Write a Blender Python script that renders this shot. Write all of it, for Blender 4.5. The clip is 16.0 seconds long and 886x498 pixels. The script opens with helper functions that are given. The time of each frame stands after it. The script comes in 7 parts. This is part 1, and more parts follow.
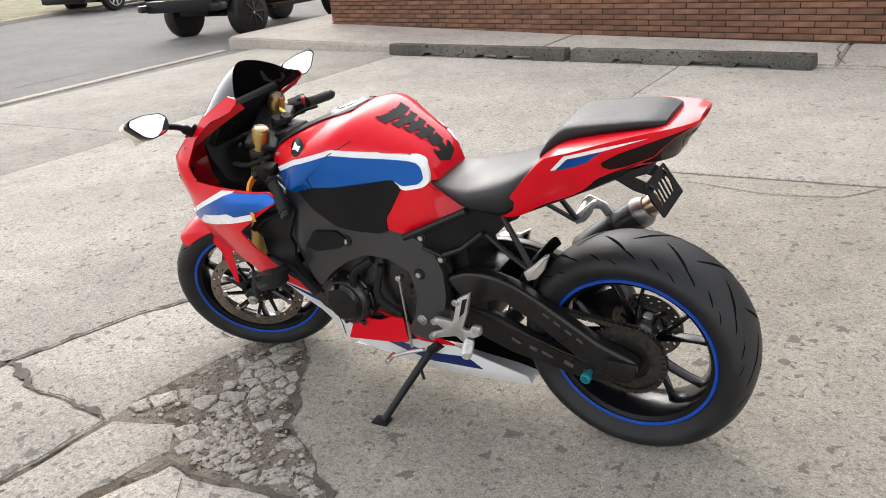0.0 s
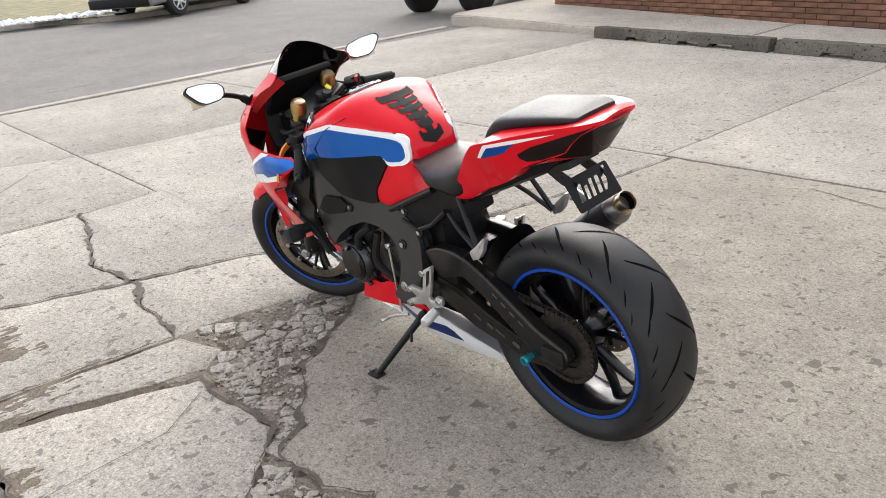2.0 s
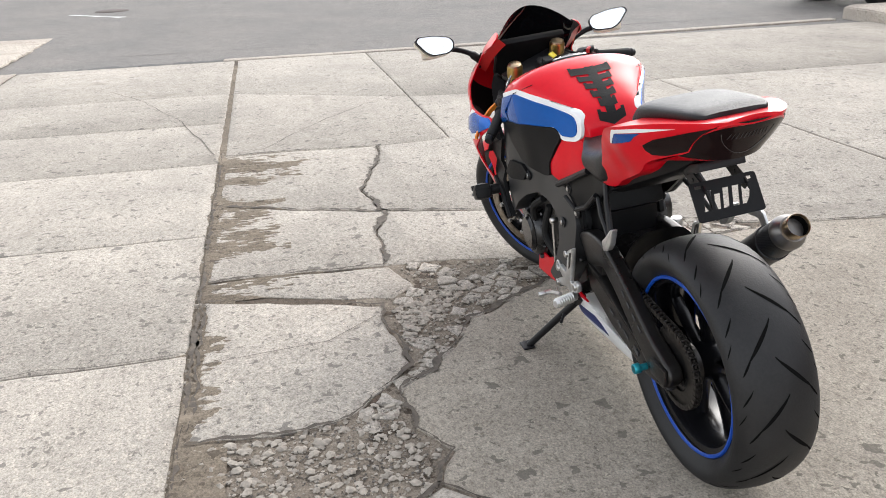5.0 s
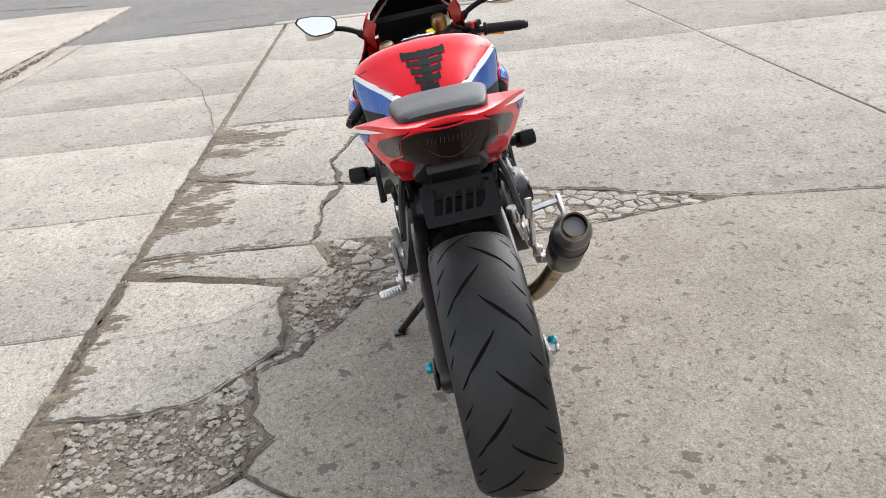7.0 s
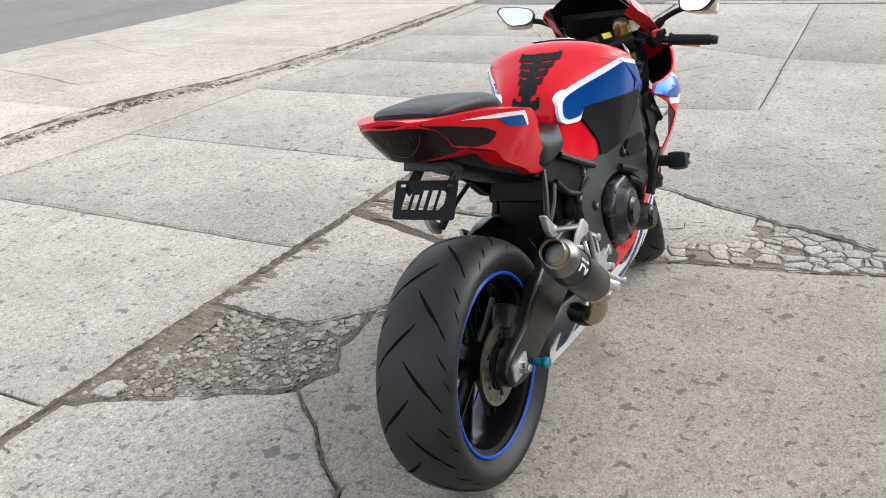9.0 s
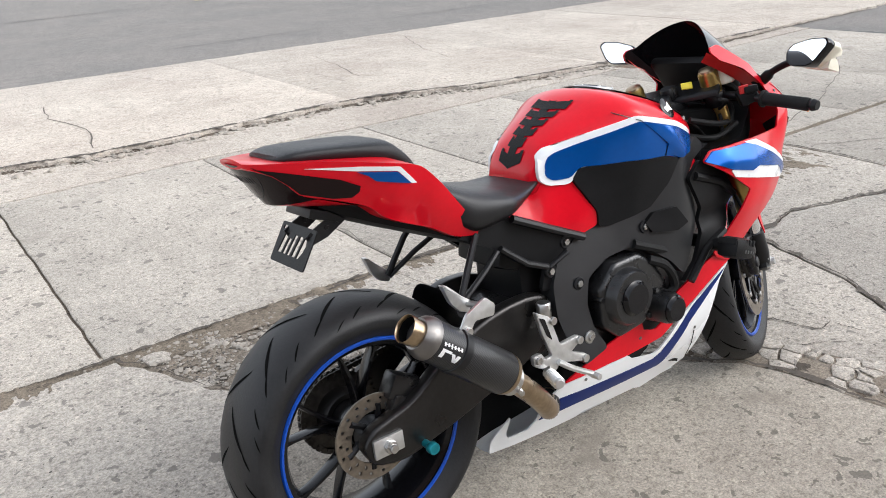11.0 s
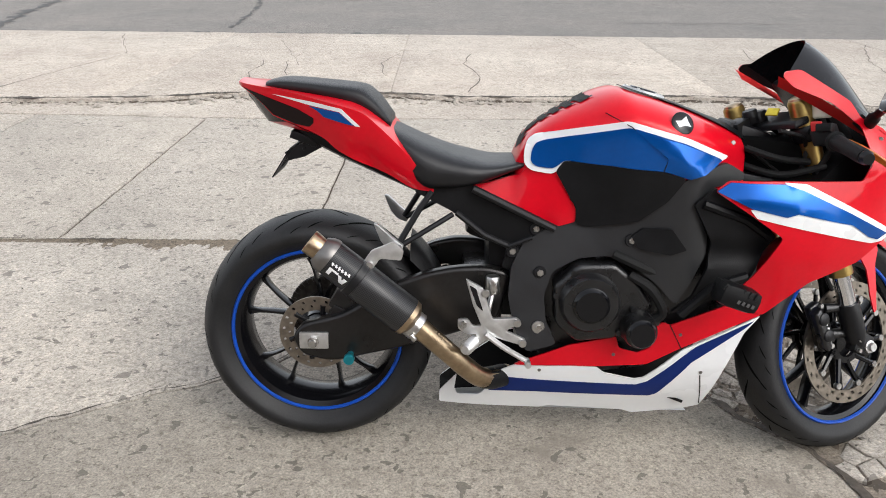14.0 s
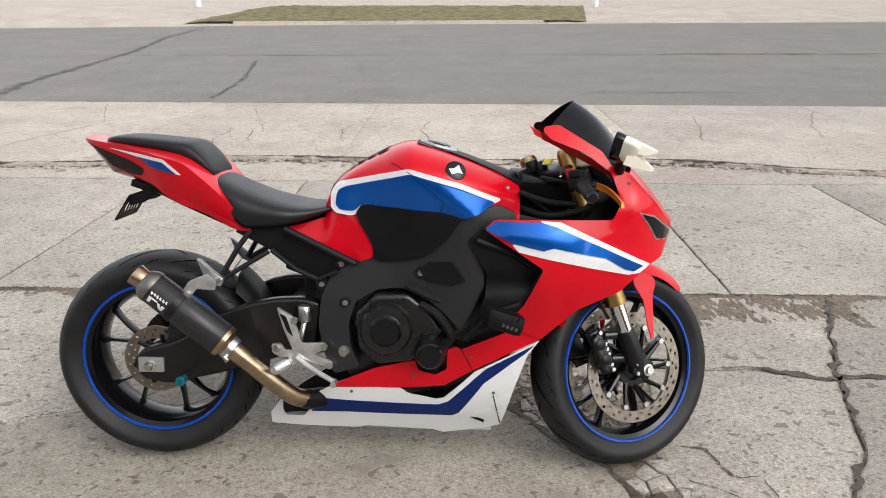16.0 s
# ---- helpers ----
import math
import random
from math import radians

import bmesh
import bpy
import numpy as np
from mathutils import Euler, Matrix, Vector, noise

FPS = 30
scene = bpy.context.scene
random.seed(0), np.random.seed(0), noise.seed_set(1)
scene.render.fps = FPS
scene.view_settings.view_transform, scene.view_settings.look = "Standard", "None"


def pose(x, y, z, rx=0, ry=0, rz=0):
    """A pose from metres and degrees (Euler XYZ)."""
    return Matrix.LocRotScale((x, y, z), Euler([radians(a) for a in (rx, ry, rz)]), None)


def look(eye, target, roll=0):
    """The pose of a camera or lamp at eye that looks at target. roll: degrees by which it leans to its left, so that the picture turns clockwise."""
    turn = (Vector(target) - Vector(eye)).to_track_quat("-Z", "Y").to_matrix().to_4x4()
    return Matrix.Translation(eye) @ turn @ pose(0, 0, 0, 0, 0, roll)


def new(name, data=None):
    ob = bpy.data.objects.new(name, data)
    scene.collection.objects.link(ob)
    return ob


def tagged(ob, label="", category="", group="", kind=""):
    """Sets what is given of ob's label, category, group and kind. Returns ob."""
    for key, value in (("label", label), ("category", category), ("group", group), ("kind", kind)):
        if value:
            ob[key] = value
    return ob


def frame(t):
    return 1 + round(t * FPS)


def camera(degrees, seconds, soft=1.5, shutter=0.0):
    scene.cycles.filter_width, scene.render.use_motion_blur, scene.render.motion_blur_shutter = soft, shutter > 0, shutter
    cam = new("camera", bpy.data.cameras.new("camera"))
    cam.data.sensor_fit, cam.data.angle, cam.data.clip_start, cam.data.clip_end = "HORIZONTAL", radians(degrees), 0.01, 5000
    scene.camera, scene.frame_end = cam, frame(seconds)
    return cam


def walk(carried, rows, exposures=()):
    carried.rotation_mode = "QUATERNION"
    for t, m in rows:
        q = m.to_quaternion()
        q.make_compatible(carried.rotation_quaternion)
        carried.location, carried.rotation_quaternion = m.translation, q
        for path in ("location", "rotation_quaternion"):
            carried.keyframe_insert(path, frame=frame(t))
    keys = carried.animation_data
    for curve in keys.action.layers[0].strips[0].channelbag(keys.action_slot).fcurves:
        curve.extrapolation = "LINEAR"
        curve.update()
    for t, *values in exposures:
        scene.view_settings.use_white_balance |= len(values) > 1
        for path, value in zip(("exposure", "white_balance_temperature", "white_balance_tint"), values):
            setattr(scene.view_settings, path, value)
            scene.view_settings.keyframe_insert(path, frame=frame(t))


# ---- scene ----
cam = camera(58.5, 16.0, soft=0.95)
PATH = [
    (0, (-0.591, 1.847, 1.368), (0.409, 0.298, 0.635), -5.4),
    (0.5, (-0.806, 1.769, 1.361), (0.374, 0.370, 0.631), -6.0),
    (1, (-1.043, 1.712, 1.358), (0.231, 0.411, 0.599), -6.6),
    (1.5, (-1.151, 1.622, 1.335), (0.174, 0.367, 0.585), -5.9),
    (2, (-1.268, 1.497, 1.354), (0.166, 0.352, 0.631), -5.5),
    (2.5, (-1.448, 1.369, 1.334), (0.120, 0.404, 0.611), -5.4),
    (3, (-1.570, 1.286, 1.330), (0.122, 0.539, 0.627), -5.0),
    (3.5, (-1.530, 1.248, 1.343), (0.247, 0.690, 0.664), -4.0),
    (6, (-1.526, 0.663, 1.28), (0.284, 0.337, 0.495), -3.0),
    (6.5, (-1.488, 0.439, 1.332), (0.304, 0.161, 0.489), -4.3),
    (7, (-1.578, 0.171, 1.347), (0.237, 0.093, 0.511), -5.7),
    (7.5, (-1.613, -0.045, 1.342), (0.203, 0.106, 0.518), -5.1),
    (8, (-1.519, -0.264, 1.346), (0.268, 0.09, 0.519), -3.6),
    (8.5, (-1.477, -0.473, 1.35), (0.226, 0.158, 0.513), -3.7),
    (9, (-1.472, -0.757, 1.367), (0.119, 0.134, 0.547), -4.2),
    (9.5, (-1.314, -0.912, 1.344), (0.173, 0.161, 0.545), -4.0),
    (12, (-0.355, -1.682, 1.361), (0.299, 0.048, 0.601), -3.2),
    (12.5, (-0.201, -1.806, 1.362), (0.24, -0.011, 0.599), -2.4),
    (13, (-0.049, -1.827, 1.348), (0.287, -0.002, 0.602), -0.1),
    (13.5, (0.112, -1.843, 1.354), (0.299, -0.002, 0.596), 0.9),
    (14, (0.337, -1.899, 1.328), (0.328, -0.053, 0.559), 0.6),
    (14.5, (0.494, -1.987, 1.331), (0.443, -0.125, 0.601), -0.8),
    (15, (0.582, -2.116, 1.333), (0.554, -0.225, 0.683), -1.4),
    (15.5, (0.734, -2.157, 1.346), (0.7, -0.247, 0.753), -1.3),
    (16, (0.88, -2.174, 1.345), (0.843, -0.27, 0.735), 0.2),
]
walk(cam, [(t, look(eye, target, roll)) for t, eye, target, roll in PATH],
     exposures=[(0, -0.06, 6550, 10), (3.5, -0.14, 6500, 11), (6, -0.12, 6450, 10), (8, -0.26, 6300, 10), (9.5, -0.30, 6200, 10), (12, -0.46, 6300, 10), (14, -0.58, 6400, 10), (16, -0.76, 6500, 10)])

# ---- light ----
SUN_AZ, SUN_EL = radians(-48), radians(40)      # the sun stands ahead of the machine and to its right
world = bpy.data.worlds.new("sky")
scene.world = world
world.use_nodes = True
wn = world.node_tree.nodes
sky = wn.new("ShaderNodeTexSky")
sky.sky_type, sky.sun_disc = "NISHITA", False
sky.sun_elevation, sky.sun_rotation = SUN_EL, math.pi / 2 - SUN_AZ
sky.air_density, sky.dust_density, sky.ozone_density = 1.0, 2.2, 1.0
haze = wn.new("ShaderNodeHueSaturation")
haze.inputs["Saturation"].default_value = 0.22
world.node_tree.links.new(sky.outputs[0], haze.inputs["Color"])
world.node_tree.links.new(haze.outputs[0], wn["Background"].inputs[0])
wn["Background"].inputs[1].default_value = 0.51
sun = new("sun", bpy.data.lights.new("sun", "SUN"))
sun.data.energy, sun.data.angle, sun.data.color = 0.6, radians(34), (1.0, 0.90, 0.76)
sun.matrix_world = look((0, 0, 0), (-math.cos(SUN_AZ) * math.cos(SUN_EL), -math.sin(SUN_AZ) * math.cos(SUN_EL), -math.sin(SUN_EL)))
scene.view_settings.exposure = 0.0


# ---- materials ----
def material(name, base, rough=0.5, metal=0.0, coat=0.0, scale=6.0, vary=0.12, fine=80.0, bump=0.0, bump_scale=120.0,
             rough_vary=0.1, spec=0.5, tint=None, piece=0.0):
    """A surface with two scales of colour variation, uneven gloss and a fine relief, in metres of the object."""
    m = bpy.data.materials.new(name)
    m.use_nodes = True
    n, ln = m.node_tree.nodes, m.node_tree.links.new
    p = n["Principled BSDF"]
    co = n.new("ShaderNodeTexCoord")
    big, small = n.new("ShaderNodeTexNoise"), n.new("ShaderNodeTexNoise")
    for t, s, d in ((big, scale, 4), (small, fine, 3)):
        t.inputs["Scale"].default_value, t.inputs["Detail"].default_value = s, d
        ln(co.outputs["Object"], t.inputs["Vector"])
    add = n.new("ShaderNodeMath")
    add.operation = "MULTIPLY_ADD"
    ln(small.outputs["Fac"], add.inputs[0])
    add.inputs[1].default_value = 0.45
    ln(big.outputs["Fac"], add.inputs[2])
    ramp = n.new("ShaderNodeValToRGB")
    ramp.color_ramp.elements[0].position, ramp.color_ramp.elements[1].position = 0.5, 0.95
    dark = [c * (1 - vary) for c in base]
    light = tint or [min(1, c * (1 + vary)) for c in base]
    ramp.color_ramp.elements[0].color, ramp.color_ramp.elements[1].color = (*dark, 1), (*light, 1)
    ln(add.outputs[0], ramp.inputs[0])
    colour = ramp.outputs[0]
    if piece:
        info, hsv, mr = n.new("ShaderNodeObjectInfo"), n.new("ShaderNodeHueSaturation"), n.new("ShaderNodeMapRange")
        mr.inputs["To Min"].default_value, mr.inputs["To Max"].default_value = 1 - piece, 1 + piece
        ln(info.outputs["Random"], mr.inputs["Value"])
        ln(mr.outputs[0], hsv.inputs["Value"])
        ln(colour, hsv.inputs["Color"])
        colour = hsv.outputs[0]
    ln(colour, p.inputs["Base Color"])
    mr = n.new("ShaderNodeMapRange")
    mr.inputs["To Min"].default_value, mr.inputs["To Max"].default_value = max(0.02, rough - rough_vary), min(1, rough + rough_vary)
    ln(big.outputs["Fac"], mr.inputs["Value"])
    ln(mr.outputs[0], p.inputs["Roughness"])
    p.inputs["Metallic"].default_value = metal
    p.inputs["Coat Weight"].default_value = coat
    p.inputs["Coat Roughness"].default_value = 0.06
    p.inputs["Specular IOR Level"].default_value = spec
    if bump:
        t, b = n.new("ShaderNodeTexNoise"), n.new("ShaderNodeBump")
        t.inputs["Scale"].default_value, t.inputs["Detail"].default_value = bump_scale, 5
        ln(co.outputs["Object"], t.inputs["Vector"])
        b.inputs["Strength"].default_value, b.inputs["Distance"].default_value = bump, 0.004
        ln(t.outputs["Fac"], b.inputs["Height"])
        ln(b.outputs[0], p.inputs["Normal"])
    return m


def concrete(name, light, dark, stain, pits=1.0, rough=0.9):
    """Old cast concrete: broad stains, sand grain, dark pits of lost aggregate and pale bits of stone."""
    m = bpy.data.materials.new(name)
    m.use_nodes = True
    n, ln = m.node_tree.nodes, m.node_tree.links.new
    p = n["Principled BSDF"]
    geo, info = n.new("ShaderNodeNewGeometry"), n.new("ShaderNodeObjectInfo")

    def tex(scale, detail, rough_=0.6):
        t = n.new("ShaderNodeTexNoise")
        t.inputs["Scale"].default_value, t.inputs["Detail"].default_value, t.inputs["Roughness"].default_value = scale, detail, rough_
        ln(geo.outputs["Position"], t.inputs["Vector"])
        return t.outputs["Fac"]

    def ramp(src, stops):
        r = n.new("ShaderNodeValToRGB")
        e = r.color_ramp.elements
        while len(e) < len(stops):
            e.new(0.5)
        for el, (pos, c) in zip(e, stops):
            el.position, el.color = pos, (*c, 1) if len(c) == 3 else c
        ln(src, r.inputs[0])
        return r.outputs[0]

    def mix(kind, f, a, b):
        x = n.new("ShaderNodeMix")
        x.data_type, x.blend_type = "RGBA", kind
        if isinstance(f, float):
            x.inputs[0].default_value = f
        else:
            ln(f, x.inputs[0])
        ln(a, x.inputs[6])
        if isinstance(b, tuple):
            x.inputs[7].default_value = (*b, 1)
        else:
            ln(b, x.inputs[7])
        return x.outputs[2]

    broad, mid, sand = tex(0.9, 5), tex(7, 5), tex(160, 4, 0.7)
    c = ramp(broad, [(0.3, dark), (0.7, light)])
    c = mix("MULTIPLY", 0.55, c, ramp(mid, [(0.3, (0.72, 0.71, 0.7)), (0.7, (1, 1, 1))]))
    c = mix("MULTIPLY", 0.62, c, ramp(sand, [(0.34, (0.42, 0.41, 0.39)), (0.5, (0.95, 0.95, 0.95)), (0.66, (1.4, 1.38, 1.34))]))
    g2 = tex(45, 4, 0.7)
    c = mix("MULTIPLY", 0.75, c, ramp(g2, [(0.32, (0.5, 0.49, 0.47)), (0.46, (0.97, 0.97, 0.97)), (0.7, (1.2, 1.19, 1.16))]))
    grain = n.new("ShaderNodeTexVoronoi")
    grain.inputs["Scale"].default_value = 140
    ln(geo.outputs["Position"], grain.inputs["Vector"])
    gs = n.new("ShaderNodeSeparateColor")
    ln(grain.outputs["Color"], gs.inputs[0])
    c = mix("MULTIPLY", 0.5, c, ramp(gs.outputs[0], [(0.0, (0.55, 0.54, 0.52)), (0.25, (0.95, 0.95, 0.95)), (0.8, (1.05, 1.04, 1.02)), (1.0, (1.45, 1.43, 1.38))]))
    stains = ramp(tex(2.3, 6, 0.65), [(0.60, (0, 0, 0)), (0.74, (1, 1, 1))])
    c = mix("MIX", stains, c, stain)
    warp = n.new("ShaderNodeTexNoise")
    warp.inputs["Scale"].default_value, warp.inputs["Detail"].default_value = 22, 3
    ln(geo.outputs["Position"], warp.inputs["Vector"])
    bend = n.new("ShaderNodeVectorMath")
    bend.operation = "MULTIPLY_ADD"
    ln(warp.outputs["Color"], bend.inputs[0])
    bend.inputs[1].default_value = (0.09, 0.09, 0.0)
    ln(geo.outputs["Position"], bend.inputs[2])

    def holes(scale, gain, less):
        vor = n.new("ShaderNodeTexVoronoi")
        vor.inputs["Scale"].default_value = scale
        ln(bend.outputs[0], vor.inputs["Vector"])
        sep = n.new("ShaderNodeSeparateColor")
        ln(vor.outputs["Color"], sep.inputs[0])
        size = n.new("ShaderNodeMath")
        size.operation = "MULTIPLY_ADD"
        ln(sep.outputs[0], size.inputs[0])
        size.inputs[1].default_value, size.inputs[2].default_value = gain, less
        hole = n.new("ShaderNodeMath")
        hole.operation = "LESS_THAN"
        ln(vor.outputs["Distance"], hole.inputs[0])
        ln(size.outputs[0], hole.inputs[1])
        return hole.outputs[0]

    pit = n.new("ShaderNodeMath")
    pit.operation = "MAXIMUM"
    ln(holes(16, 1.9, -1.54), pit.inputs[0])
    ln(holes(40, 1.6, -1.13), pit.inputs[1])
    pf = n.new("ShaderNodeMath")
    pf.operation = "MULTIPLY"
    ln(pit.outputs[0], pf.inputs[0])
    pf.inputs[1].default_value = 0.75 * pits
    c = mix("MIX", pf.outputs[0], c, tuple(0.42 * v for v in dark))
    hsv, mr = n.new("ShaderNodeHueSaturation"), n.new("ShaderNodeMapRange")
    mr.inputs["To Min"].default_value, mr.inputs["To Max"].default_value = 0.93, 1.07
    ln(info.outputs["Random"], mr.inputs["Value"])
    ln(mr.outputs[0], hsv.inputs["Value"])
    ln(c, hsv.inputs["Color"])
    ln(hsv.outputs[0], p.inputs["Base Color"])
    p.inputs["Roughness"].default_value = rough
    p.inputs["Specular IOR Level"].default_value = 0.12
    p.inputs["Diffuse Roughness"].default_value = 0.4
    h = n.new("ShaderNodeMath")
    h.operation = "MULTIPLY_ADD"
    ln(pit.outputs[0], h.inputs[0])
    h.inputs[1].default_value = -0.8
    ln(sand, h.inputs[2])
    b1, b2 = n.new("ShaderNodeBump"), n.new("ShaderNodeBump")
    b1.inputs["Strength"].default_value, b1.inputs["Distance"].default_value = 0.6, 0.003
    b2.inputs["Strength"].default_value, b2.inputs["Distance"].default_value = 0.35, 0.012
    ln(mid, b2.inputs["Height"])
    ln(h.outputs[0], b1.inputs["Height"])
    ln(b2.outputs[0], b1.inputs["Normal"])
    ln(b1.outputs[0], p.inputs["Normal"])
    return m


CONCRETE = concrete("concrete", (0.50, 0.462, 0.41), (0.375, 0.347, 0.31), (0.28, 0.254, 0.218))
PALE = concrete("pale_concrete", (0.56, 0.515, 0.455), (0.43, 0.38, 0.335), (0.31, 0.28, 0.24), 0.7)
KERBSTONE = concrete("weathered_concrete", (0.20, 0.185, 0.165), (0.075, 0.07, 0.062), (0.27, 0.26, 0.235), 1.3)
DIRT = concrete("dirt", (0.15, 0.12, 0.095), (0.075, 0.062, 0.05), (0.2, 0.155, 0.11), 1.0)
GRIT = concrete("gravel_dirt", (0.275, 0.238, 0.195), (0.185, 0.158, 0.13), (0.13, 0.11, 0.088), 1.2)
SOIL = concrete("soil", (0.265, 0.225, 0.178), (0.155, 0.13, 0.102), (0.3, 0.25, 0.19), 0.8)
WORN = concrete("dirty_concrete", (0.385, 0.350, 0.300), (0.285, 0.257, 0.220), (0.21, 0.186, 0.155))
ASPHALT = concrete("asphalt", (0.275, 0.258, 0.242), (0.225, 0.217, 0.208), (0.175, 0.168, 0.16), 0.5, 0.85)
DARKSTONE = material("dark_grit", (0.11, 0.098, 0.085), 0.9, vary=0.4, scale=30)
STONE = material("gravel_stone", (0.40, 0.36, 0.305), 0.9, vary=0.3, scale=30, bump=0.4, piece=0.3)
GRASS = material("dry_grass", (0.12, 0.115, 0.045), 0.9, vary=0.4, scale=3, fine=40, tint=(0.24, 0.2, 0.09), bump=0.8, bump_scale=30)
BRICK = material("brick", (0.165, 0.078, 0.046), 0.85, vary=0.3, scale=9, fine=120, bump=0.4, piece=0.28)
MORTAR = material("mortar", (0.115, 0.07, 0.05), 0.95, vary=0.25, bump=0.5)

RED = material("red_paint", (0.60, 0.003, 0.013), 0.3, 0.0, spec=0.1, coat=0.4, vary=0.08, scale=3, rough_vary=0.04)
BLUE = material("blue_paint", (0.001, 0.095, 0.42), 0.26, 0.6, spec=0.2, coat=0.4, vary=0.1, scale=3, rough_vary=0.04)
NAVY = material("navy_paint", (0.004, 0.018, 0.12), 0.35, 0.0, spec=0.2, coat=0.1, vary=0.1, scale=3)
WHITE = material("white_paint", (0.78, 0.79, 0.79), 0.3, 0.0, coat=0.2, vary=0.03, scale=4)
SATIN = material("satin_black_metal", (0.007, 0.007, 0.008), 0.4, 0.0, vary=0.25, scale=10, bump=0.05, spec=0.3)
FRAME = material("frame_grey_black", (0.016, 0.0165, 0.0175), 0.33, 0.0, vary=0.12, scale=10, bump=0.05, bump_scale=500, spec=0.52)
PLASTIC = material("black_plastic", (0.006, 0.006, 0.0065), 0.45, spec=0.16, vary=0.25, scale=14, bump=0.1, bump_scale=400)
GLOSS = material("gloss_black", (0.004, 0.004, 0.005), 0.2, spec=0.3, coat=0.1, vary=0.2)
ENGINE = material("engine_black", (0.007, 0.007, 0.0075), 0.29, 0.0, spec=0.6, vary=0.35, scale=18, bump=0.15, bump_scale=300)
PILLION = material("pillion_vinyl", (0.009, 0.009, 0.010), 0.42, spec=0.3, vary=0.2, scale=10, bump=0.25, bump_scale=700)
LEATHER = material("black_vinyl", (0.008, 0.008, 0.009), 0.38, spec=0.42, vary=0.2, scale=10, bump=0.2, bump_scale=700)
RUBBER = material("tyre_rubber", (0.014, 0.014, 0.0146), 0.5, spec=0.3, vary=0.3, scale=14, fine=160, bump=0.15, bump_scale=250)
# Near-black that carries the shade of grooves, the outlet bore and the fork gap.
SHADEBLACK = material("recess_shade_black", (0.004, 0.004, 0.004), 0.95, spec=0.05, vary=0.2)
GRIPS = material("grip_rubber", (0.010, 0.010, 0.010), 0.65, spec=0.2, vary=0.2, bump=0.3, bump_scale=500)
ALU = material("cast_aluminium", (0.62, 0.62, 0.61), 0.38, 0.9, vary=0.15, scale=25, bump=0.08, bump_scale=500)
STEEL = material("steel", (0.55, 0.54, 0.52), 0.3, 1.0, vary=0.2, scale=30)
CHROME = material("chrome", (0.85, 0.85, 0.86), 0.08, 1.0, vary=0.03, rough_vary=0.03)
GOLD = material("gold_anodised", (0.36, 0.25, 0.085), 0.32, 0.95, vary=0.12, scale=15)
BRONZE = material("heat_tinted_steel", (0.42, 0.32, 0.21), 0.3, 1.0, vary=0.3, scale=12)
TITAN = material("dull_titanium", (0.20, 0.19, 0.18), 0.38, 0.9, vary=0.15, scale=30)
DISC = material("brake_disc", (0.27, 0.235, 0.195), 0.38, 0.95, vary=0.2, scale=60)
SWING = material("dark_grey_metal", (0.038, 0.036, 0.035), 0.3, 0.8, vary=0.2, scale=9, bump=0.08, bump_scale=400)
GREASY = material("greasy_steel", (0.06, 0.054, 0.048), 0.45, 0.8, vary=0.4, scale=60)
TAPE = material("blue_rim_tape", (0.002, 0.055, 0.36), 0.4, vary=0.1)
CREAM = material("cream_plastic", (0.72, 0.68, 0.56), 0.45, vary=0.06)
YELLOW = material("yellow_plastic", (0.75, 0.60, 0.04), 0.5, vary=0.08)
ORANGE = material("orange_anodised", (0.75, 0.24, 0.03), 0.35, 0.5, vary=0.08)
CYAN = material("cyan_anodised", (0.02, 0.28, 0.34), 0.3, 0.6, vary=0.1)
REDPART = material("red_switch", (0.5, 0.02, 0.02), 0.4, vary=0.05)
LABEL = material("white_print", (0.75, 0.75, 0.75), 0.5, vary=0.04)
GREYPRINT = material("grey_print", (0.05, 0.05, 0.05), 0.5, vary=0.05)
LAMP = material("dark_lamp_lens", (0.012, 0.006, 0.006), 0.15, spec=0.15, coat=0.03, vary=0.1, rough_vary=0.03)
MIRROR = material("mirror_glass", (0.9, 0.9, 0.9), 0.02, 1.0, vary=0.01, rough_vary=0.0)
JEEP = material("tan_car_paint", (0.36, 0.25, 0.15), 0.4, coat=0.4, vary=0.06)
CARDARK = material("dark_car_paint", (0.02, 0.021, 0.024), 0.25, coat=0.8, vary=0.1)
CARGREY = material("grey_car_paint", (0.16, 0.165, 0.17), 0.3, 0.3, coat=0.8, vary=0.1)


def carbon_material():
    m = bpy.data.materials.new("carbon_weave")
    m.use_nodes = True
    n, ln = m.node_tree.nodes, m.node_tree.links.new
    p = n["Principled BSDF"]
    uv, ch = n.new("ShaderNodeUVMap"), n.new("ShaderNodeTexChecker")
    ch.inputs["Scale"].default_value = 1.0
    ch.inputs["Color1"].default_value, ch.inputs["Color2"].default_value = (0.007, 0.007, 0.0075, 1), (0.028, 0.028, 0.029, 1)
    ln(uv.outputs[0], ch.inputs["Vector"])
    ln(ch.outputs[0], p.inputs["Base Color"])
    p.inputs["Roughness"].default_value, p.inputs["Coat Weight"].default_value = 0.42, 0.2
    p.inputs["Specular IOR Level"].default_value = 0.3
    return m


SMOKED = material("smoked_screen", (0.004, 0.004, 0.005), 0.07, spec=0.22, vary=0.1, rough_vary=0.02)
CARBON = carbon_material()


# ---- building tools ----
from mathutils import geometry


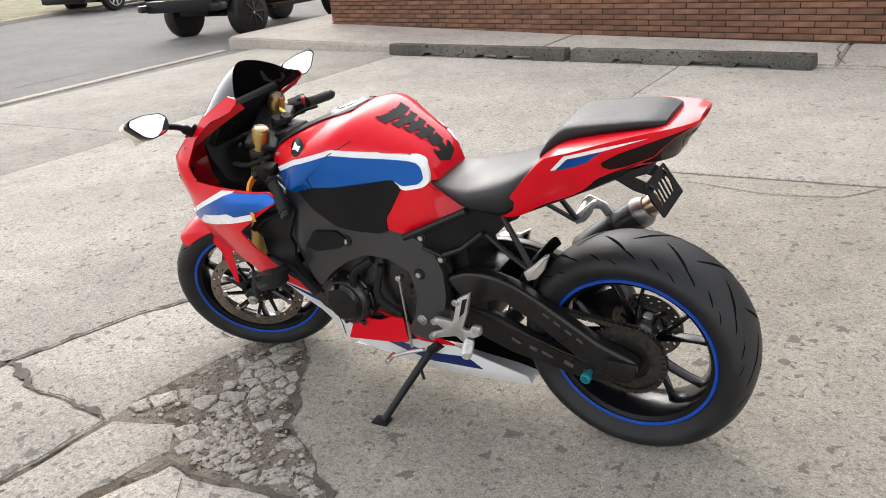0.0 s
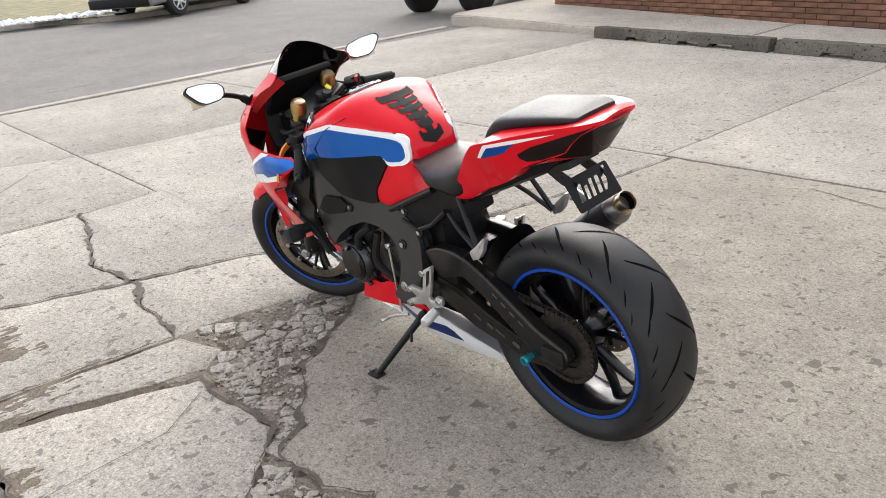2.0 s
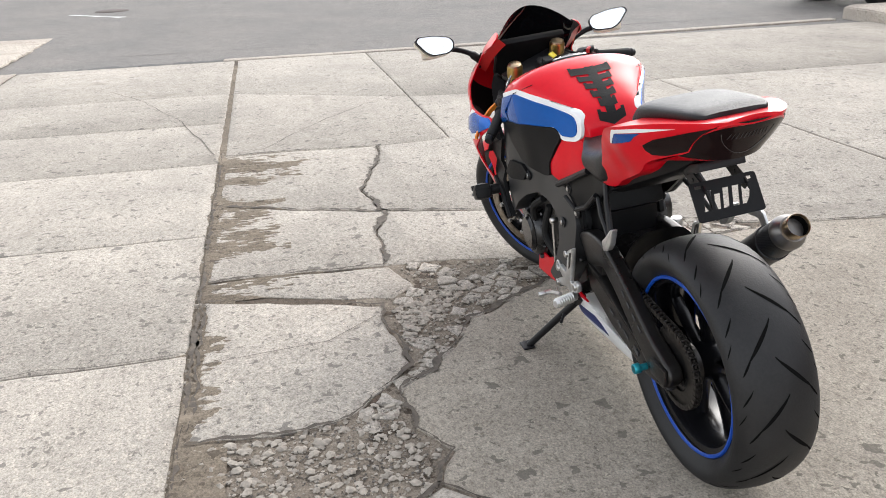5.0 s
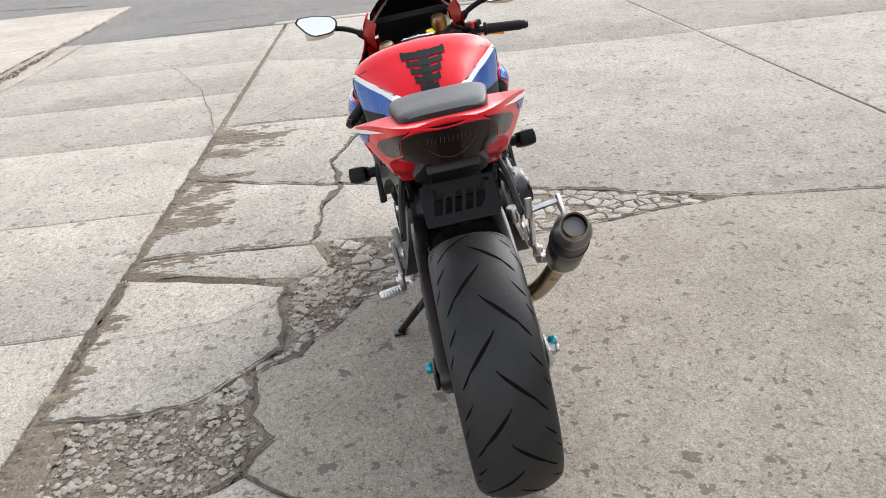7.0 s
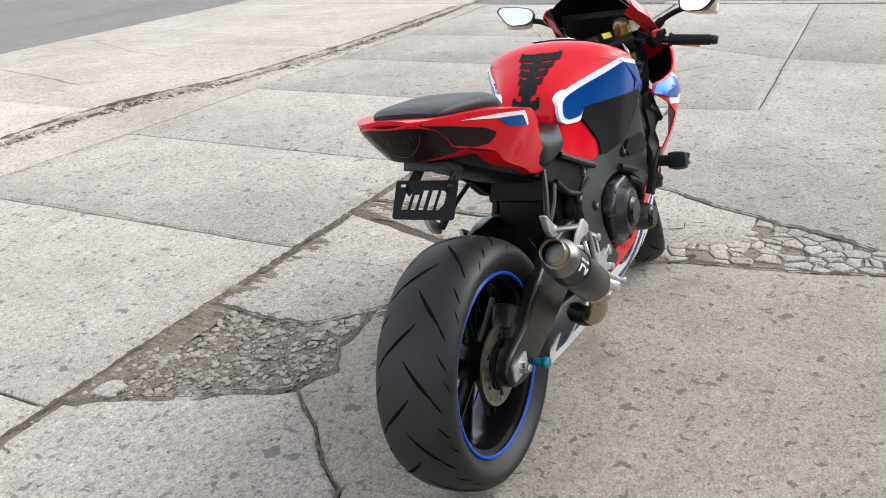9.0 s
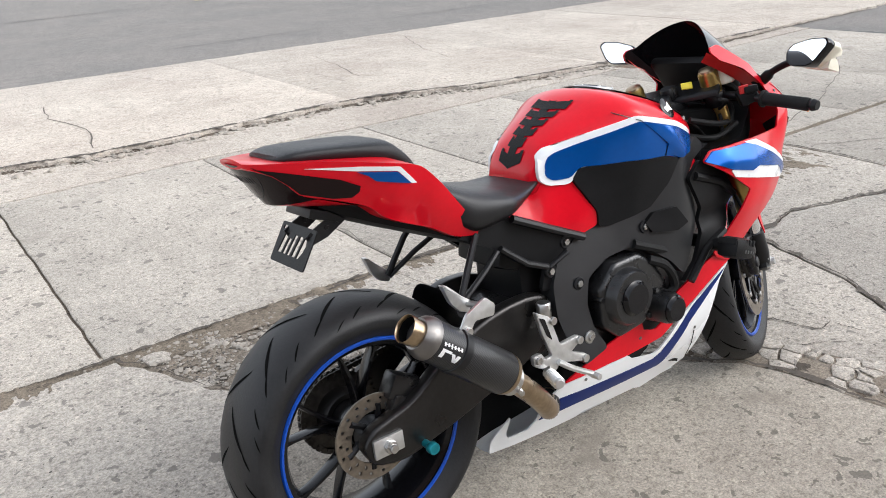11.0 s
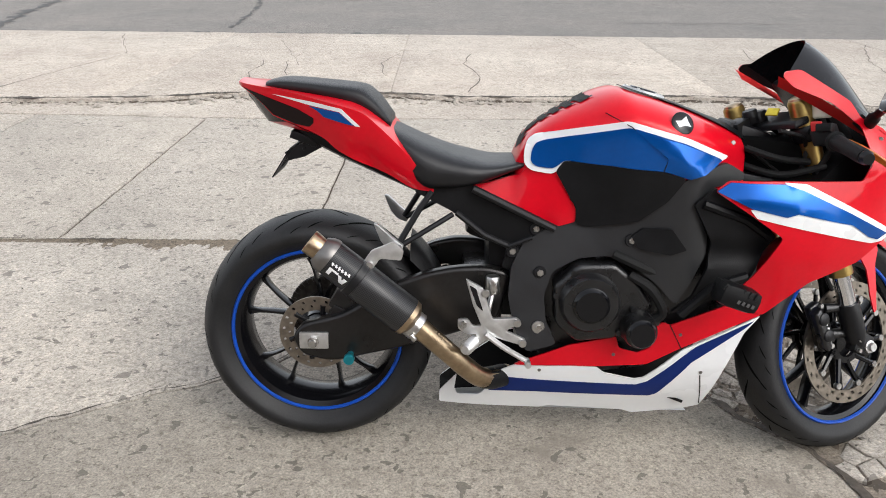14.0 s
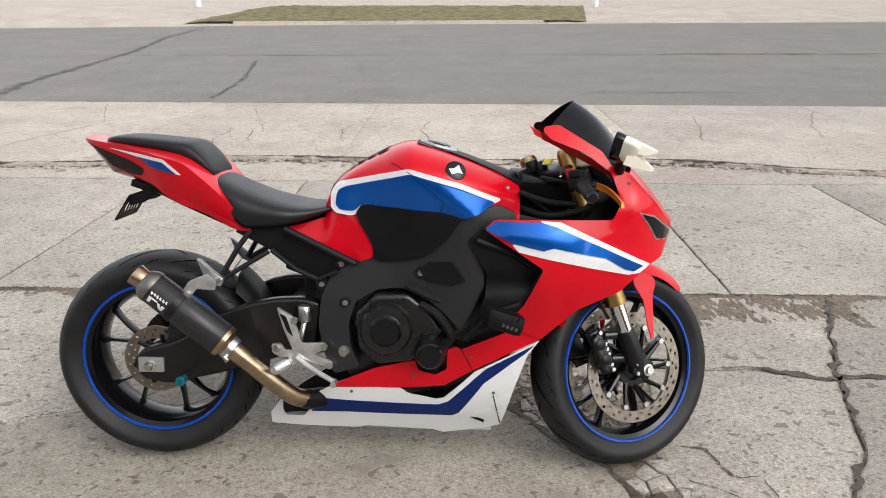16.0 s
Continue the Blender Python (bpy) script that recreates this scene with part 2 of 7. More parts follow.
def part(name, bm, mat, parent=None, label="", smooth=True, angle=38):
    """Links a bmesh as one mesh object, under a thing or a part."""
    bmesh.ops.remove_doubles(bm, verts=bm.verts, dist=1e-6)
    me = bpy.data.meshes.new(name)
    bm.normal_update()
    bm.to_mesh(me)
    bm.free()
    for m in (mat if isinstance(mat, (list, tuple)) else [mat]):
        me.materials.append(m)
    if smooth:
        me.shade_smooth()
        me.set_sharp_from_angle(angle=radians(angle))
    ob = new(name, me)
    if parent is not None:
        ob.parent = parent
    if label:
        ob["label"] = label
    return ob


def thing(name, label, category, m=None, group="", kind=""):
    ob = tagged(new(name), label, category, group, kind)
    ob.empty_display_size = 0.1
    if m is not None:
        ob.matrix_world = m
    return ob


def spline(pts, per=6, closed=False):
    """A Catmull-Rom line through the points."""
    p = [Vector(q) for q in pts]
    n, out = len(p), []
    for i in range(n if closed else n - 1):
        a, b = p[i], p[(i + 1) % n]
        z = p[(i - 1) % n] if closed or i else a * 2 - b
        c = p[(i + 2) % n] if closed or i + 2 < n else b * 2 - a
        for k in range(per):
            t = k / per
            out.append(0.5 * (2 * a + (b - z) * t + (2 * z - 5 * a + 4 * b - c) * t * t + (3 * a - z - 3 * b + c) * t ** 3))
    if not closed:
        out.append(p[-1])
    return out


def knots(*pairs):
    """A smooth function through (x, value) pairs, level beyond the ends."""
    xs, ys = [a for a, _ in pairs], [b for _, b in pairs]
    sl = [(ys[i + 1] - ys[i]) / (xs[i + 1] - xs[i]) for i in range(len(xs) - 1)]
    tg = [sl[0]] + [0.0 if sl[i] * sl[i + 1] <= 0 else 2 * sl[i] * sl[i + 1] / (sl[i] + sl[i + 1]) for i in range(len(sl) - 1)] + [sl[-1]]

    def f(x):
        if x <= xs[0]:
            return ys[0]
        if x >= xs[-1]:
            return ys[-1]
        i = max(k for k in range(len(xs) - 1) if xs[k] <= x)
        h = xs[i + 1] - xs[i]
        t = (x - xs[i]) / h
        return ((1 + 2 * t) * (1 - t) ** 2 * ys[i] + t * (1 - t) ** 2 * h * tg[i] + t * t * (3 - 2 * t) * ys[i + 1] + t * t * (t - 1) * h * tg[i + 1])
    return f


def loft(bm, rings, closed=True, caps=True):
    rows = [[bm.verts.new(v) for v in r] for r in rings]
    n = len(rows[0])
    for a, b in zip(rows, rows[1:]):
        for i in range(n if closed else n - 1):
            j = (i + 1) % n
            try:
                bm.faces.new((a[i], a[j], b[j], b[i]))
            except ValueError:
                pass
    if caps and closed:
        bm.faces.new(rows[0][::-1])
        bm.faces.new(rows[-1])
    return rows


def tube(bm, pts, r, seg=10, caps=True):
    """A round bar along a line; r is one radius or one for each point."""
    p = [Vector(q) for q in pts]
    rs = r if isinstance(r, (list, tuple)) else [r] * len(p)
    d0 = (p[1] - p[0]).normalized()
    side = d0.orthogonal().normalized()
    rings = []
    for i, c in enumerate(p):
        d = (p[min(i + 1, len(p) - 1)] - p[max(i - 1, 0)]).normalized()
        side = (side - d * side.dot(d)).normalized()
        up = d.cross(side)
        rings.append([c + (side * math.cos(k * 2 * math.pi / seg) + up * math.sin(k * 2 * math.pi / seg)) * rs[i] for k in range(seg)])
    loft(bm, rings, True, caps)


def turned(bm, p0, p1, profile, seg=24):
    """A turned body on the axis from p0 to p1: profile of (share of the length, radius)."""
    a, b = Vector(p0), Vector(p1)
    d = (b - a).normalized()
    u = d.orthogonal().normalized()
    v = d.cross(u)
    rings = [[a.lerp(b, s) + (u * math.cos(k * 2 * math.pi / seg) + v * math.sin(k * 2 * math.pi / seg)) * max(r, 1e-4) for k in range(seg)] for s, r in profile]
    loft(bm, rings)


def cyl(bm, p0, p1, r, seg=20, bev=0.08):
    L = (Vector(p1) - Vector(p0)).length
    e = min(0.45, bev * r / max(L, 1e-6) * 2)
    turned(bm, p0, p1, [(0, r * 0.88), (e, r), (1 - e, r), (1, r * 0.88)], seg)


def box(bm, c, size, rot=(0, 0, 0), bev=0.003):
    m = Matrix.LocRotScale(c, Euler([radians(a) for a in rot]), size)
    vs = bmesh.ops.create_cube(bm, size=1, matrix=m)["verts"]
    if bev:
        es = list({e for v in vs for e in v.link_edges})
        bmesh.ops.bevel(bm, geom=es, offset=bev, segments=2, affect="EDGES", profile=0.6)


def plate(bm, outline, y0, y1, bev=0.004, seg=2):
    """A plate with an outline in x and z, between y0 and y1, with rounded edges."""
    vs = [bm.verts.new((x, y0, z)) for x, z in outline]
    f = bm.faces.new(vs)
    r = bmesh.ops.extrude_face_region(bm, geom=[f])
    top = [g for g in r["geom"] if isinstance(g, bmesh.types.BMVert)]
    for v in top:
        v.co.y = y1
    fs = {fc for v in vs + top for fc in v.link_faces}
    bmesh.ops.recalc_face_normals(bm, faces=list(fs))
    if bev:
        es = [e for e in {e for v in vs + top for e in v.link_edges} if len(e.link_faces) == 2 and e.calc_face_angle(0) > 0.6]
        es = [e for e in es if abs(e.verts[0].co.y - e.verts[1].co.y) < 1e-6]
        bmesh.ops.bevel(bm, geom=es, offset=bev, segments=seg, affect="EDGES", profile=0.6)


def corners(pts, r=0.012, n=3):
    """Rounds the corners of an outline."""
    out, p = [], [Vector(q) for q in pts]
    for i, b in enumerate(p):
        a, c = p[i - 1], p[(i + 1) % len(p)]
        d1, d2 = a - b, c - b
        k = min(r, d1.length * 0.4, d2.length * 0.4)
        s, e = b + d1.normalized() * k, b + d2.normalized() * k
        for j in range(n + 1):
            t = j / n
            out.append(tuple((1 - t) ** 2 * s + 2 * t * (1 - t) * b + t * t * e))
    return out


def within(p, poly):
    hit = False
    for a, b in zip(poly, poly[1:] + poly[:1]):
        if (a[1] > p[1]) != (b[1] > p[1]) and p[0] < (b[0] - a[0]) * (p[1] - a[1]) / (b[1] - a[1]) + a[0]:
            hit = not hit
    return hit


def panel(bm, outline, f, side=-1, off=0.0, th=0.004, step=0.02, r=0.008):
    """A curved shell: its outline lies in x and z, its outer face at side * (f(x, z) + off), and it is th thick."""
    pts = [Vector((p[0], p[1])) for p in (corners(outline, r) if r else outline)]
    fine = []
    for p, q in zip(pts, pts[1:] + pts[:1]):
        n = max(1, int((q - p).length / step))
        fine += [p.lerp(q, k / n) for k in range(n)]
    n = len(fine)
    poly = [tuple(p) for p in fine]
    lo, hi = [min(p[k] for p in poly) for k in (0, 1)], [max(p[k] for p in poly) for k in (0, 1)]
    grid = []
    for i in range(int((hi[0] - lo[0]) / step) + 2):
        for j in range(int((hi[1] - lo[1]) / step) + 2):
            p = (lo[0] + (i + 0.5 * (j % 2)) * step, lo[1] + j * step)
            if within(p, poly) and all((p[0] - q[0]) ** 2 + (p[1] - q[1]) ** 2 > (0.55 * step) ** 2 for q in poly):
                grid.append(Vector(p))
    vs, _, fs, _, _, _ = geometry.delaunay_2d_cdt(fine + grid, [(k, (k + 1) % n) for k in range(n)], [], 0, 1e-6)
    t = bmesh.new()
    tv = [t.verts.new((v.x, 0, v.y)) for v in vs]
    for f3 in fs:
        c = sum((vs[k] for k in f3), Vector((0, 0))) / 3
        if within((c.x, c.y), poly):
            t.faces.new([tv[k] for k in f3])
    for v in [v for v in t.verts if not v.link_faces]:
        t.verts.remove(v)
    outer = {v: bm.verts.new((v.co.x, side * (f(v.co.x, v.co.z) + off), v.co.z)) for v in t.verts}
    inner = {v: bm.verts.new((v.co.x, side * (f(v.co.x, v.co.z) + off - th), v.co.z)) for v in t.verts}
    made = []
    for fc in t.faces:
        made.append(bm.faces.new([outer[v] for v in fc.verts]))
        made.append(bm.faces.new([inner[v] for v in reversed(fc.verts)]))
        made[-1].material_index = 1
    for e in t.edges:
        if len(e.link_faces) == 1:
            a, b = e.verts
            made.append(bm.faces.new((outer[a], outer[b], inner[b], inner[a])))
    t.free()
    bmesh.ops.recalc_face_normals(bm, faces=made)


def both(make):
    """Calls make for the right side (-1) and the left (1)."""
    for s in (-1, 1):
        make(s)


# ---- ground, roads and slabs ----
def wobble(p, amp):
    v = noise.noise_vector(Vector((p[0] * 9, p[1] * 9, 3.7)))
    w = noise.noise_vector(Vector((p[0] * 31, p[1] * 31, 9.1)))
    return (p[0] + amp * (v.x + 0.5 * w.x), p[1] + amp * (v.y + 0.5 * w.y))


def line(pts, amp=0.006, step=0.06):
    """A joint or crack: a line through the points, split finely and made uneven."""
    out = []
    for a, b in zip(pts, pts[1:]):
        n = max(1, int(math.hypot(b[0] - a[0], b[1] - a[1]) / step))
        out += [wobble((a[0] + (b[0] - a[0]) * k / n, a[1] + (b[1] - a[1]) * k / n), amp) for k in range(n)]
    return out + [wobble(pts[-1], amp)]


def inset(poly, d):
    out, n = [], len(poly)
    area = sum(poly[i - 1][0] * poly[i][1] - poly[i][0] * poly[i - 1][1] for i in range(n))
    s = 1 if area > 0 else -1
    for i in range(n):
        a, b, c = Vector(poly[i - 1]), Vector(poly[i]), Vector(poly[(i + 1) % n])
        e1, e2 = (b - a), (c - b)
        if e1.length < 1e-7 or e2.length < 1e-7:
            out.append(tuple(b))
            continue
        n1, n2 = Vector((-e1.y, e1.x)).normalized(), Vector((-e2.y, e2.x)).normalized()
        m = n1 + n2
        m = m.normalized() if m.length > 0.3 else n1
        out.append(tuple(b + m * d * s))
    return out


def slab(name, poly, mat, parent, top=0.0, deep=0.03, gap=0.006, worn=0.014, tilt=(0, 0)):
    """One flat stone or cast slab with worn edges, set in a joint."""
    bm = bmesh.new()
    cx, cy = sum(p[0] for p in poly) / len(poly), sum(p[1] for p in poly) / len(poly)

    def zz(p, z):
        return (p[0], p[1], z + tilt[0] * (p[0] - cx) + tilt[1] * (p[1] - cy))
    rings = [[zz(p, top - deep) for p in inset(poly, gap * 0.6)], [zz(p, top - 0.5 * worn) for p in inset(poly, gap)],
             [zz(p, top) for p in inset(poly, gap + worn)]]
    rows = [[bm.verts.new(v) for v in r] for r in rings]
    n = len(poly)
    for a, b in zip(rows, rows[1:]):
        for i in range(n):
            bm.faces.new((a[i], a[(i + 1) % n], b[(i + 1) % n], b[i]))
    for tri in geometry.tessellate_polygon([[Vector((*p, 0)) for p in inset(poly, gap + worn)]]):
        if len(set(tri)) == 3:
            try:
                bm.faces.new([rows[-1][k] for k in tri])
            except ValueError:
                pass
    bmesh.ops.recalc_face_normals(bm, faces=bm.faces[:])
    if sum(fc.normal.z * fc.calc_area() for fc in bm.faces) < 0:
        bmesh.ops.reverse_faces(bm, faces=bm.faces[:])
    return part(name, bm, mat, parent, smooth=True, angle=50)


def sheet(name, poly, z, mat, parent=None):
    bm = bmesh.new()
    f = bm.faces.new([bm.verts.new((x, y, z)) for x, y in poly])
    bmesh.ops.triangulate(bm, faces=[f])
    for fc in bm.faces:
        if fc.normal.z < 0:
            fc.normal_flip()
    return part(name, bm, mat, parent, smooth=False)


ground = tagged(sheet("ground", [(-400, -400), (400, -400), (400, 400), (-400, 400)], -0.05, DIRT), "bare brown dirt reaching to the horizon", "ground", kind="structure")


def street_height(x, y):
    """The streets rise a little away from the lot."""
    return -0.022 + 0.02 * min(12, max(0, x - 10)) * min(1, max(0, 1 - (y - 8) / 15)) + 0.016 * min(20, max(0, y - 8.3))


bm = bmesh.new()
xs = [-80, -40, -20, -10, -5, 0, 4, 8.3, 9.2, 10, 12, 14, 16, 18, 20, 22, 30, 45, 80]
ys = [-70, -30, -15, -8, -4, 0, 3, 5, 8.2, 9, 11, 13, 16, 20, 24, 28.3, 34, 45, 70]
grid = [[bm.verts.new((x, y, street_height(x, y))) for x in xs] for y in ys]
for j in range(len(ys) - 1):
    for i in range(len(xs) - 1):
        if not (xs[i + 1] <= 8.3 and ys[j + 1] <= 8.2):
            bm.faces.new((grid[j][i], grid[j][i + 1], grid[j + 1][i + 1], grid[j + 1][i]))
road = tagged(part("road", bm, ASPHALT), "worn grey asphalt street meeting a second street", "road", kind="structure")
pavement = tagged(sheet("pavement", [(-9, -9), (8.3, -9), (8.3, 8.2), (-9, 8.2)], -0.0135, DIRT), "cracked concrete lot of large cast slabs with dirt in the joints", "pavement", kind="structure")

break_y = knots((-8.6, 4.2), (-3, 4.15), (-2, 4.25), (-1.2, 4.5), (-0.3, 4.52), (0.5, 4.38), (1.4, 4.42), (2.4, 4.5), (3, 4.42), (3.75, 4.14), (4.4, 4.05), (5.5, 3.98), (8.6, 4.05), (11, 4.1))   # the crumbled edge of the strip along the street
JY = 1.335                                             # the long joint beside the machine
JO = 1.366                                           # its outer edge
TX = [-8.6, -6.4, -5.1, -3.9, -2.65, -1.4, -0.28, 0.985, 2.19, 3.54, 4.76, 6.05, 8.25]
strip_edge = line([(x, 3.72 + 0.03 * math.sin(1.7 * x)) for x in [k * 0.5 - 8.6 for k in range(35)]], 0.02, 0.05)
for a, b in zip(TX, TX[1:]):
    far = [p for p in strip_edge if a <= p[0] <= b]
    slab("slab", line([(a, JO), (b, JO)], 0.009) + line([(b, JO), (b, far[-1][1])])[1:] + far[::-1] + line([(a, far[0][1]), (a, JO)])[:-1], CONCRETE, pavement,
         top=random.uniform(-0.004, 0.002))
crack_main = line([(3.65, 0.33), (3.2, 0.41), (2.67, 0.57), (2.29, 0.49), (1.96, 0.57), (1.58, 0.6)], 0.022, 0.04)
crack_a, crack_b = [p for p in crack_main if p[0] >= 2.28], [p for p in crack_main if p[0] <= 2.30]
cross_up = line([(2.29, 0.49), (2.36, 0.70), (2.58, 1.2), (2.6, JY)], 0.016, 0.05)
cross_down = line([(2.29, 0.49), (2.15, 0.0), (2.02, -0.2), (1.93, -0.43)], 0.016, 0.05)
row_b = line([(1.6, JY), (1.61, 1.14), (1.58, 0.6)], 0.008)
row_a = line([(3.71, JY), (3.70, 0.86), (3.65, 0.33)], 0.008)
slab("slab", row_a + crack_a[1:] + cross_up[1:] + line([(2.6, JY), (3.71, JY)])[1:-1], CONCRETE, pavement, top=-0.002)
slab("slab", cross_up + line([(2.6, JY), (1.6, JY)])[1:] + row_b[1:] + crack_b[::-1][1:-1], CONCRETE, pavement, top=-0.002)
front_edge = line([(1.58, 0.6), (1.56, 0.3), (1.5, -0.02), (1.62, -0.38)], 0.012, 0.05)
strip_far = line([(1.93, -0.43), (1.69, -0.97), (1.56, -1.24)], 0.014, 0.05)
strip_near = line([(1.39, -0.24), (1.44, -0.6), (1.5, -0.91), (1.56, -1.24)], 0.014, 0.05)
tail_end = line([(1.56, -1.24), (1.46, -1.82), (1.42, -2.48)], 0.01, 0.06)
slab("slab", crack_b[:-1] + front_edge + [wobble((1.75, -0.42), 0.01)] + cross_down[::-1][:-1], CONCRETE, pavement, top=-0.002)
joint_y = line([(3.71, -0.18), (5.3, -0.18)], 0.006)
slab("slab", row_a + line([(3.65, 0.33), (3.71, -0.18)])[1:] + joint_y[1:] + line([(5.3, -0.18), (6.04, JY), (3.71, JY)])[1:-1], CONCRETE, pavement)
slab("slab", line([(3.71, -0.18), (3.65, 0.33)]) + crack_a[1:-1] + cross_down + strip_far[1:] + tail_end[1:] + line([(1.42, -2.48), (5.2, -2.5), (5.2, -0.9), (5.3, -0.18)])[1:] + joint_y[::-1][1:-1],
     CONCRETE, pavement, top=-0.001)
slab("slab", line([(5.31, -0.18), (8.25, -0.18), (8.25, JY), (6.05, JY), (5.31, -0.18)])[:-1], CONCRETE, pavement)
slab("slab", line([(5.2, -2.5), (8.25, -2.5), (8.25, -0.18), (5.3, -0.18), (5.2, -0.9), (5.2, -2.5)])[:-1], CONCRETE, pavement, top=-0.001)
for a, b in ((-8.6, -5.2), (-5.2, -1.9), (-1.9, 1.505), (1.505, 5.25), (5.25, 8.25)):
    slab("slab", line([(a, -7.6), (b, -7.6), (b, -2.5), (a, -2.5), (a, -7.6)])[:-1], CONCRETE, pavement, top=random.uniform(-0.003, 0.001))
# the machine's own slab, the broken patch and the pit beside it
patch_rim = line([(1.39, -0.24), (1.34, -0.1), (1.21, 0.04), (1.09, 0.18), (1.0, 0.36), (0.80, 0.47), (0.58, 0.69), (0.36, 0.70), (0.22, 0.62), (0.1, 0.67)], 0.02, 0.04)
rear_crack = line([(0.1, 0.67), (0.01, 0.55), (-0.11, 0.44), (-0.24, 0.29), (-0.65, 0.07), (-1.6, -0.5), (-3.0, -1.1), (-8.6, -2.0)], 0.014, 0.05)
slab("slab", patch_rim + rear_crack[1:] + line([(-8.6, -2.0), (-8.6, -2.48), (1.42, -2.48)])[1:-1] + tail_end[::-1] + strip_near[::-1][1:-1], WORN, pavement)
pit_left = line([(0.1, 0.67), (-0.08, 1.01), (-0.23, 1.30), (-0.24, JY)], 0.02, 0.04)
slab("slab", pit_left + line([(-0.24, JY), (-8.6, JY), (-8.6, -2.0)])[1:-1] + rear_crack[::-1][:-1], CONCRETE, pavement, top=-0.003)
slab_q = line([(0.46, JY), (0.42, 1.09), (0.48, 0.86), (0.6, 0.73), (0.74, 0.64), (1.08, 0.68), (1.18, 0.66), (1.25, 0.82), (1.36, 1.14), (1.41, JY), (0.46, JY)], 0.016, 0.045)[:-1]
slab("slab", slab_q, CONCRETE, pavement, top=-0.002)
slab("slab", line([(1.45, JY), (1.42, 1.16), (1.31, 0.86), (1.24, 0.62), (1.34, 0.5), (1.57, 0.58), (1.6, 1.14), (1.6, JY), (1.45, JY)], 0.014, 0.045)[:-1], CONCRETE, pavement, top=-0.003)


def clip(poly, q, nrm):
    out = []
    for a, b in zip(poly, poly[1:] + poly[:1]):
        da, db = (a[0] - q[0]) * nrm[0] + (a[1] - q[1]) * nrm[1], (b[0] - q[0]) * nrm[0] + (b[1] - q[1]) * nrm[1]
        if da <= 0:
            out.append(a)
        if da * db < 0:
            t = da / (da - db)
            out.append((a[0] + (b[0] - a[0]) * t, a[1] + (b[1] - a[1]) * t))
    return out


def inside(p, poly):
    hit = False
    for a, b in zip(poly, poly[1:] + poly[:1]):
        if (a[1] > p[1]) != (b[1] > p[1]) and p[0] < (b[0] - a[0]) * (p[1] - a[1]) / (b[1] - a[1]) + a[0]:
            hit = not hit
    return hit


def scatter(poly, n, rng, apart=0.0):
    out = []
    xs, ys = [p[0] for p in poly], [p[1] for p in poly]
    for _ in range(n * 30):
        p = (rng.uniform(min(xs), max(xs)), rng.uniform(min(ys), max(ys)))
        if inside(p, poly) and all(math.hypot(p[0] - q[0], p[1] - q[1]) > apart for q in out):
            out.append(p)
            if len(out) == n:
                break
    return out


def shatter(poly, n, rng, apart, keep=lambda p: True, low=-0.009, high=-0.002, tilt=0.03, lost=0.26):
    """Breaks a patch into flat pieces that fit each other; spots round the patch bound its rim."""
    seeds = scatter(poly, n, rng, apart)
    seeds += [q for q in scatter(poly, n // 2, rng, apart * 0.45) if all(math.hypot(p[0] - q[0], p[1] - q[1]) > apart * 0.4 for p in seeds)]
    xs, ys = [p[0] for p in poly], [p[1] for p in poly]
    round_it = []
    for _ in range(4000):
        p = (rng.uniform(min(xs) - 0.15, max(xs) + 0.15), rng.uniform(min(ys) - 0.15, max(ys) + 0.15))
        if not inside(p, poly) and all(math.hypot(p[0] - q[0], p[1] - q[1]) > apart * 0.8 for q in seeds + round_it):
            round_it.append(p)
    every = seeds + round_it
    for s in seeds:
        if not keep(s):
            continue
        cell = [(s[0] - 0.2, s[1] - 0.2), (s[0] + 0.2, s[1] - 0.2), (s[0] + 0.2, s[1] + 0.2), (s[0] - 0.2, s[1] + 0.2)]
        for o in every:
            if o is not s and math.hypot(o[0] - s[0], o[1] - s[1]) < 0.5:
                cell = clip(cell, ((s[0] + o[0]) / 2, (s[1] + o[1]) / 2), (o[0] - s[0], o[1] - s[1]))
        if len(cell) < 3:
            continue
        if rng.random() < lost:
            continue
        fine = line(cell + [cell[0]], 0.014, 0.016)[:-1]
        slab("fragment", fine, CONCRETE, pavement, top=rng.uniform(low, high), gap=0.0025 + 0.006 * rng.random(), worn=0.005, tilt=(rng.uniform(-tilt, tilt), rng.uniform(-tilt, tilt)))


rng = random.Random(5)
patch = [(1.5, 0.0), (1.56, 0.55), (1.34, 0.48), (1.22, 0.6), (1.1, 0.66), (0.74, 0.62), (0.58, 0.7), (0.8, 0.48), (1.01, 0.37), (1.1, 0.19), (1.22, 0.05), (1.35, -0.08)]
hollow = [(1.26, 0.47), (1.13, 0.64), (0.97, 0.62), (1.02, 0.47), (1.12, 0.42), (1.3, 0.3)]
shatter(patch, 66, rng, 0.072, lambda p: not inside(p, hollow))
shatter([(1.62, -0.38), (1.75, -0.4), (1.92, -0.44), (1.7, -0.95), (1.57, -1.2), (1.5, -0.91), (1.45, -0.6), (1.4, -0.24), (1.36, -0.09), (1.5, -0.01)], 60, rng, 0.065, low=-0.006, high=-0.001, tilt=0.012)
pit = [(0.44, 1.33), (0.41, 1.1), (0.47, 0.86), (0.56, 0.73), (0.36, 0.71), (0.22, 0.63), (0.1, 0.68), (-0.06, 1.0), (-0.2, 1.3), (-0.2, 1.35)]
shatter([(0.1, 0.69), (0.16, 0.9), (0.12, 1.3), (-0.2, 1.33), (-0.07, 1.01)], 13, rng, 0.09, low=-0.012, lost=0.45)
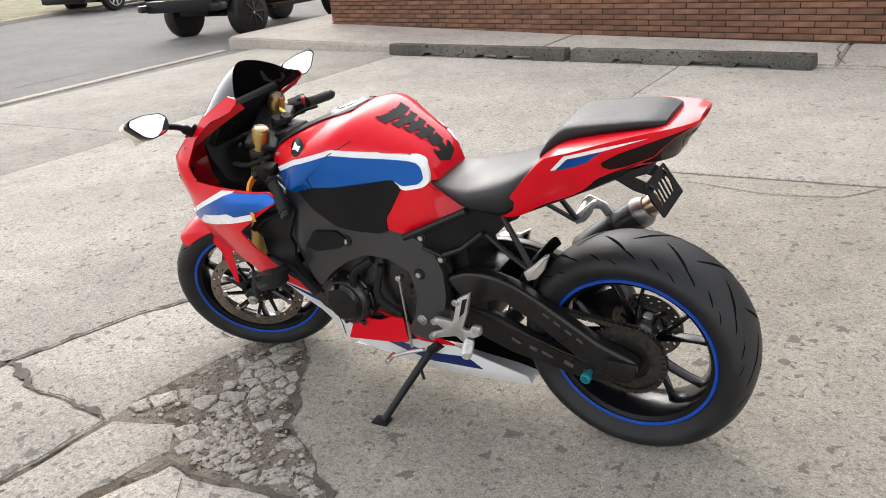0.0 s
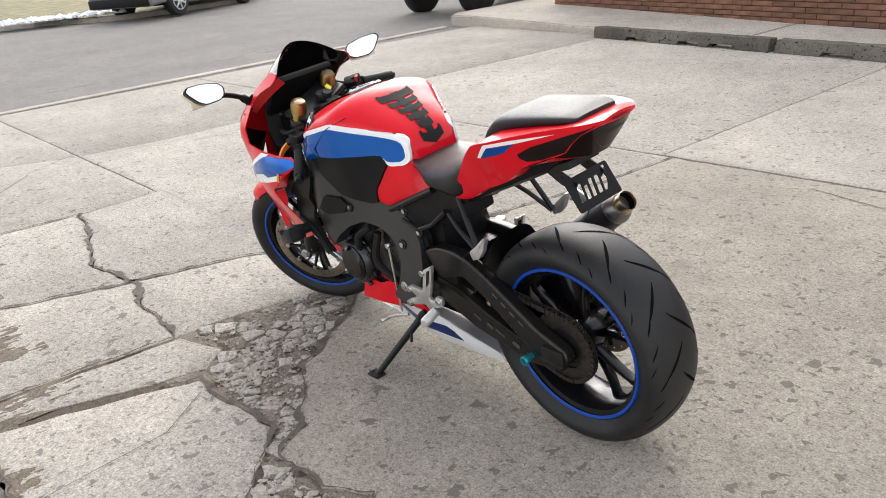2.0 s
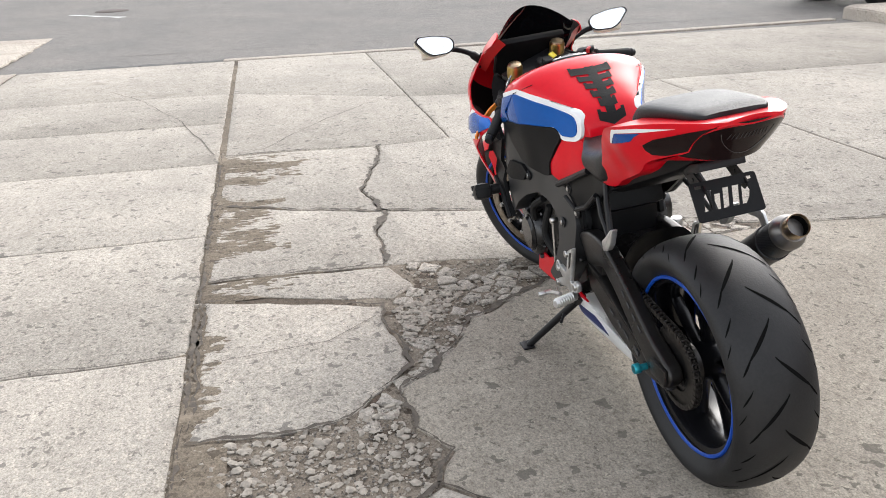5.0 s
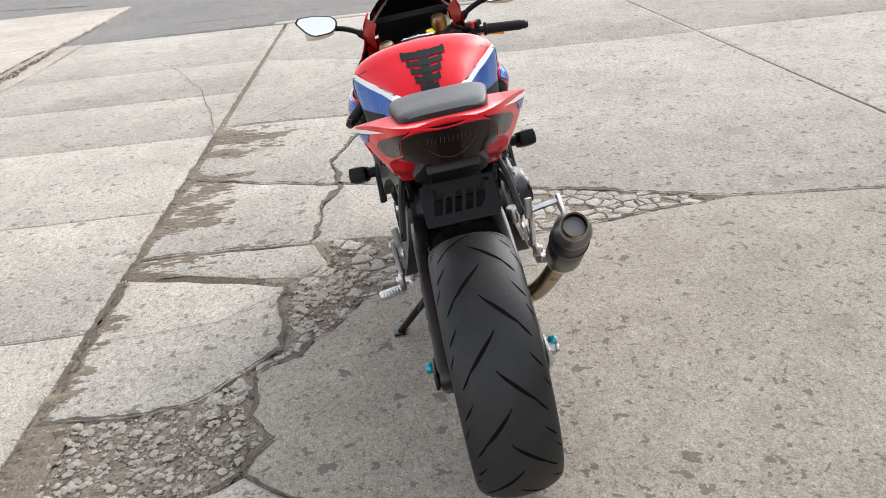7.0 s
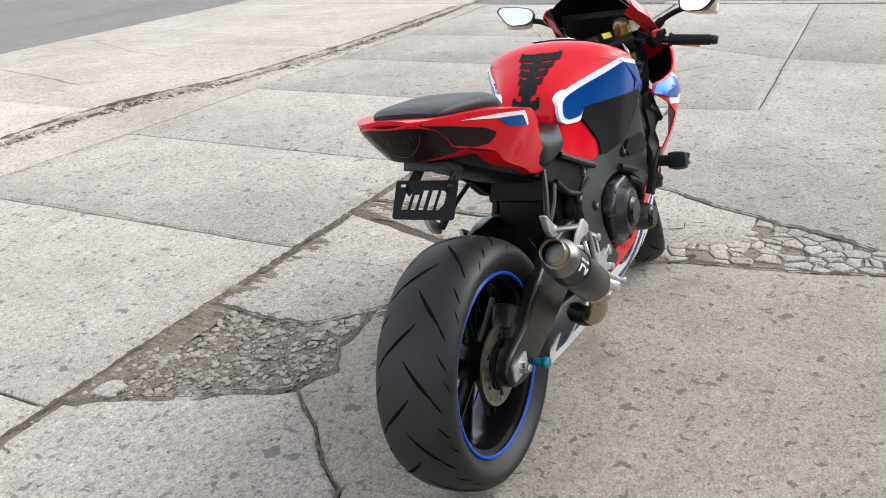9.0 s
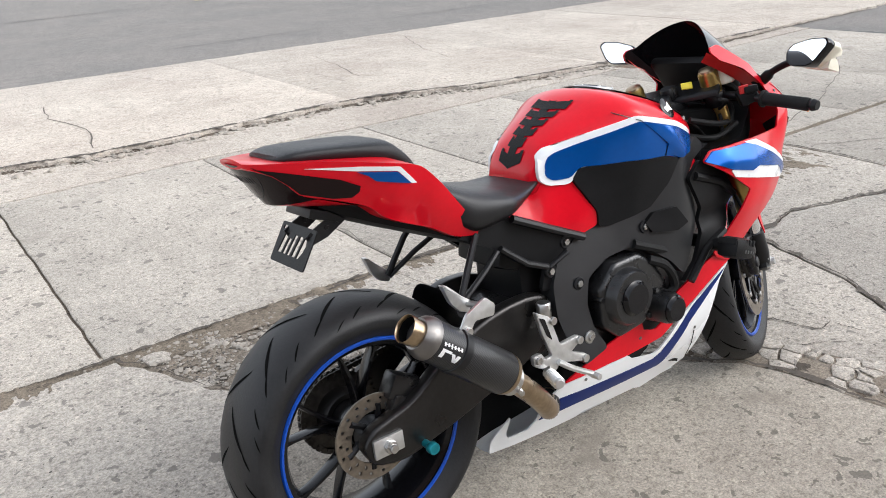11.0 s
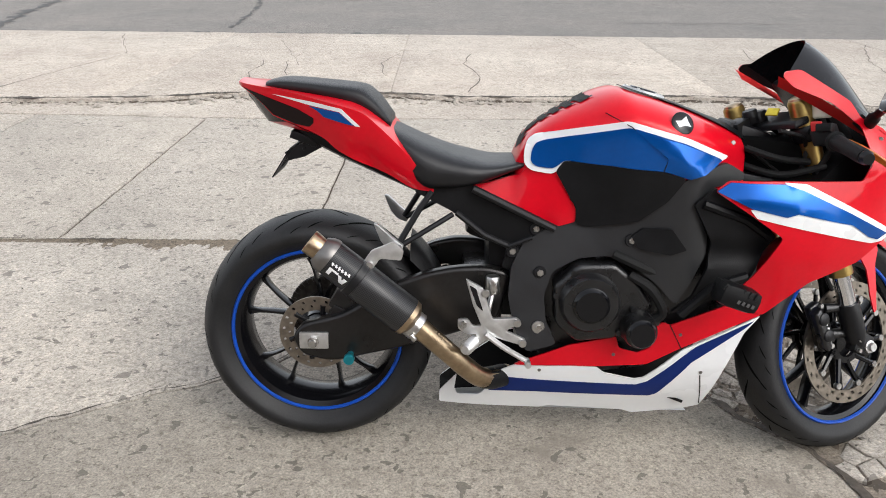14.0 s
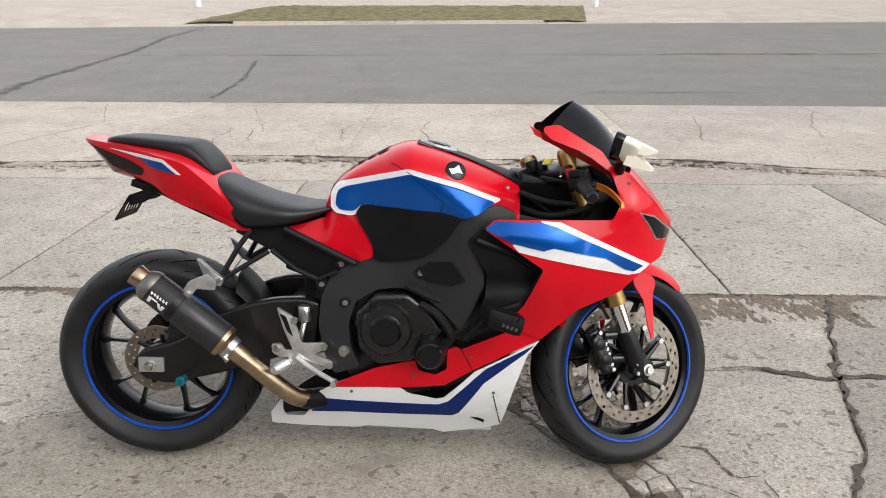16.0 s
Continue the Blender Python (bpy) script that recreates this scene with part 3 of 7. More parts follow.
shatter([(0.35, 0.71), (0.56, 0.73), (0.47, 0.86), (0.36, 0.86), (0.26, 0.76)], 12, rng, 0.062, lost=0.4)
shatter([(1.6, 0.62), (2.25, 0.52), (2.28, 0.44), (1.95, 0.5), (1.6, 0.54)], 16, rng, 0.06, low=-0.012, high=-0.008, tilt=0.012)


def stones(name, spots, mat, label, category, parent=None):
    """Loose stones, each a small uneven lump, in one mesh."""
    vs, fs = [], []
    base = [(1, 0, 0), (0, 1, 0), (-1, 0, 0), (0, -1, 0), (0, 0, 0.8), (0.7, 0.7, 0.45), (-0.7, 0.7, 0.4), (-0.7, -0.7, 0.45), (0.7, -0.7, 0.4)]
    tri = [(0, 5, 8), (0, 1, 5), (1, 6, 5), (1, 2, 6), (2, 7, 6), (2, 3, 7), (3, 8, 7), (3, 0, 8), (4, 8, 5), (4, 5, 6), (4, 6, 7), (4, 7, 8)]
    for x, y, z, r in spots:
        a, k = rng.uniform(0, 6.28), len(vs)
        sx, sy, sz = r * rng.uniform(0.7, 1.3), r * rng.uniform(0.6, 1.0), r * rng.uniform(0.6, 1.0)
        for p in base:
            px, py = p[0] * sx * rng.uniform(0.75, 1.2), p[1] * sy * rng.uniform(0.75, 1.2)
            vs.append((x + px * math.cos(a) - py * math.sin(a), y + px * math.sin(a) + py * math.cos(a), z + p[2] * sz * rng.uniform(0.8, 1.2)))
        fs += [tuple(i + k for i in t) for t in tri]
    me = bpy.data.meshes.new(name)
    me.from_pydata(vs, [], fs)
    me.materials.append(mat)
    return tagged(new(name, me), label, category, kind="stuff")


def size():
    return 0.0028 + 0.014 * rng.random() ** 3.5


spots = [(x, y, -0.010, size()) for x, y in scatter(pit, 1500, rng)] + [(x, y, -0.009, size()) for x, y in scatter(hollow, 600, rng)]
spots += [(x, y, -0.007, 0.75 * size()) for x, y in scatter(patch, 900, rng)]
spots += [(rng.uniform(-3, 3.8), 1.351 + rng.gauss(0, 0.02), -0.010, 0.7 * size()) for _ in range(1100)]
spots += [(x, break_y(x) - 0.04 + rng.gauss(0, 0.06), -0.012, 1.3 * size()) for x in [rng.uniform(-6, 8.4) for _ in range(2600)]]
spots += [(x, break_y(x) - 0.1 + rng.gauss(0, 0.07), -0.008, 2.4 * size()) for x in [rng.uniform(-4, 6) for _ in range(900)]]
spots += [(x, y, -0.004, 0.45 * size()) for x, y in scatter([(-3, -2.5), (5, -2.5), (5, 4.2), (-3, 4.2)], 500, rng)]
stones("dark_grit", [(x, y, -0.003, 0.0016 + 0.0035 * rng.random() ** 2) for x, y in scatter([(-2.5, -2.4), (4.5, -2.4), (4.5, 3.6), (-2.5, 3.6)], 2600, rng)] +
       [(x, y, -0.008, 0.002 + 0.004 * rng.random()) for x, y in scatter(pit, 500, rng) + scatter(patch, 400, rng)], DARKSTONE, "scattered dark grit on the concrete", "grit")
stones("gravel", spots, STONE, "loose grey-brown gravel in the broken concrete", "gravel")
bm = bmesh.new()
for c, rx, ry, h, seed in (((0.2, 0.98), 0.36, 0.42, 0.012, 1), ((1.14, 0.52), 0.26, 0.17, 0.010, 2)):
    rows = []
    for i in range(13):
        rows.append([(c[0] + rx * (i / 12) * math.cos(a), c[1] + ry * (i / 12) * math.sin(a),
                      -0.018 + 0.6 * h * (1 - (i / 12) ** 2) + 0.006 * noise.noise(Vector((7 * i / 12 * math.cos(a), 7 * i / 12 * math.sin(a), seed)))) for a in [k * math.pi / 20 for k in range(40)]])
    loft(bm, rows, True, False)
for x0, x1, y0, y1 in ((0.5, 1.62, -0.3, 0.76), (1.36, 2.0, -1.32, -0.3), (1.58, 2.32, 0.42, 0.66), (-0.28, 0.5, 0.6, 1.36)):
    nx, ny = int((x1 - x0) / 0.012), int((y1 - y0) / 0.012)
    loft(bm, [[(x0 + (x1 - x0) * i / nx, y0 + (y1 - y0) * j / ny, -0.0115 + 0.005 * noise.noise(Vector((i * 0.15, j * 0.15, x0))) + 0.004 * noise.noise(Vector((i * 0.5, j * 0.5, x0)))) for i in range(nx + 1)] for j in range(ny + 1)], False, False)
part("dirt_fill", bm, GRIT, pavement)
bm = bmesh.new()
n = 480
loft(bm, [[(-8.6 + 16.5 * i / n, 1.32 + 0.09 * k / 6, -0.009 + 0.007 * noise.noise(Vector((16.5 * i / n * 6, k * 0.8, 4))) + 0.004 * noise.noise(Vector((16.5 * i / n * 25, k * 2.5, 4)))) for k in range(7)] for i in range(n + 1)], False, False)
part("joint_dirt", bm, SOIL, pavement, "dark dirt packed in the long joint")
bm = bmesh.new()
for x0, x1, y0, y1, top, reach in ((1.40, 1.62, 0.86, 1.36, 0.55, 0.9), (2.85, 3.78, 0.78, 1.36, 0.74, 0.9), (1.6, 3.0, 0.98, 1.36, 0.68, 0.9), (-0.3, 1.4, 1.22, 1.36, 0.5, 0.7), (0.65, 1.05, 1.98, 2.36, 0.15, 1.0), (-1.6, -0.3, 1.24, 1.36, 0.4, 0.7)):
    nx, ny = max(8, int((x1 - x0) / 0.009)), max(6, int((y1 - y0) / 0.011))
    rows = []
    for j in range(ny + 1):
        row = []
        for i in range(nx + 1):
            x, y = x0 + (x1 - x0) * i / nx, y0 + (y1 - y0) * j / ny
            fall = min(1, 4 * i / nx, 4 * (1 - i / nx))
            near = (j / ny) ** reach
            h = noise.noise(Vector((x * 7, y * 4, 8))) + 0.8 * noise.noise(Vector((x * 46, y * 13, 2))) + 0.5 * noise.noise(Vector((x * 95, y * 40, 5)))
            row.append((x, y, -0.009 + 0.008 * fall * (top + 1.1 * h + 0.9 * near - 0.25)))
        rows.append(row)
    loft(bm, rows, False, False)
part("dirt_drift", bm, SOIL, pavement, "brown dirt washed into the joint")

# the outer strip of concrete along the street, with a crumbled edge, and the pale worn band before it
apron = tagged(sheet("apron", [(-60, 4.3), (12.5, 4.3), (12.5, 8.2), (-60, 8.2)], -0.018, GRIT), "pale concrete strip along the street with hairline cracks", "pavement", kind="structure")
cuts = [-8.6, -4.9, -2.3, -0.15, 2.6, 5.2, 8.2, 12.6]
for a, b in zip(cuts, cuts[1:]):
    near = line([(a + (b - a) * k / 24, break_y(a + (b - a) * k / 24) + 0.035) for k in range(25)], 0.045, 0.035)
    slab("slab", near + line([(b, 8.12), (a, 8.12)], 0.03, 0.08), PALE, apron, top=0.016, gap=0.002)
slab("slab", [(-60, 4.3), (-8.65, 4.25), (-8.65, 8.1), (-60, 8.1)], PALE, apron, top=0.014)
bm = bmesh.new()
n = 420
rows = []
for i in range(n + 1):
    x = -8.6 + 16.9 * i / n
    e = break_y(x) - 0.075 + 0.05 * noise.noise(Vector((x * 4, 7, 2))) + 0.03 * noise.noise(Vector((x * 15, 3, 2)))
    row = [(x, 3.735 + 0.03 * math.sin(1.7 * x), -0.03)]
    for k in range(11):
        y = 3.74 + 0.03 * math.sin(1.7 * x) + (e - 3.74) * k / 10
        q = Vector((x * 6, y * 6, 5))
        row.append((x, y, -0.002 - 0.007 * max(0, noise.noise(q)) - 0.009 * max(0, noise.noise(q * 3.1)) * (0.3 + 0.7 * k / 10) - 0.003 * (k / 10) ** 3))
    row.append((x, e + 0.01, -0.032))
    rows.append(row)
loft(bm, rows, False, False)
part("worn_band", bm, PALE, pavement, "pale crumbling band of old concrete")


def ribbon(bm, pts, width, z, amp=0.03):
    p = [Vector((*q, 0)) for q in line(pts, amp, 0.15)]
    prev = None
    for i, c in enumerate(p):
        d = (p[min(i + 1, len(p) - 1)] - p[max(i - 1, 0)]).normalized()
        w = width * (0.45 + 0.9 * abs(noise.noise(c * 1.3)) + 0.4 * noise.noise(c * 7))
        s = Vector((-d.y, d.x, 0)) * max(0.003, w) / 2
        h = z if isinstance(z, float) else z(c.x, c.y) + 0.006
        row = (bm.verts.new((c.x + s.x, c.y + s.y, h)), bm.verts.new((c.x - s.x, c.y - s.y, h)))
        if prev:
            bm.faces.new((prev[0], prev[1], row[1], row[0]))
        prev = row


def ragged(bm, pts, width, z, seed, step=0.014):
    """A crack that opens and closes along its way, with crumbled lips."""
    fine = line(pts, 0.6 * step, step)
    prev = None
    for i, (x, y) in enumerate(fine):
        q = Vector((x, y, seed))
        dx, dy = fine[min(i + 1, len(fine) - 1)][0] - fine[max(i - 1, 0)][0], fine[min(i + 1, len(fine) - 1)][1] - fine[max(i - 1, 0)][1]
        k = math.hypot(dx, dy) or 1
        h = z if isinstance(z, float) else z(x, y) + 0.006
        open_ = 0.35 + 0.9 * noise.noise(q * 4)
        l, r = [width * max(0.04, 0.5 * (open_ + 1.1 * noise.noise(q * 26 + Vector((0, 0, e))) + 0.5 * noise.noise(q * 70 + Vector((0, 0, e))))) for e in (0, 9)]
        row = (bm.verts.new((x - dy / k * l, y + dx / k * l, h)), bm.verts.new((x + dy / k * r, y - dx / k * r, h)))
        if prev:
            bm.faces.new((prev[0], prev[1], row[1], row[0]))
        prev = row


TAR = material("tar", (0.085, 0.082, 0.078), 0.8, vary=0.3)
for pts, w in (([(-5.5, 8.4), (-6.0, 10.8), (-6.2, 13), (-6.6, 16.5), (-7.5, 21), (-7.9, 26)], 0.3), ([(-3.3, 14.4), (-2.7, 11.2), (-2.5, 8.8)], 0.12), ([(-6.0, 9.4), (-9, 8.6), (-14, 9)], 0.2),
               ([(-30, 13.6), (-8, 15.0), (10, 16.5), (30, 18)], 0.14), ([(9.9, -40), (9.8, -8), (9.4, 3)], 0.06), ([(13, -30), (13.4, -6), (13, 3)], 0.07),
               ([(2, 9.6), (8, 9.8), (14, 10.4)], 0.05), ([(-20, 21), (0, 22.5), (20, 25)], 0.12), ([(-20, 11.4), (0, 12.2), (20, 13)], 0.04), ([(12.5, 5), (15, 12), (21, 18)], 0.12)):
    bm = bmesh.new()
    ragged(bm, pts, 0.9 * w, street_height, 2.0, 0.09)
    part("tar_seam", bm, TAR, road, smooth=False)
for pts, w in (([(-12, 8.25), (-5, 8.27), (-0.5, 8.3)], 0.3), ([(0.2, 8.22), (6, 8.2), (11, 8.3)], 0.09), ([(9.0, -9), (8.75, -4), (8.5, 0), (8.45, 2.2), (8.3, 3.6)], 0.2)):
    bm = bmesh.new()
    ragged(bm, pts, 1.2 * w, street_height, 6.0, 0.06)
    part("tar_edge", bm, TAR, road, "dark tar patching along the concrete edge", smooth=False)
PAINTLINE = material("worn_road_paint", (0.42, 0.36, 0.2), 0.9, vary=0.3, scale=4)
for a, b in ((5.6, 7.85), (8.4, 9.2), (9.8, 11.5)):
    bm = bmesh.new()
    ribbon(bm, [(a, 16.05 + 0.07 * a), (b, 16.05 + 0.07 * b)], 0.2, street_height, 0.01)
    part("road_line", bm, PAINTLINE, road, "worn yellowish centre line", smooth=False)
bm = bmesh.new()
ribbon(bm, [(14.5, 3.5), (15.4, 4.6)], 0.2, street_height, 0.01)
part("road_line", bm, material("worn_white_road_paint", (0.5, 0.5, 0.48), 0.9, vary=0.25, scale=5), road, "worn white stop line", smooth=False)

# hairline cracks in the slabs
CRACKDIRT = material("dark_crack_dirt", (0.085, 0.071, 0.057), 0.95, vary=0.4, scale=20)
HAIR = material("crack_dirt", (0.10, 0.085, 0.07), 0.95, vary=0.3)
for pts, w in (([(6.6, 2.5), (5.9, 2.1), (4.9, 1.7), (3.75, 1.4)], 0.012), ([(3.81, 1.08), (4.48, 0.68), (5.12, 0.22), (5.4, -0.16)], 0.010), ([(0.49, -2.31), (0.07, -2.23), (-0.27, -2.25), (-0.45, -2.5)], 0.013),
               ([(1.08, 0.7), (0.95, 0.9), (0.9, 1.3)], 0.005), ([(0.98, 1.4), (1.0, 2.6), (1.0, 3.3)], 0.006),
               ([(-1.51, 6.1), (-1.45, 5.8), (-1.5, 5.4), (-1.3, 4.7)], 0.02), ([(-1.2, 6.6), (-1.25, 6.0), (-1.14, 5.3)], 0.018), ([(-0.2, 6.6), (-0.32, 6.0), (-0.23, 5.3)], 0.02), ([(0.56, 6.6), (0.48, 6.0), (0.63, 5.3), (0.5, 4.6)], 0.024),
               ([(3.6, 7.1), (3.45, 6.3), (3.24, 5.5)], 0.016), ([(5.2, 7.6), (4.7, 6.5), (4.5, 5.7)], 0.02), ([(-3.4, 4.5), (-3.0, 6.4), (-3.6, 7.9)], 0.02), ([(1.6, 7.9), (1.8, 7.0), (2.3, 6.6)], 0.014), ([(-1.6, 7.5), (-1.1, 5.8)], 0.014)):
    bm = bmesh.new()
    ribbon(bm, pts, w * (0.55 if pts[0][1] > 4.4 else 0.8), 0.0185 if pts[0][1] > 4.4 else 0.0035, 0.03)
    part("hairline_crack", bm, HAIR, pavement if pts[0][1] < 4.4 else apron, smooth=False)
# the wide cracks, packed with dark dirt
bm = bmesh.new()
ragged(bm, [(x, break_y(x) + 0.06) for x in [-6 + 0.4 * k for k in range(36)]], 0.075, 0.0195, 7.0, 0.022)
part("dirty_crack", bm, CRACKDIRT, apron, "crumbled dark lip of the strip", smooth=False)
for pts, w in (([(1.59, 0.01), (1.66, -0.0), (1.67, -0.09), (1.7, -0.15), (1.78, -0.14), (1.80, -0.25)], 0.014), ([(1.56, -0.17), (1.61, -0.19), (1.68, -0.25)], 0.012), ([(-3.2, 1.352), (-1.0, 1.350), (1.2, 1.353), (3.72, 1.350)], 0.026), (crack_main, 0.05), (cross_up, 0.055), (cross_down, 0.032), (patch_rim, 0.03), (rear_crack, 0.016), (row_b, 0.026), (slab_q, 0.022), (pit_left, 0.02), (tail_end, 0.024), (strip_far, 0.04), (strip_near, 0.03), (row_a, 0.02)):
    bm = bmesh.new()
    ragged(bm, pts, w, 0.003, 3.0)
    part("dirty_crack", bm, CRACKDIRT, pavement, smooth=False)
# a low concrete gutter along the side street
for a, b in ((-7.0, -4.6), (-4.6, -2.2), (-2.2, 0.2), (0.2, 1.5)):
    bx = [8.46 + 0.055 * max(0, -v) for v in (a, b)]
    slab("gutter", line([(bx[0] - 0.16, a), (bx[0], a), (bx[1], b), (bx[1] - 0.16, b), (bx[0] - 0.16, a)], 0.012)[:-1], PALE, pavement, top=0.004, gap=0.006)

manhole = thing("manhole_cover", "dark iron manhole cover in the street", "manhole cover", pose(15.9, 3.9, street_height(15.9, 3.9) + 0.004))
bm = bmesh.new()
cyl(bm, (0, 0, -0.02), (0, 0, 0.008), 0.33, 32)
part("cover_plate", bm, material("rusty_iron", (0.09, 0.07, 0.06), 0.7, 0.5, vary=0.3, bump=0.4, bump_scale=40), manhole)

# raised walk, wheel stops and the brick building
walkway = thing("sidewalk", "raised pale concrete walk with a rounded kerb corner", "sidewalk", kind="structure")
WX = [-8.0, -4.0, 0.13, 3.3, 8.3, 8.85, 9.05]
WY = [-4.25, -5.0, -5.72, -6.38, -7.17, -7.22, -7.5]


def walk_top(x):
    return 0.03 + 0.12 * min(1, max(0, (x - 2.0) / 6.0))


for i, j in ((0, 1), (1, 2), (2, 3), (3, 6)):
    bm = bmesh.new()
    o = [(WX[k], WY[k]) for k in range(i, j + 1)] + [(WX[j] + (0.5 if j == 6 else 0), -16), (WX[i], -16)]
    f = bm.faces.new([bm.verts.new((x + (0.006 if x == WX[i] else 0), y, -0.03)) for x, y in o])
    r = bmesh.ops.extrude_face_region(bm, geom=[f])
    for v in [g for g in r["geom"] if isinstance(g, bmesh.types.BMVert)]:
        v.co.z = walk_top(v.co.x)
    bmesh.ops.recalc_face_normals(bm, faces=bm.faces[:])
    bmesh.ops.bevel(bm, geom=[e for e in bm.edges if all(v.co.z > 0 for v in e.verts)], offset=0.02, segments=3, affect="EDGES")
    part("walk_slab", bm, PALE, walkway)
bm = bmesh.new()
ribbon(bm, [(0.12, -7.6), (0.22, -6.7), (0.15, -6.0), (0.05, -5.75)], 0.02, 0.034, 0.03)
part("hairline_crack", bm, HAIR, walkway, smooth=False)


def wheel_stop(m, long):
    t = thing("wheel_stop", "weathered grey concrete parking stop with chipped edges", "wheel stop", m, "wheel stops along the walk")
    bm = bmesh.new()
    rows = []
    for i in range(61):
        x = long * (i / 60 - 0.5)
        cut = 0.045 if any(abs(x - c) < 0.16 for c in (-0.55, 0.25, 0.72)) else 0.0
        n1 = noise.noise(Vector((x * 5, m.translation.x, 1))) * 0.01 + noise.noise(Vector((x * 23, m.translation.x, 1))) * 0.006
        n2 = noise.noise(Vector((x * 9, m.translation.x, 5))) * 0.012
        rows.append([(x, -0.085 + n1, cut), (x, -0.08 + n1, 0.06 + n1), (x, -0.052 + n2, 0.125 + n1), (x, 0.052 - n1, 0.13 + n2 * 0.5), (x, 0.08, 0.06), (x, 0.085 + n2, cut)])
    loft(bm, rows)
    bmesh.ops.bevel(bm, geom=[e for e in bm.edges if e.calc_face_angle(0) > 0.9], offset=0.006, segments=2, affect="EDGES")
    part("stop_body", bm, KERBSTONE, t)


wheel_stop(pose(4.04, -6.36, 0.0, 0, 0, 169.8), 2.60)
wheel_stop(pose(1.49, -5.91, 0.0, 0, 0, 169.8), 2.42)

WALL = pose(8.02, -8.78, 0.02, 0, 0, 166.5)
wall = thing("wall_south", "building wall of long thin dark red-brown bricks", "wall", WALL, kind="structure")
bm = bmesh.new()
box(bm, (8.0, 0.19, 1.55), (15.96, 0.34, 3.1), bev=0)
part("wall_core", bm, MORTAR, wall, smooth=False)
bm = bmesh.new()
box(bm, (0.19, 3.87, 1.55), (0.34, 6.98, 3.1), bev=0)
part("wall_return", bm, MORTAR, wall, smooth=False)
# Black bar in place of the recess's shadow line above the lower bricks.
bm = bmesh.new()
box(bm, (7.9, 0.0, 0.575), (14.4, 0.07, 0.07), bev=0.006)
part("dark_ledge", bm, SATIN, wall, "black band standing in for the shaded recess above the bricks")

# the far side of the streets
far_line = lambda x: 29.35 + 0.27 * x
lot = thing("far_lot", "pale concrete forecourt rising beyond the street", "forecourt", kind="structure")
bm = bmesh.new()
loft(bm, [[(x, far_line(x) + d, z) for d, z in ((-0.4, 0.24), (0.02, 0.315), (0.4, 0.37), (4.6, 0.88), (14, 1.0), (60, 1.1))] for x in [-70, -40, -20, -12, -8, -4, 0, 4, 8, 14, 24, 40, 70]], False, False)
part("forecourt_slope", bm, PALE, lot)
far = thing("far_verge", "strip of dry olive grass behind a concrete kerb", "grass verge", kind="structure")
for k in range(6):
    bm = bmesh.new()
    loft(bm, [[(x, far_line(x) - 0.02, 0.2), (x, far_line(x), 0.41), (x, far_line(x) + 0.02, 0.43), (x, far_line(x) + 0.17, 0.43), (x, far_line(x) + 0.2, 0.2)] for x in [-7.3 + 1.92 * k + 0.95 * j for j in range(3)]])
    part("kerb_stone", bm, PALE, far)
bm = bmesh.new()
rows = []
for j in range(26):
    d = 0.15 + 0.175 * j
    rows.append([(x, far_line(x) + d + 0.25 * noise.noise(Vector((x * 0.9, 0, 2))) * (j / 25), 0.40 + 0.115 * d + 0.05 * abs(noise.noise(Vector((x * 3, d * 3, 1)))) - 0.1 * max(0, abs(x + 1.6 - 0.07 * j) - 6.8)) for x in [-9.0 + 0.125 * k + 0.02 * j for k in range(121)]])
loft(bm, rows, False, False)
part("grass_strip", bm, GRASS, far)
for x in (-9.8, 7.1):
    post = thing("white_post", "white painted round post in the verge", "post", pose(x, far_line(x) + 4.7, 0.85), "white posts")
    bm = bmesh.new()
    cyl(bm, (0, 0, -0.05), (0, 0, 1.1), 0.13)
    part("post_shaft", bm, WHITE, post)
    bm = bmesh.new()
    turned(bm, (0, 0, 1.1), (0, 0, 1.14), [(0, 0.13), (0.6, 0.1), (1, 0.02)], 20)
    part("post_cap", bm, WHITE, post)
corner = thing("far_corner", "dry grass verge with a rounded kerb across the side street", "grass verge", kind="structure")
rim = [(22, -60), (21.5, -20), (20.6, -13), (19.5, -9), (18.9, -5.8), (20, -4.2), (22.2, -2.4), (22.8, 0.2), (23.6, 1.7), (26.7, 3.2), (33.6, 5.1), (43, 6.5), (80, 10)]
fine = [tuple(v) for v in spline([(*p, 0) for p in rim], 6)]
bm = bmesh.new()
loft(bm, [[(x, y, 0.1), (x + 0.02, y - 0.02, 0.27), (x + 0.17, y - 0.1, 0.28), (x + 0.2, y - 0.1, 0.1)] for x, y, _ in fine])
part("corner_kerb", bm, PALE, corner)
bm = bmesh.new()
loft(bm, [[(x + d, y - 0.8 * d, 0.26 + z + 0.06 * noise.noise(Vector((x * 2 + d, y * 2, 3)))) for d, z in ((0.15, 0), (0.6, 0.04), (1.2, 0.08), (2.0, 0.1), (4, 0.14), (9, 0.2), (40, 0.3))] for x, y, _ in fine], False, False)
part("corner_grass", bm, GRASS, corner)
slab("slab", [(22.75, -0.6), (23.2, 0.9), (26.7, 3.0), (33.6, 4.9), (43, 6.3), (43, 1), (27, -1.6)], PALE, corner, top=0.45, deep=0.3)
bm = bmesh.new()
ribbon(bm, [(19.6, -4.9), (21, -3.7), (22.6, -2.4), (23, -1)], 0.7, 0.335, 0.1)
part("dirt_edge", bm, DIRT, corner, "dark muddy edge of the verge")
spots = [(18.95 + 0.9 * t + rng.gauss(0.35, 0.22), -5.3 + 2.6 * t + rng.gauss(-0.3, 0.2), 0.33, rng.uniform(0.04, 0.17)) for t in [rng.random() ** 0.8 for _ in range(220)]]
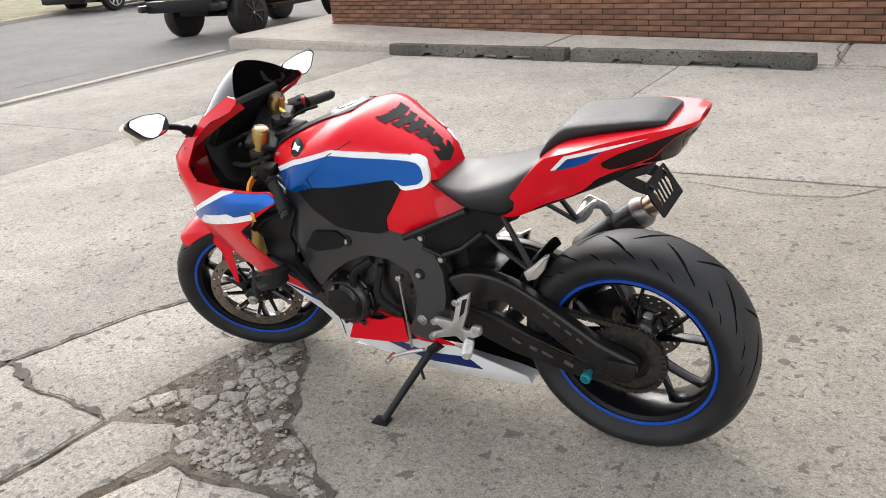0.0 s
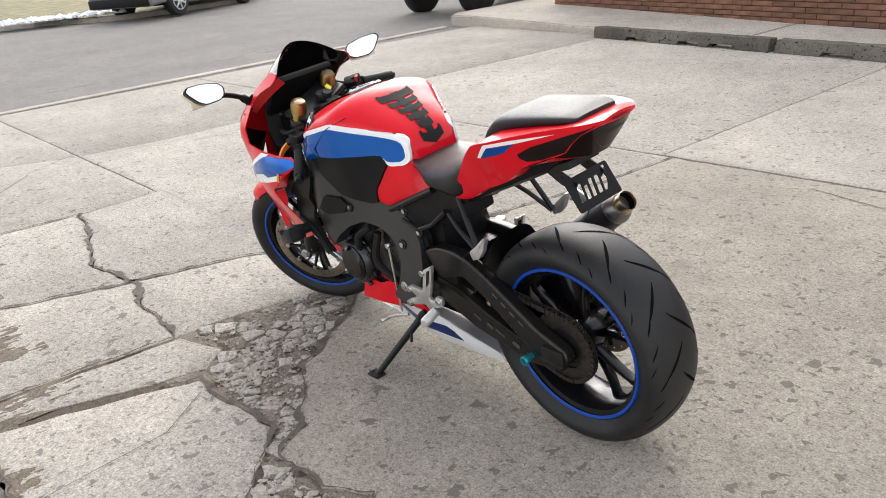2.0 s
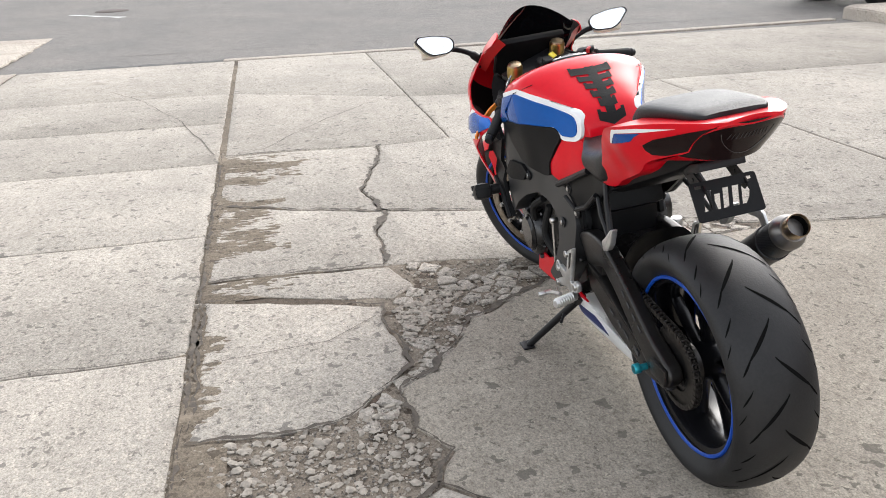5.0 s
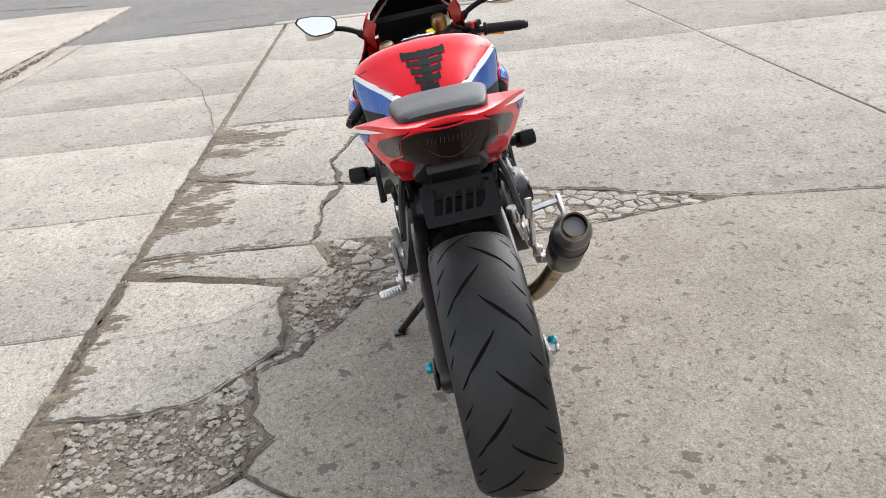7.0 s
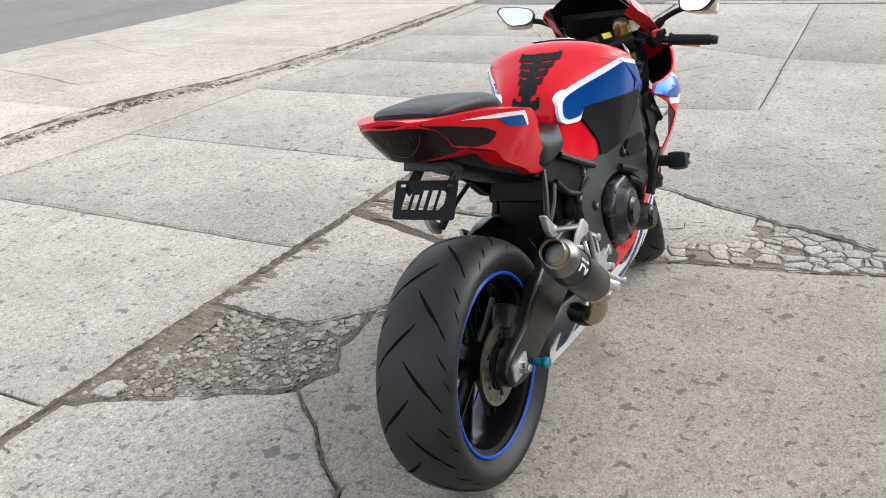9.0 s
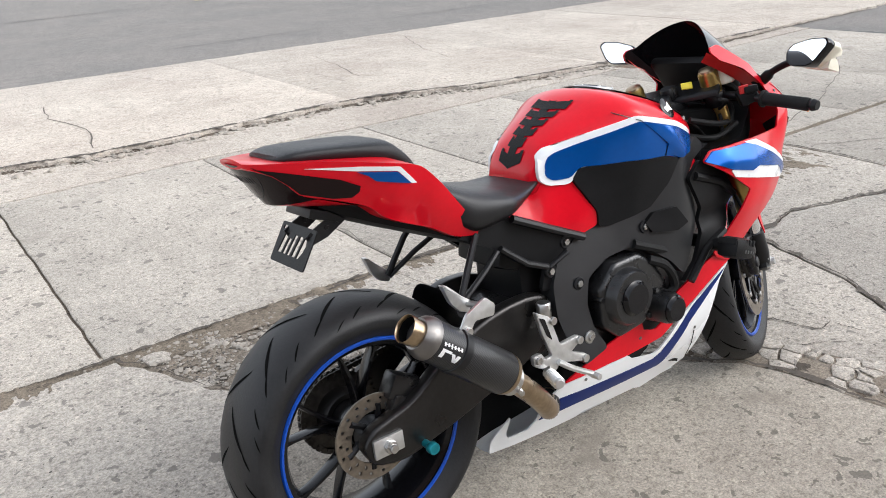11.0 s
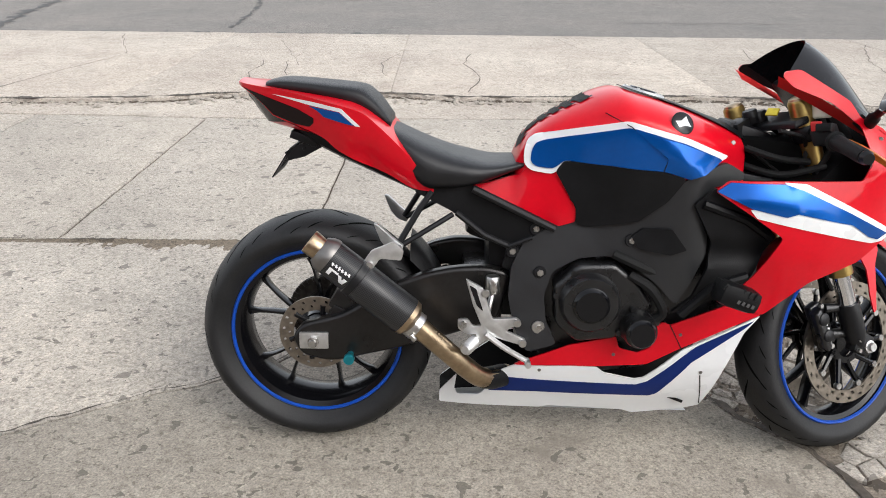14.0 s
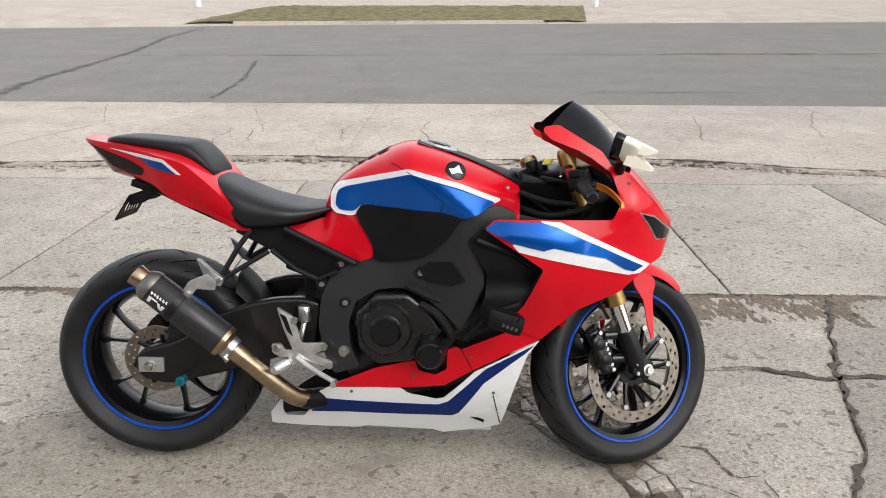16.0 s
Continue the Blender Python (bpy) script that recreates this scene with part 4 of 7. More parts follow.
SNOW = material("old_snow", (0.62, 0.63, 0.65), 0.8, vary=0.25, bump=0.5, bump_scale=20)
stones("old_snow", spots, SNOW, "grey-white remains of old snow on the verge", "snow")


# parked vehicles on the side street
CARGLASS = material("car_glass", (0.01, 0.012, 0.013), 0.05, coat=1.0, vary=0.1, rough_vary=0.02)


def road_wheel(parent, c, r, w, rim_mat, spokes):
    s = 1 if c[1] > 0 else -1
    bm = bmesh.new()
    turned(bm, (0, -w / 2, 0), (0, w / 2, 0), [(0, r * 0.62), (0.02, r * 0.68), (0.06, r * 0.9), (0.2, r * 0.985), (0.5, r), (0.8, r * 0.985), (0.94, r * 0.9), (0.98, r * 0.68), (1, r * 0.62)], 48)
    wh = part("wheel", bm, RUBBER, parent, "black rubber tyre on a road wheel")
    wh.location = c
    bm = bmesh.new()
    turned(bm, (0, s * w * 0.30, 0), (0, s * (w / 2 + 0.004), 0), [(0, r * 0.2), (0.1, r * 0.6), (0.95, r * 0.64), (1, r * 0.60), (1, r * 0.58), (0.5, r * 0.55), (0.5, r * 0.1)], 40)
    part("rim", bm, rim_mat, wh)
    for k in range(spokes):
        a = 2 * math.pi * k / spokes
        bm = bmesh.new()
        tube(bm, [(r * 0.08 * math.cos(a), s * w * 0.47, r * 0.08 * math.sin(a)), (r * 0.58 * math.cos(a), s * w * 0.46, r * 0.58 * math.sin(a))], [r * 0.09, r * 0.065], 8)
        part("wheel_spoke", bm, rim_mat, wh)
    bm = bmesh.new()
    cyl(bm, (0, s * w * 0.3, 0), (0, s * w * 0.54, 0), r * 0.13, 16)
    part("hub_cap", bm, ALU, wh)


def saloon(m, paint, label, category):
    t = thing("parked_car", label, category, m, "cars parked across the side street")
    ra = 0.40

    def arch(x):
        return [(x + ra * math.cos(a), 0.34 + ra * math.sin(a)) for a in [math.pi * k / 10 for k in range(11)]]
    side = [(0.95, 0.3), (1.0, 0.55), (0.85, 0.82), (-0.2, 1.0), (-3.45, 1.05), (-3.6, 0.6), (-3.5, 0.32)] + arch(-2.7)[::-1] + [(-2.25, 0.26), (-0.45, 0.26)] + arch(0)[::-1]
    bm = bmesh.new()
    plate(bm, side, -0.9, 0.9, bev=0.07, seg=3)
    part("car_body", bm, paint, t)
    bm = bmesh.new()
    loft(bm, [[(x, -y, z), (x, y, z), (x2, y, z), (x2, -y, z)] for x, x2, y, z in ((-0.3, -3.4, 0.82, 1.0), (-0.9, -3.2, 0.7, 1.4), (-1.2, -2.9, 0.66, 1.52))])
    part("car_cabin", bm, CARGLASS, t)
    bm = bmesh.new()
    box(bm, (0.98, 0, 0.42), (0.16, 1.7, 0.2), bev=0.03)
    part("bumper", bm, PLASTIC, t)
    for s in (-1, 1):
        bm = bmesh.new()
        box(bm, (0.9, s * 0.66, 0.7), (0.12, 0.36, 0.14), (0, 12, 0), bev=0.03)
        part("headlight", bm, CHROME, t)
        for x in (0, -2.7):
            road_wheel(t, (x, s * 0.8, 0.36), 0.36, 0.24, ALU, 7)
    bm = bmesh.new()
    box(bm, (-1.35, 0, 0.36), (3.0, 1.4, 0.2), bev=0.02)
    part("underbody", bm, PLASTIC, t)


saloon(pose(18.5, -6.0, 0.16, 0, 0, 118), CARGREY, "dark grey parked car with silver alloy wheels", "car")
saloon(pose(20.1, -13.2, 0.16, 0, 0, 92), CARDARK, "black parked car beside the grass verge", "car")

jeep = thing("parked_jeep", "tan off-road car with dark bumper parked beside the walk", "off-road car", pose(10.6, -8.7, -0.022, 0, 0, 90))
bm = bmesh.new()
plate(bm, [(0.55, 0.62), (0.58, 1.1), (-1.3, 1.12), (-1.35, 1.02), (-2.9, 1.0), (-3.1, 0.95), (-3.1, 0.6), (-2.0, 0.55), (-0.55, 0.55), (-0.5, 0.75), (-0.2, 0.98), (0.2, 0.98), (0.42, 0.72)], -0.62, 0.62, bev=0.04, seg=2)
part("jeep_body", bm, JEEP, jeep)
bm = bmesh.new()
loft(bm, [[(x, -y, z), (x, y, z), (x2, y, z), (x2, -y, z)] for x, x2, y, z in ((0.55, -1.35, 0.62, 1.12), (0.5, -1.1, 0.56, 1.7), (0.45, -1.05, 0.54, 1.8))])
part("jeep_top", bm, PLASTIC, jeep, "black soft top")
bm = bmesh.new()
box(bm, (0.72, 0, 0.62), (0.16, 1.66, 0.2), bev=0.03)
part("bumper", bm, PLASTIC, jeep, "black steel bumper")
for s in (-1, 1):
    bm = bmesh.new()
    box(bm, (0.76, s * 0.92, 0.60), (0.2, 0.22, 0.12), (0, 0, s * 20), bev=0.03)
    part("bumper_end", bm, SATIN, jeep)
    bm = bmesh.new()
    box(bm, (0.6, s * 0.52, 0.9), (0.08, 0.12, 0.2), bev=0.015)
    part("tail_lamp", bm, LAMP, jeep)
    for x in (0.0, -2.55):
        bm = bmesh.new()
        tube(bm, [(x + 0.5 * math.cos(a), s * 0.76, 0.42 + 0.5 * math.sin(a)) for a in [0.35 + (math.pi - 0.7) * k / 10 for k in range(11)]], 0.075, 8)
        part("fender_flare", bm, PLASTIC, jeep, "black fender flare")
        road_wheel(jeep, (x, s * 0.80, 0.41), 0.41, 0.29, SWING, 8)
    bm = bmesh.new()
    box(bm, (-1.28, s * 0.82, 0.45), (1.5, 0.18, 0.07), bev=0.02)
    part("running_board", bm, SWING, jeep, "grey running board")
bm = bmesh.new()
box(bm, (-1.2, 0, 0.5), (3.4, 0.7, 0.16), bev=0.02)
part("chassis", bm, PLASTIC, jeep)
bm = bmesh.new()
tube(bm, [(0, -0.72, 0.41), (0, 0.72, 0.41)], 0.05, 10)
part("axle", bm, PLASTIC, jeep)


# ---- the motorcycle: x ahead, y to its left, z up, from the rear tyre's foot ----
bike = thing("motorcycle", "red, blue and white sport motorcycle leaning on its side stand", "motorcycle",
             pose(0, -0.025, 0.002) @ pose(0, 0, 0, -6.4, 0, 0) @ Matrix.Scale(1.0, 4))
HEAD, RAKE, STEER = Vector((1.108, 0, 0.93)), radians(23.3), radians(27)
AXIS = Vector((-math.sin(RAKE), 0, math.cos(RAKE)))
S = Matrix.Translation(HEAD) @ Matrix.Rotation(STEER, 4, AXIS) @ Matrix.Translation(-HEAD)
FRONT = Vector((1.375, 0.004, 0.287))
REAR = Vector((0, 0, 0.314))


def steered(ob, m=None):
    ob.matrix_local = S @ (m or Matrix())
    return ob


# wheels
def tyre_point(R, width, rim_r, u):
    """Radius and offset of the tyre's surface at u, from -1 to 1 across it."""
    a = u * radians(118)
    c, sn = math.cos(a), math.sin(a)
    y = width / 2 * math.copysign(abs(sn) ** 0.92, sn)
    depth = R - rim_r
    r = R - depth * 0.47 * (1 - c) if c > 0 else R - depth * 0.47 - depth * 0.53 * (-c) / 0.47
    if abs(u) > 0.8:
        y *= 1 - 0.25 * (abs(u) - 0.8) / 0.2
    return r, y


def tyre_mesh(R, width, rim_r, seg=160, rows=56):
    bm = bmesh.new()
    prof = [tyre_point(R, width, rim_r, -1 + 2 * j / rows) for j in range(rows + 1)]
    vv = [[bm.verts.new((r * math.cos(i * 2 * math.pi / seg), y, r * math.sin(i * 2 * math.pi / seg))) for r, y in prof] for i in range(seg)]
    for i in range(seg):
        a, b = vv[i], vv[(i + 1) % seg]
        for j in range(rows):
            bm.faces.new((a[j], a[j + 1], b[j + 1], b[j]))
    return bm


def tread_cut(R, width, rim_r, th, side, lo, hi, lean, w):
    """One curved slash of the tread, pointed at both ends: a strip on the rubber coloured with the groove's shade."""
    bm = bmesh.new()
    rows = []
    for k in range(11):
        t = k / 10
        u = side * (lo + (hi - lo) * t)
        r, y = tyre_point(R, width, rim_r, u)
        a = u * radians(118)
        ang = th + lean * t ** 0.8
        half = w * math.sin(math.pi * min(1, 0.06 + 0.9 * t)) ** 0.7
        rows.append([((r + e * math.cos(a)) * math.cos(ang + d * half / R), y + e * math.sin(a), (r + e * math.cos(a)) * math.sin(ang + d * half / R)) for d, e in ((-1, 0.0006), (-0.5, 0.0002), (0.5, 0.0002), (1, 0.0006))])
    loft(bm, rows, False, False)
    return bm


def ring(bm, r_in, r_out, y0, y1, seg=72):
    loft(bm, [[(r * math.cos(a), y, r * math.sin(a)) for a in [k * 2 * math.pi / seg for k in range(seg)]] for r, y in ((r_in, y0), (r_out, y0), (r_out, y1), (r_in, y1), (r_in, y0))], True, False)


def rotor(r_in, r_out, thick, holes, rows):
    """A drilled brake ring: holes left open in the sheet."""
    bm = bmesh.new()
    seg = holes * 4
    rads = [r_in + (r_out - r_in) * k / (rows * 2 + 1) for k in range(rows * 2 + 2)]
    for y, flip in ((thick / 2, False), (-thick / 2, True)):
        grid = [[bm.verts.new((r * math.cos(2 * math.pi * (i + 0.3 * j) / seg), y, r * math.sin(2 * math.pi * (i + 0.3 * j) / seg))) for i in range(seg)] for j, r in enumerate(rads)]
        for j in range(len(rads) - 1):
            for i in range(seg):
                if j % 2 == 1 and (i + j) % 4 == 0:
                    continue
                q = (grid[j][i], grid[j][(i + 1) % seg], grid[j + 1][(i + 1) % seg], grid[j + 1][i])
                bm.faces.new(q if flip else q[::-1])
    ring(bm, r_out, r_out + 0.0005, -thick / 2, thick / 2, seg)
    return bm


def wheel(name, R, width, rim_w, m, steer, spokes, label):
    bm = bmesh.new()
    seg = 96
    hw = rim_w / 2
    prof = [(0.222, -hw), (0.219, -hw + 0.006), (0.205, -hw + 0.012), (0.196, -hw + 0.03), (0.19, 0), (0.196, hw - 0.03), (0.205, hw - 0.012), (0.219, hw - 0.006), (0.222, hw), (0.226, hw - 0.002), (0.226, -hw + 0.002), (0.222, -hw)]
    loft(bm, [[(r * math.cos(a), y, r * math.sin(a)) for a in [k * 2 * math.pi / seg for k in range(seg)]] for r, y in prof], True, False)
    w = part(name, bm, GLOSS, bike, label)
    w.matrix_local = (S @ m) if steer else m
    tyre = part("tyre", tyre_mesh(R, width, 0.218), RUBBER, w, "black street tyre with slashed tread")
    repeats = 12
    for side in (-1, 1):
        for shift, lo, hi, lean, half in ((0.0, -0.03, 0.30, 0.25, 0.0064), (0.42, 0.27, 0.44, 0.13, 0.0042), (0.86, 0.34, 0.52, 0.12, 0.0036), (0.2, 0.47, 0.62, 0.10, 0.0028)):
            first = part("tread_groove", tread_cut(R, width, 0.218, 0.0, side, lo, hi, lean, half), SHADEBLACK, tyre)
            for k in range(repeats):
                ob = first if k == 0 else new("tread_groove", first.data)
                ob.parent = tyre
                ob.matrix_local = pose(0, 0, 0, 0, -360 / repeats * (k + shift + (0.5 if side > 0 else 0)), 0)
    for s in (-1, 1):
        bm = bmesh.new()
        loft(bm, [[(r * math.cos(a), s * y, r * math.sin(a)) for a in [k * 2 * math.pi / seg for k in range(seg)]] for r, y in ((0.2165, hw - 0.002), (0.219, hw + 0.0025), (0.2235, hw + 0.003), (0.2265, hw - 0.001))], True, False)
        part("rim_stripe", bm, TAPE, w, "bright blue rim stripe")
    for k in range(spokes):
        a = k * 2 * math.pi / spokes + 0.2
        bm = bmesh.new()
        for da in (-0.27, 0.27):
            pts = []
            for t in (0, 0.35, 0.7, 1.0):
                r, ang = 0.045 + 0.152 * t, a + da * (0.25 + 0.75 * t) * (1 if t > 0 else 0.6)
                pts.append((r * math.cos(ang), 0, r * math.sin(ang)))
            rows = []
            for i, p in enumerate(spline(pts, 4)):
                t = i / 12
                rad, tang = p.normalized(), Vector((-p.z, 0, p.x)).normalized()
                hh, ww = 0.019 - 0.004 * t, 0.0056 - 0.0016 * t + (0.006 * max(0, t - 0.8) / 0.2)
                rows.append([p + tang * ww * x + Vector((0, hh * y, 0)) for x, y in ((-1, -0.6), (-0.6, -1), (0.6, -1), (1, -0.6), (1, 0.6), (0.6, 1), (-0.6, 1), (-1, 0.6))])
            loft(bm, rows)
        part("spoke", bm, GLOSS, w)
    bm = bmesh.new()
    turned(bm, (0, -0.05, 0), (0, 0.05, 0), [(0, 0.02), (0.02, 0.045), (0.3, 0.05), (0.7, 0.05), (0.98, 0.045), (1, 0.02)], 32)
    part("hub", bm, GLOSS, w)
    return w


rear_wheel = wheel("rear_wheel", 0.309, 0.198, 0.152, Matrix.Translation(REAR), False, 5, "black cast wheel with a blue rim stripe")
front_wheel = wheel("front_wheel", 0.297, 0.122, 0.096, Matrix.Translation(FRONT), True, 5, "black cast wheel with a blue rim stripe and twin discs")
o = part("brake_disc", rotor(0.062, 0.099, 0.005, 18, 2), DISC, rear_wheel, "drilled steel brake disc")
o.location = (0, -0.075, 0)
for k in range(6):
    bm = bmesh.new()
    a = k * math.pi / 3
    tube(bm, [(0.03 * math.cos(a), -0.07, 0.03 * math.sin(a)), (0.076 * math.cos(a + 0.3), -0.075, 0.076 * math.sin(a + 0.3))], 0.008, 6)
    part("carrier_arm", bm, SATIN, rear_wheel)
bm = bmesh.new()
turned(bm, (0, -0.085, 0), (0, -0.05, 0), [(0, 0.03), (0.1, 0.04), (1, 0.042)], 24)
part("disc_carrier", bm, SATIN, rear_wheel)
for s in (-1, 1):
    o = part("brake_disc", rotor(0.129, 0.162, 0.005, 22, 2), DISC, front_wheel, "drilled steel brake disc with floating buttons")
    o.location = (0, s * 0.068, 0)
    for k in range(10):
        bm = bmesh.new()
        a = k * math.pi / 5
        cyl(bm, (0.119 * math.cos(a), s * 0.062, 0.119 * math.sin(a)), (0.119 * math.cos(a), s * 0.075, 0.119 * math.sin(a)), 0.009, 12)
        part("disc_button", bm, STEEL, front_wheel)
    for k in range(10):
        bm = bmesh.new()
        a = k * math.pi / 5
        tube(bm, [(0.05 * math.cos(a - 0.25), s * 0.06, 0.05 * math.sin(a - 0.25)), (0.115 * math.cos(a), s * 0.068, 0.115 * math.sin(a))], [0.008, 0.006], 6)
        part("carrier_arm", bm, GLOSS, front_wheel)
    bm = bmesh.new()
    ring(bm, 0.04, 0.056, s * 0.055, s * 0.066, 40)
    part("disc_carrier", bm, GLOSS, front_wheel)
    bm = bmesh.new()
    cyl(bm, (0, s * 0.10, 0), (0, s * 0.125, 0), 0.016, 18)
    part("axle_end", bm, STEEL, front_wheel)
bm = bmesh.new()
ring(bm, 0.06, 0.098, 0.088, 0.094, 80)
for k in range(43):
    a = k * 2 * math.pi / 43
    box(bm, (0.101 * math.cos(a), 0.091, 0.101 * math.sin(a)), (0.009, 0.005, 0.006), (0, -math.degrees(a), 0), 0)
part("sprocket", bm, GREASY, rear_wheel, "dark greasy chain sprocket")
bm = bmesh.new()
turned(bm, (0, 0.05, 0), (0, 0.09, 0), [(0, 0.055), (0.6, 0.06), (1, 0.062)], 32)
part("sprocket_carrier", bm, SWING, rear_wheel)
bm = bmesh.new()
cyl(bm, (-0.001, -0.12, 0.314), (-0.001, -0.148, 0.314), 0.015, 6, 0.02)
cyl(bm, (-0.001, -0.148, 0.314), (-0.001, -0.158, 0.314), 0.010, 20)
cyl(bm, (-0.001, -0.115, 0.314), (-0.001, -0.124, 0.314), 0.022, 24)
part("axle_nut", bm, STEEL, bike, "bare steel axle nut")

# tank, seat and tail shapes as half widths over x and z
tank_top = knots((0.50, 0.775), (0.53, 0.836), (0.59, 0.884), (0.66, 0.922), (0.705, 0.944), (0.745, 0.953), (0.79, 0.944), (0.886, 0.916), (0.98, 0.882), (1.06, 0.852))
tank_w = knots((0.50, 0.072), (0.55, 0.092), (0.62, 0.130), (0.70, 0.178), (0.77, 0.208), (0.84, 0.212), (0.93, 0.190), (1.05, 0.120))
tank_low = knots((0.38, 0.095), (0.50, 0.108), (0.56, 0.118), (0.62, 0.140), (0.68, 0.158), (0.75, 0.182), (0.9, 0.195), (1.03, 0.145))


def tank_shoulder(x):
    return tank_top(x) - 0.07 * min(1, max(0.3, (x - 0.48) / 0.2))


def tank_f(x, z):
    zs, w, lo = tank_shoulder(x), tank_w(x), tank_low(x)
    if z > zs:
        k = min(1, (z - zs) / max(1e-4, tank_top(x) - zs))
        return w * (1 - k ** 2.1) ** (1 / 2.1)
    k = min(1, (zs - z) / max(0.02, zs - 0.64))
    return w + (lo - w) * (3 * k * k - 2 * k ** 3)


def tank_z(x, y):
    zs, w = tank_shoulder(x), tank_w(x)
    k = min(1, abs(y) / w)
    return zs + (tank_top(x) - zs) * (1 - k ** 2.1) ** (1 / 2.1)


bm = bmesh.new()
rows = []
for i in range(41):
    x = 0.505 + 0.545 * i / 40
    zs, w = tank_shoulder(x), tank_w(x)
    r = []
    for k in range(33):
        a = math.pi * k / 32
        y = w * math.copysign(abs(math.cos(a)) ** (2 / 2.1), math.cos(a))
        r.append((x, y, zs + (tank_top(x) - zs) * abs(math.sin(a)) ** (2 / 2.1)))
    for z in [zs - (zs - 0.70) * k / 7 for k in range(1, 8)]:
        r.append((x, -tank_f(x, z), z))
    for z in [zs - (zs - 0.70) * k / 7 for k in range(7, 0, -1)]:
        r.append((x, tank_f(x, z), z))
    rows.append(r)
loft(bm, rows)
part("fuel_tank", bm, RED, bike, "glossy red tank with a crowned top", angle=55)


def side_panels(name, outline, f, mat, off=0.0, th=0.004, label="", step=0.018, r=0.008, sides=(-1, 1)):
    for s in sides:
        bm = bmesh.new()
        panel(bm, outline, f, s, off, th, step, r)
        part(name, bm, [mat, PLASTIC], bike, label, angle=50)


def waist_f(x, z):
    return tank_f(x, z) + 0.007 * max(0, 0.62 - x) / 0.1


side_panels("tank_stripe", [(0.591, 0.752), (0.541, 0.757), (0.524, 0.770), (0.523, 0.803), (0.531, 0.829), (0.550, 0.845), (0.749, 0.891), (0.885, 0.854), (0.998, 0.806), (0.982, 0.797), (0.882, 0.794), (0.630, 0.790)],
            waist_f, WHITE, 0.0045, 0.009, "white pinstripe panel", step=0.012, r=0.012)
side_panels("tank_side", [(0.593, 0.766), (0.551, 0.768), (0.538, 0.780), (0.541, 0.808), (0.549, 0.824), (0.568, 0.833), (0.753, 0.877), (0.881, 0.841), (0.982, 0.799), (0.933, 0.768), (0.896, 0.757), (0.864, 0.769), (0.833, 0.777), (0.616, 0.789)],
            waist_f, BLUE, 0.007, 0.008, "metallic blue side panel", step=0.012, r=0.012)
facet_top = knots((0.74, 0.880), (0.86, 0.848), (0.984, 0.799))


def facet_f(x, z):
    """The flank ahead of the crease leans out towards its foot."""
    ahead = min(1, max(0, (x - 0.745 - (0.880 - z) * 1.15) / 0.035))
    return tank_f(x, z) + 0.25 * ahead * max(0, facet_top(x) - z)


side_panels("tank_facet", [(0.758, 0.874), (0.881, 0.838), (0.979, 0.799), (0.933, 0.770), (0.896, 0.759), (0.866, 0.770), (0.836, 0.778), (0.841, 0.806)], facet_f, BLUE, 0.0085, 0.008, "metallic blue facet of the tank side", r=0.005)
side_panels("knee_cover", [(0.597, 0.760), (0.615, 0.787), (0.72, 0.785), (0.837, 0.775), (0.890, 0.760), (0.852, 0.705), (0.79, 0.655), (0.674, 0.632), (0.648, 0.636), (0.647, 0.674)],
            tank_f, PLASTIC, 0.009, 0.02, "matt black knee cover", step=0.014)
side_panels("side_cover", [(0.388, 0.712), (0.435, 0.720), (0.517, 0.744), (0.529, 0.763), (0.591, 0.754), (0.647, 0.676), (0.648, 0.641), (0.592, 0.620), (0.5, 0.660)],
            tank_f, RED, 0.003, 0.012, "glossy red side cover", step=0.014)
for s in (-1, 1):
    bm = bmesh.new()
    tube(bm, [(x, s * (tank_f(x, z) + 0.0078), z) for x, z in ((0.70, 0.905), (0.754, 0.878), (0.842, 0.806), (0.834, 0.777))], 0.0012, 5)
    part("panel_seam", bm, GLOSS, bike)
for s in (-1, 1):
    bm = bmesh.new()
    c = Vector((0.872, 0, 0.884))
    n = Vector((0.25, s * 0.85, 0.45)).normalized()
    p = Vector((c.x, s * (tank_f(c.x, c.z) + 0.003), c.z))
    cyl(bm, p, p + n * 0.0055, 0.028, 32)
    o = part("tank_badge", bm, GLOSS, bike, "round dark badge with a plain silver shape")
    bm = bmesh.new()
    u = Vector((1, -s * 0.29, 0)).normalized()
    v = n.cross(u)
    if v.z < 0:
        v = -v
    q = p + n * 0.0062
    bm.faces.new([bm.verts.new(q + u * a + v * b) for a, b in ((-0.019, 0.006), (-0.004, 0.006), (0.010, 0.016), (0.013, 0.004), (0.018, -0.010), (0.004, -0.006), (-0.012, -0.010))])
    part("badge_shape", bm, LABEL, o, smooth=False)
    bm = bmesh.new()
    x, z = 1.016, 0.832
    cyl(bm, (x, s * (tank_f(x, z) - 0.004), z), (x, s * (tank_f(x, z) + 0.003), z + 0.002), 0.0055, 16)
    part("tank_screw", bm, TITAN, bike)

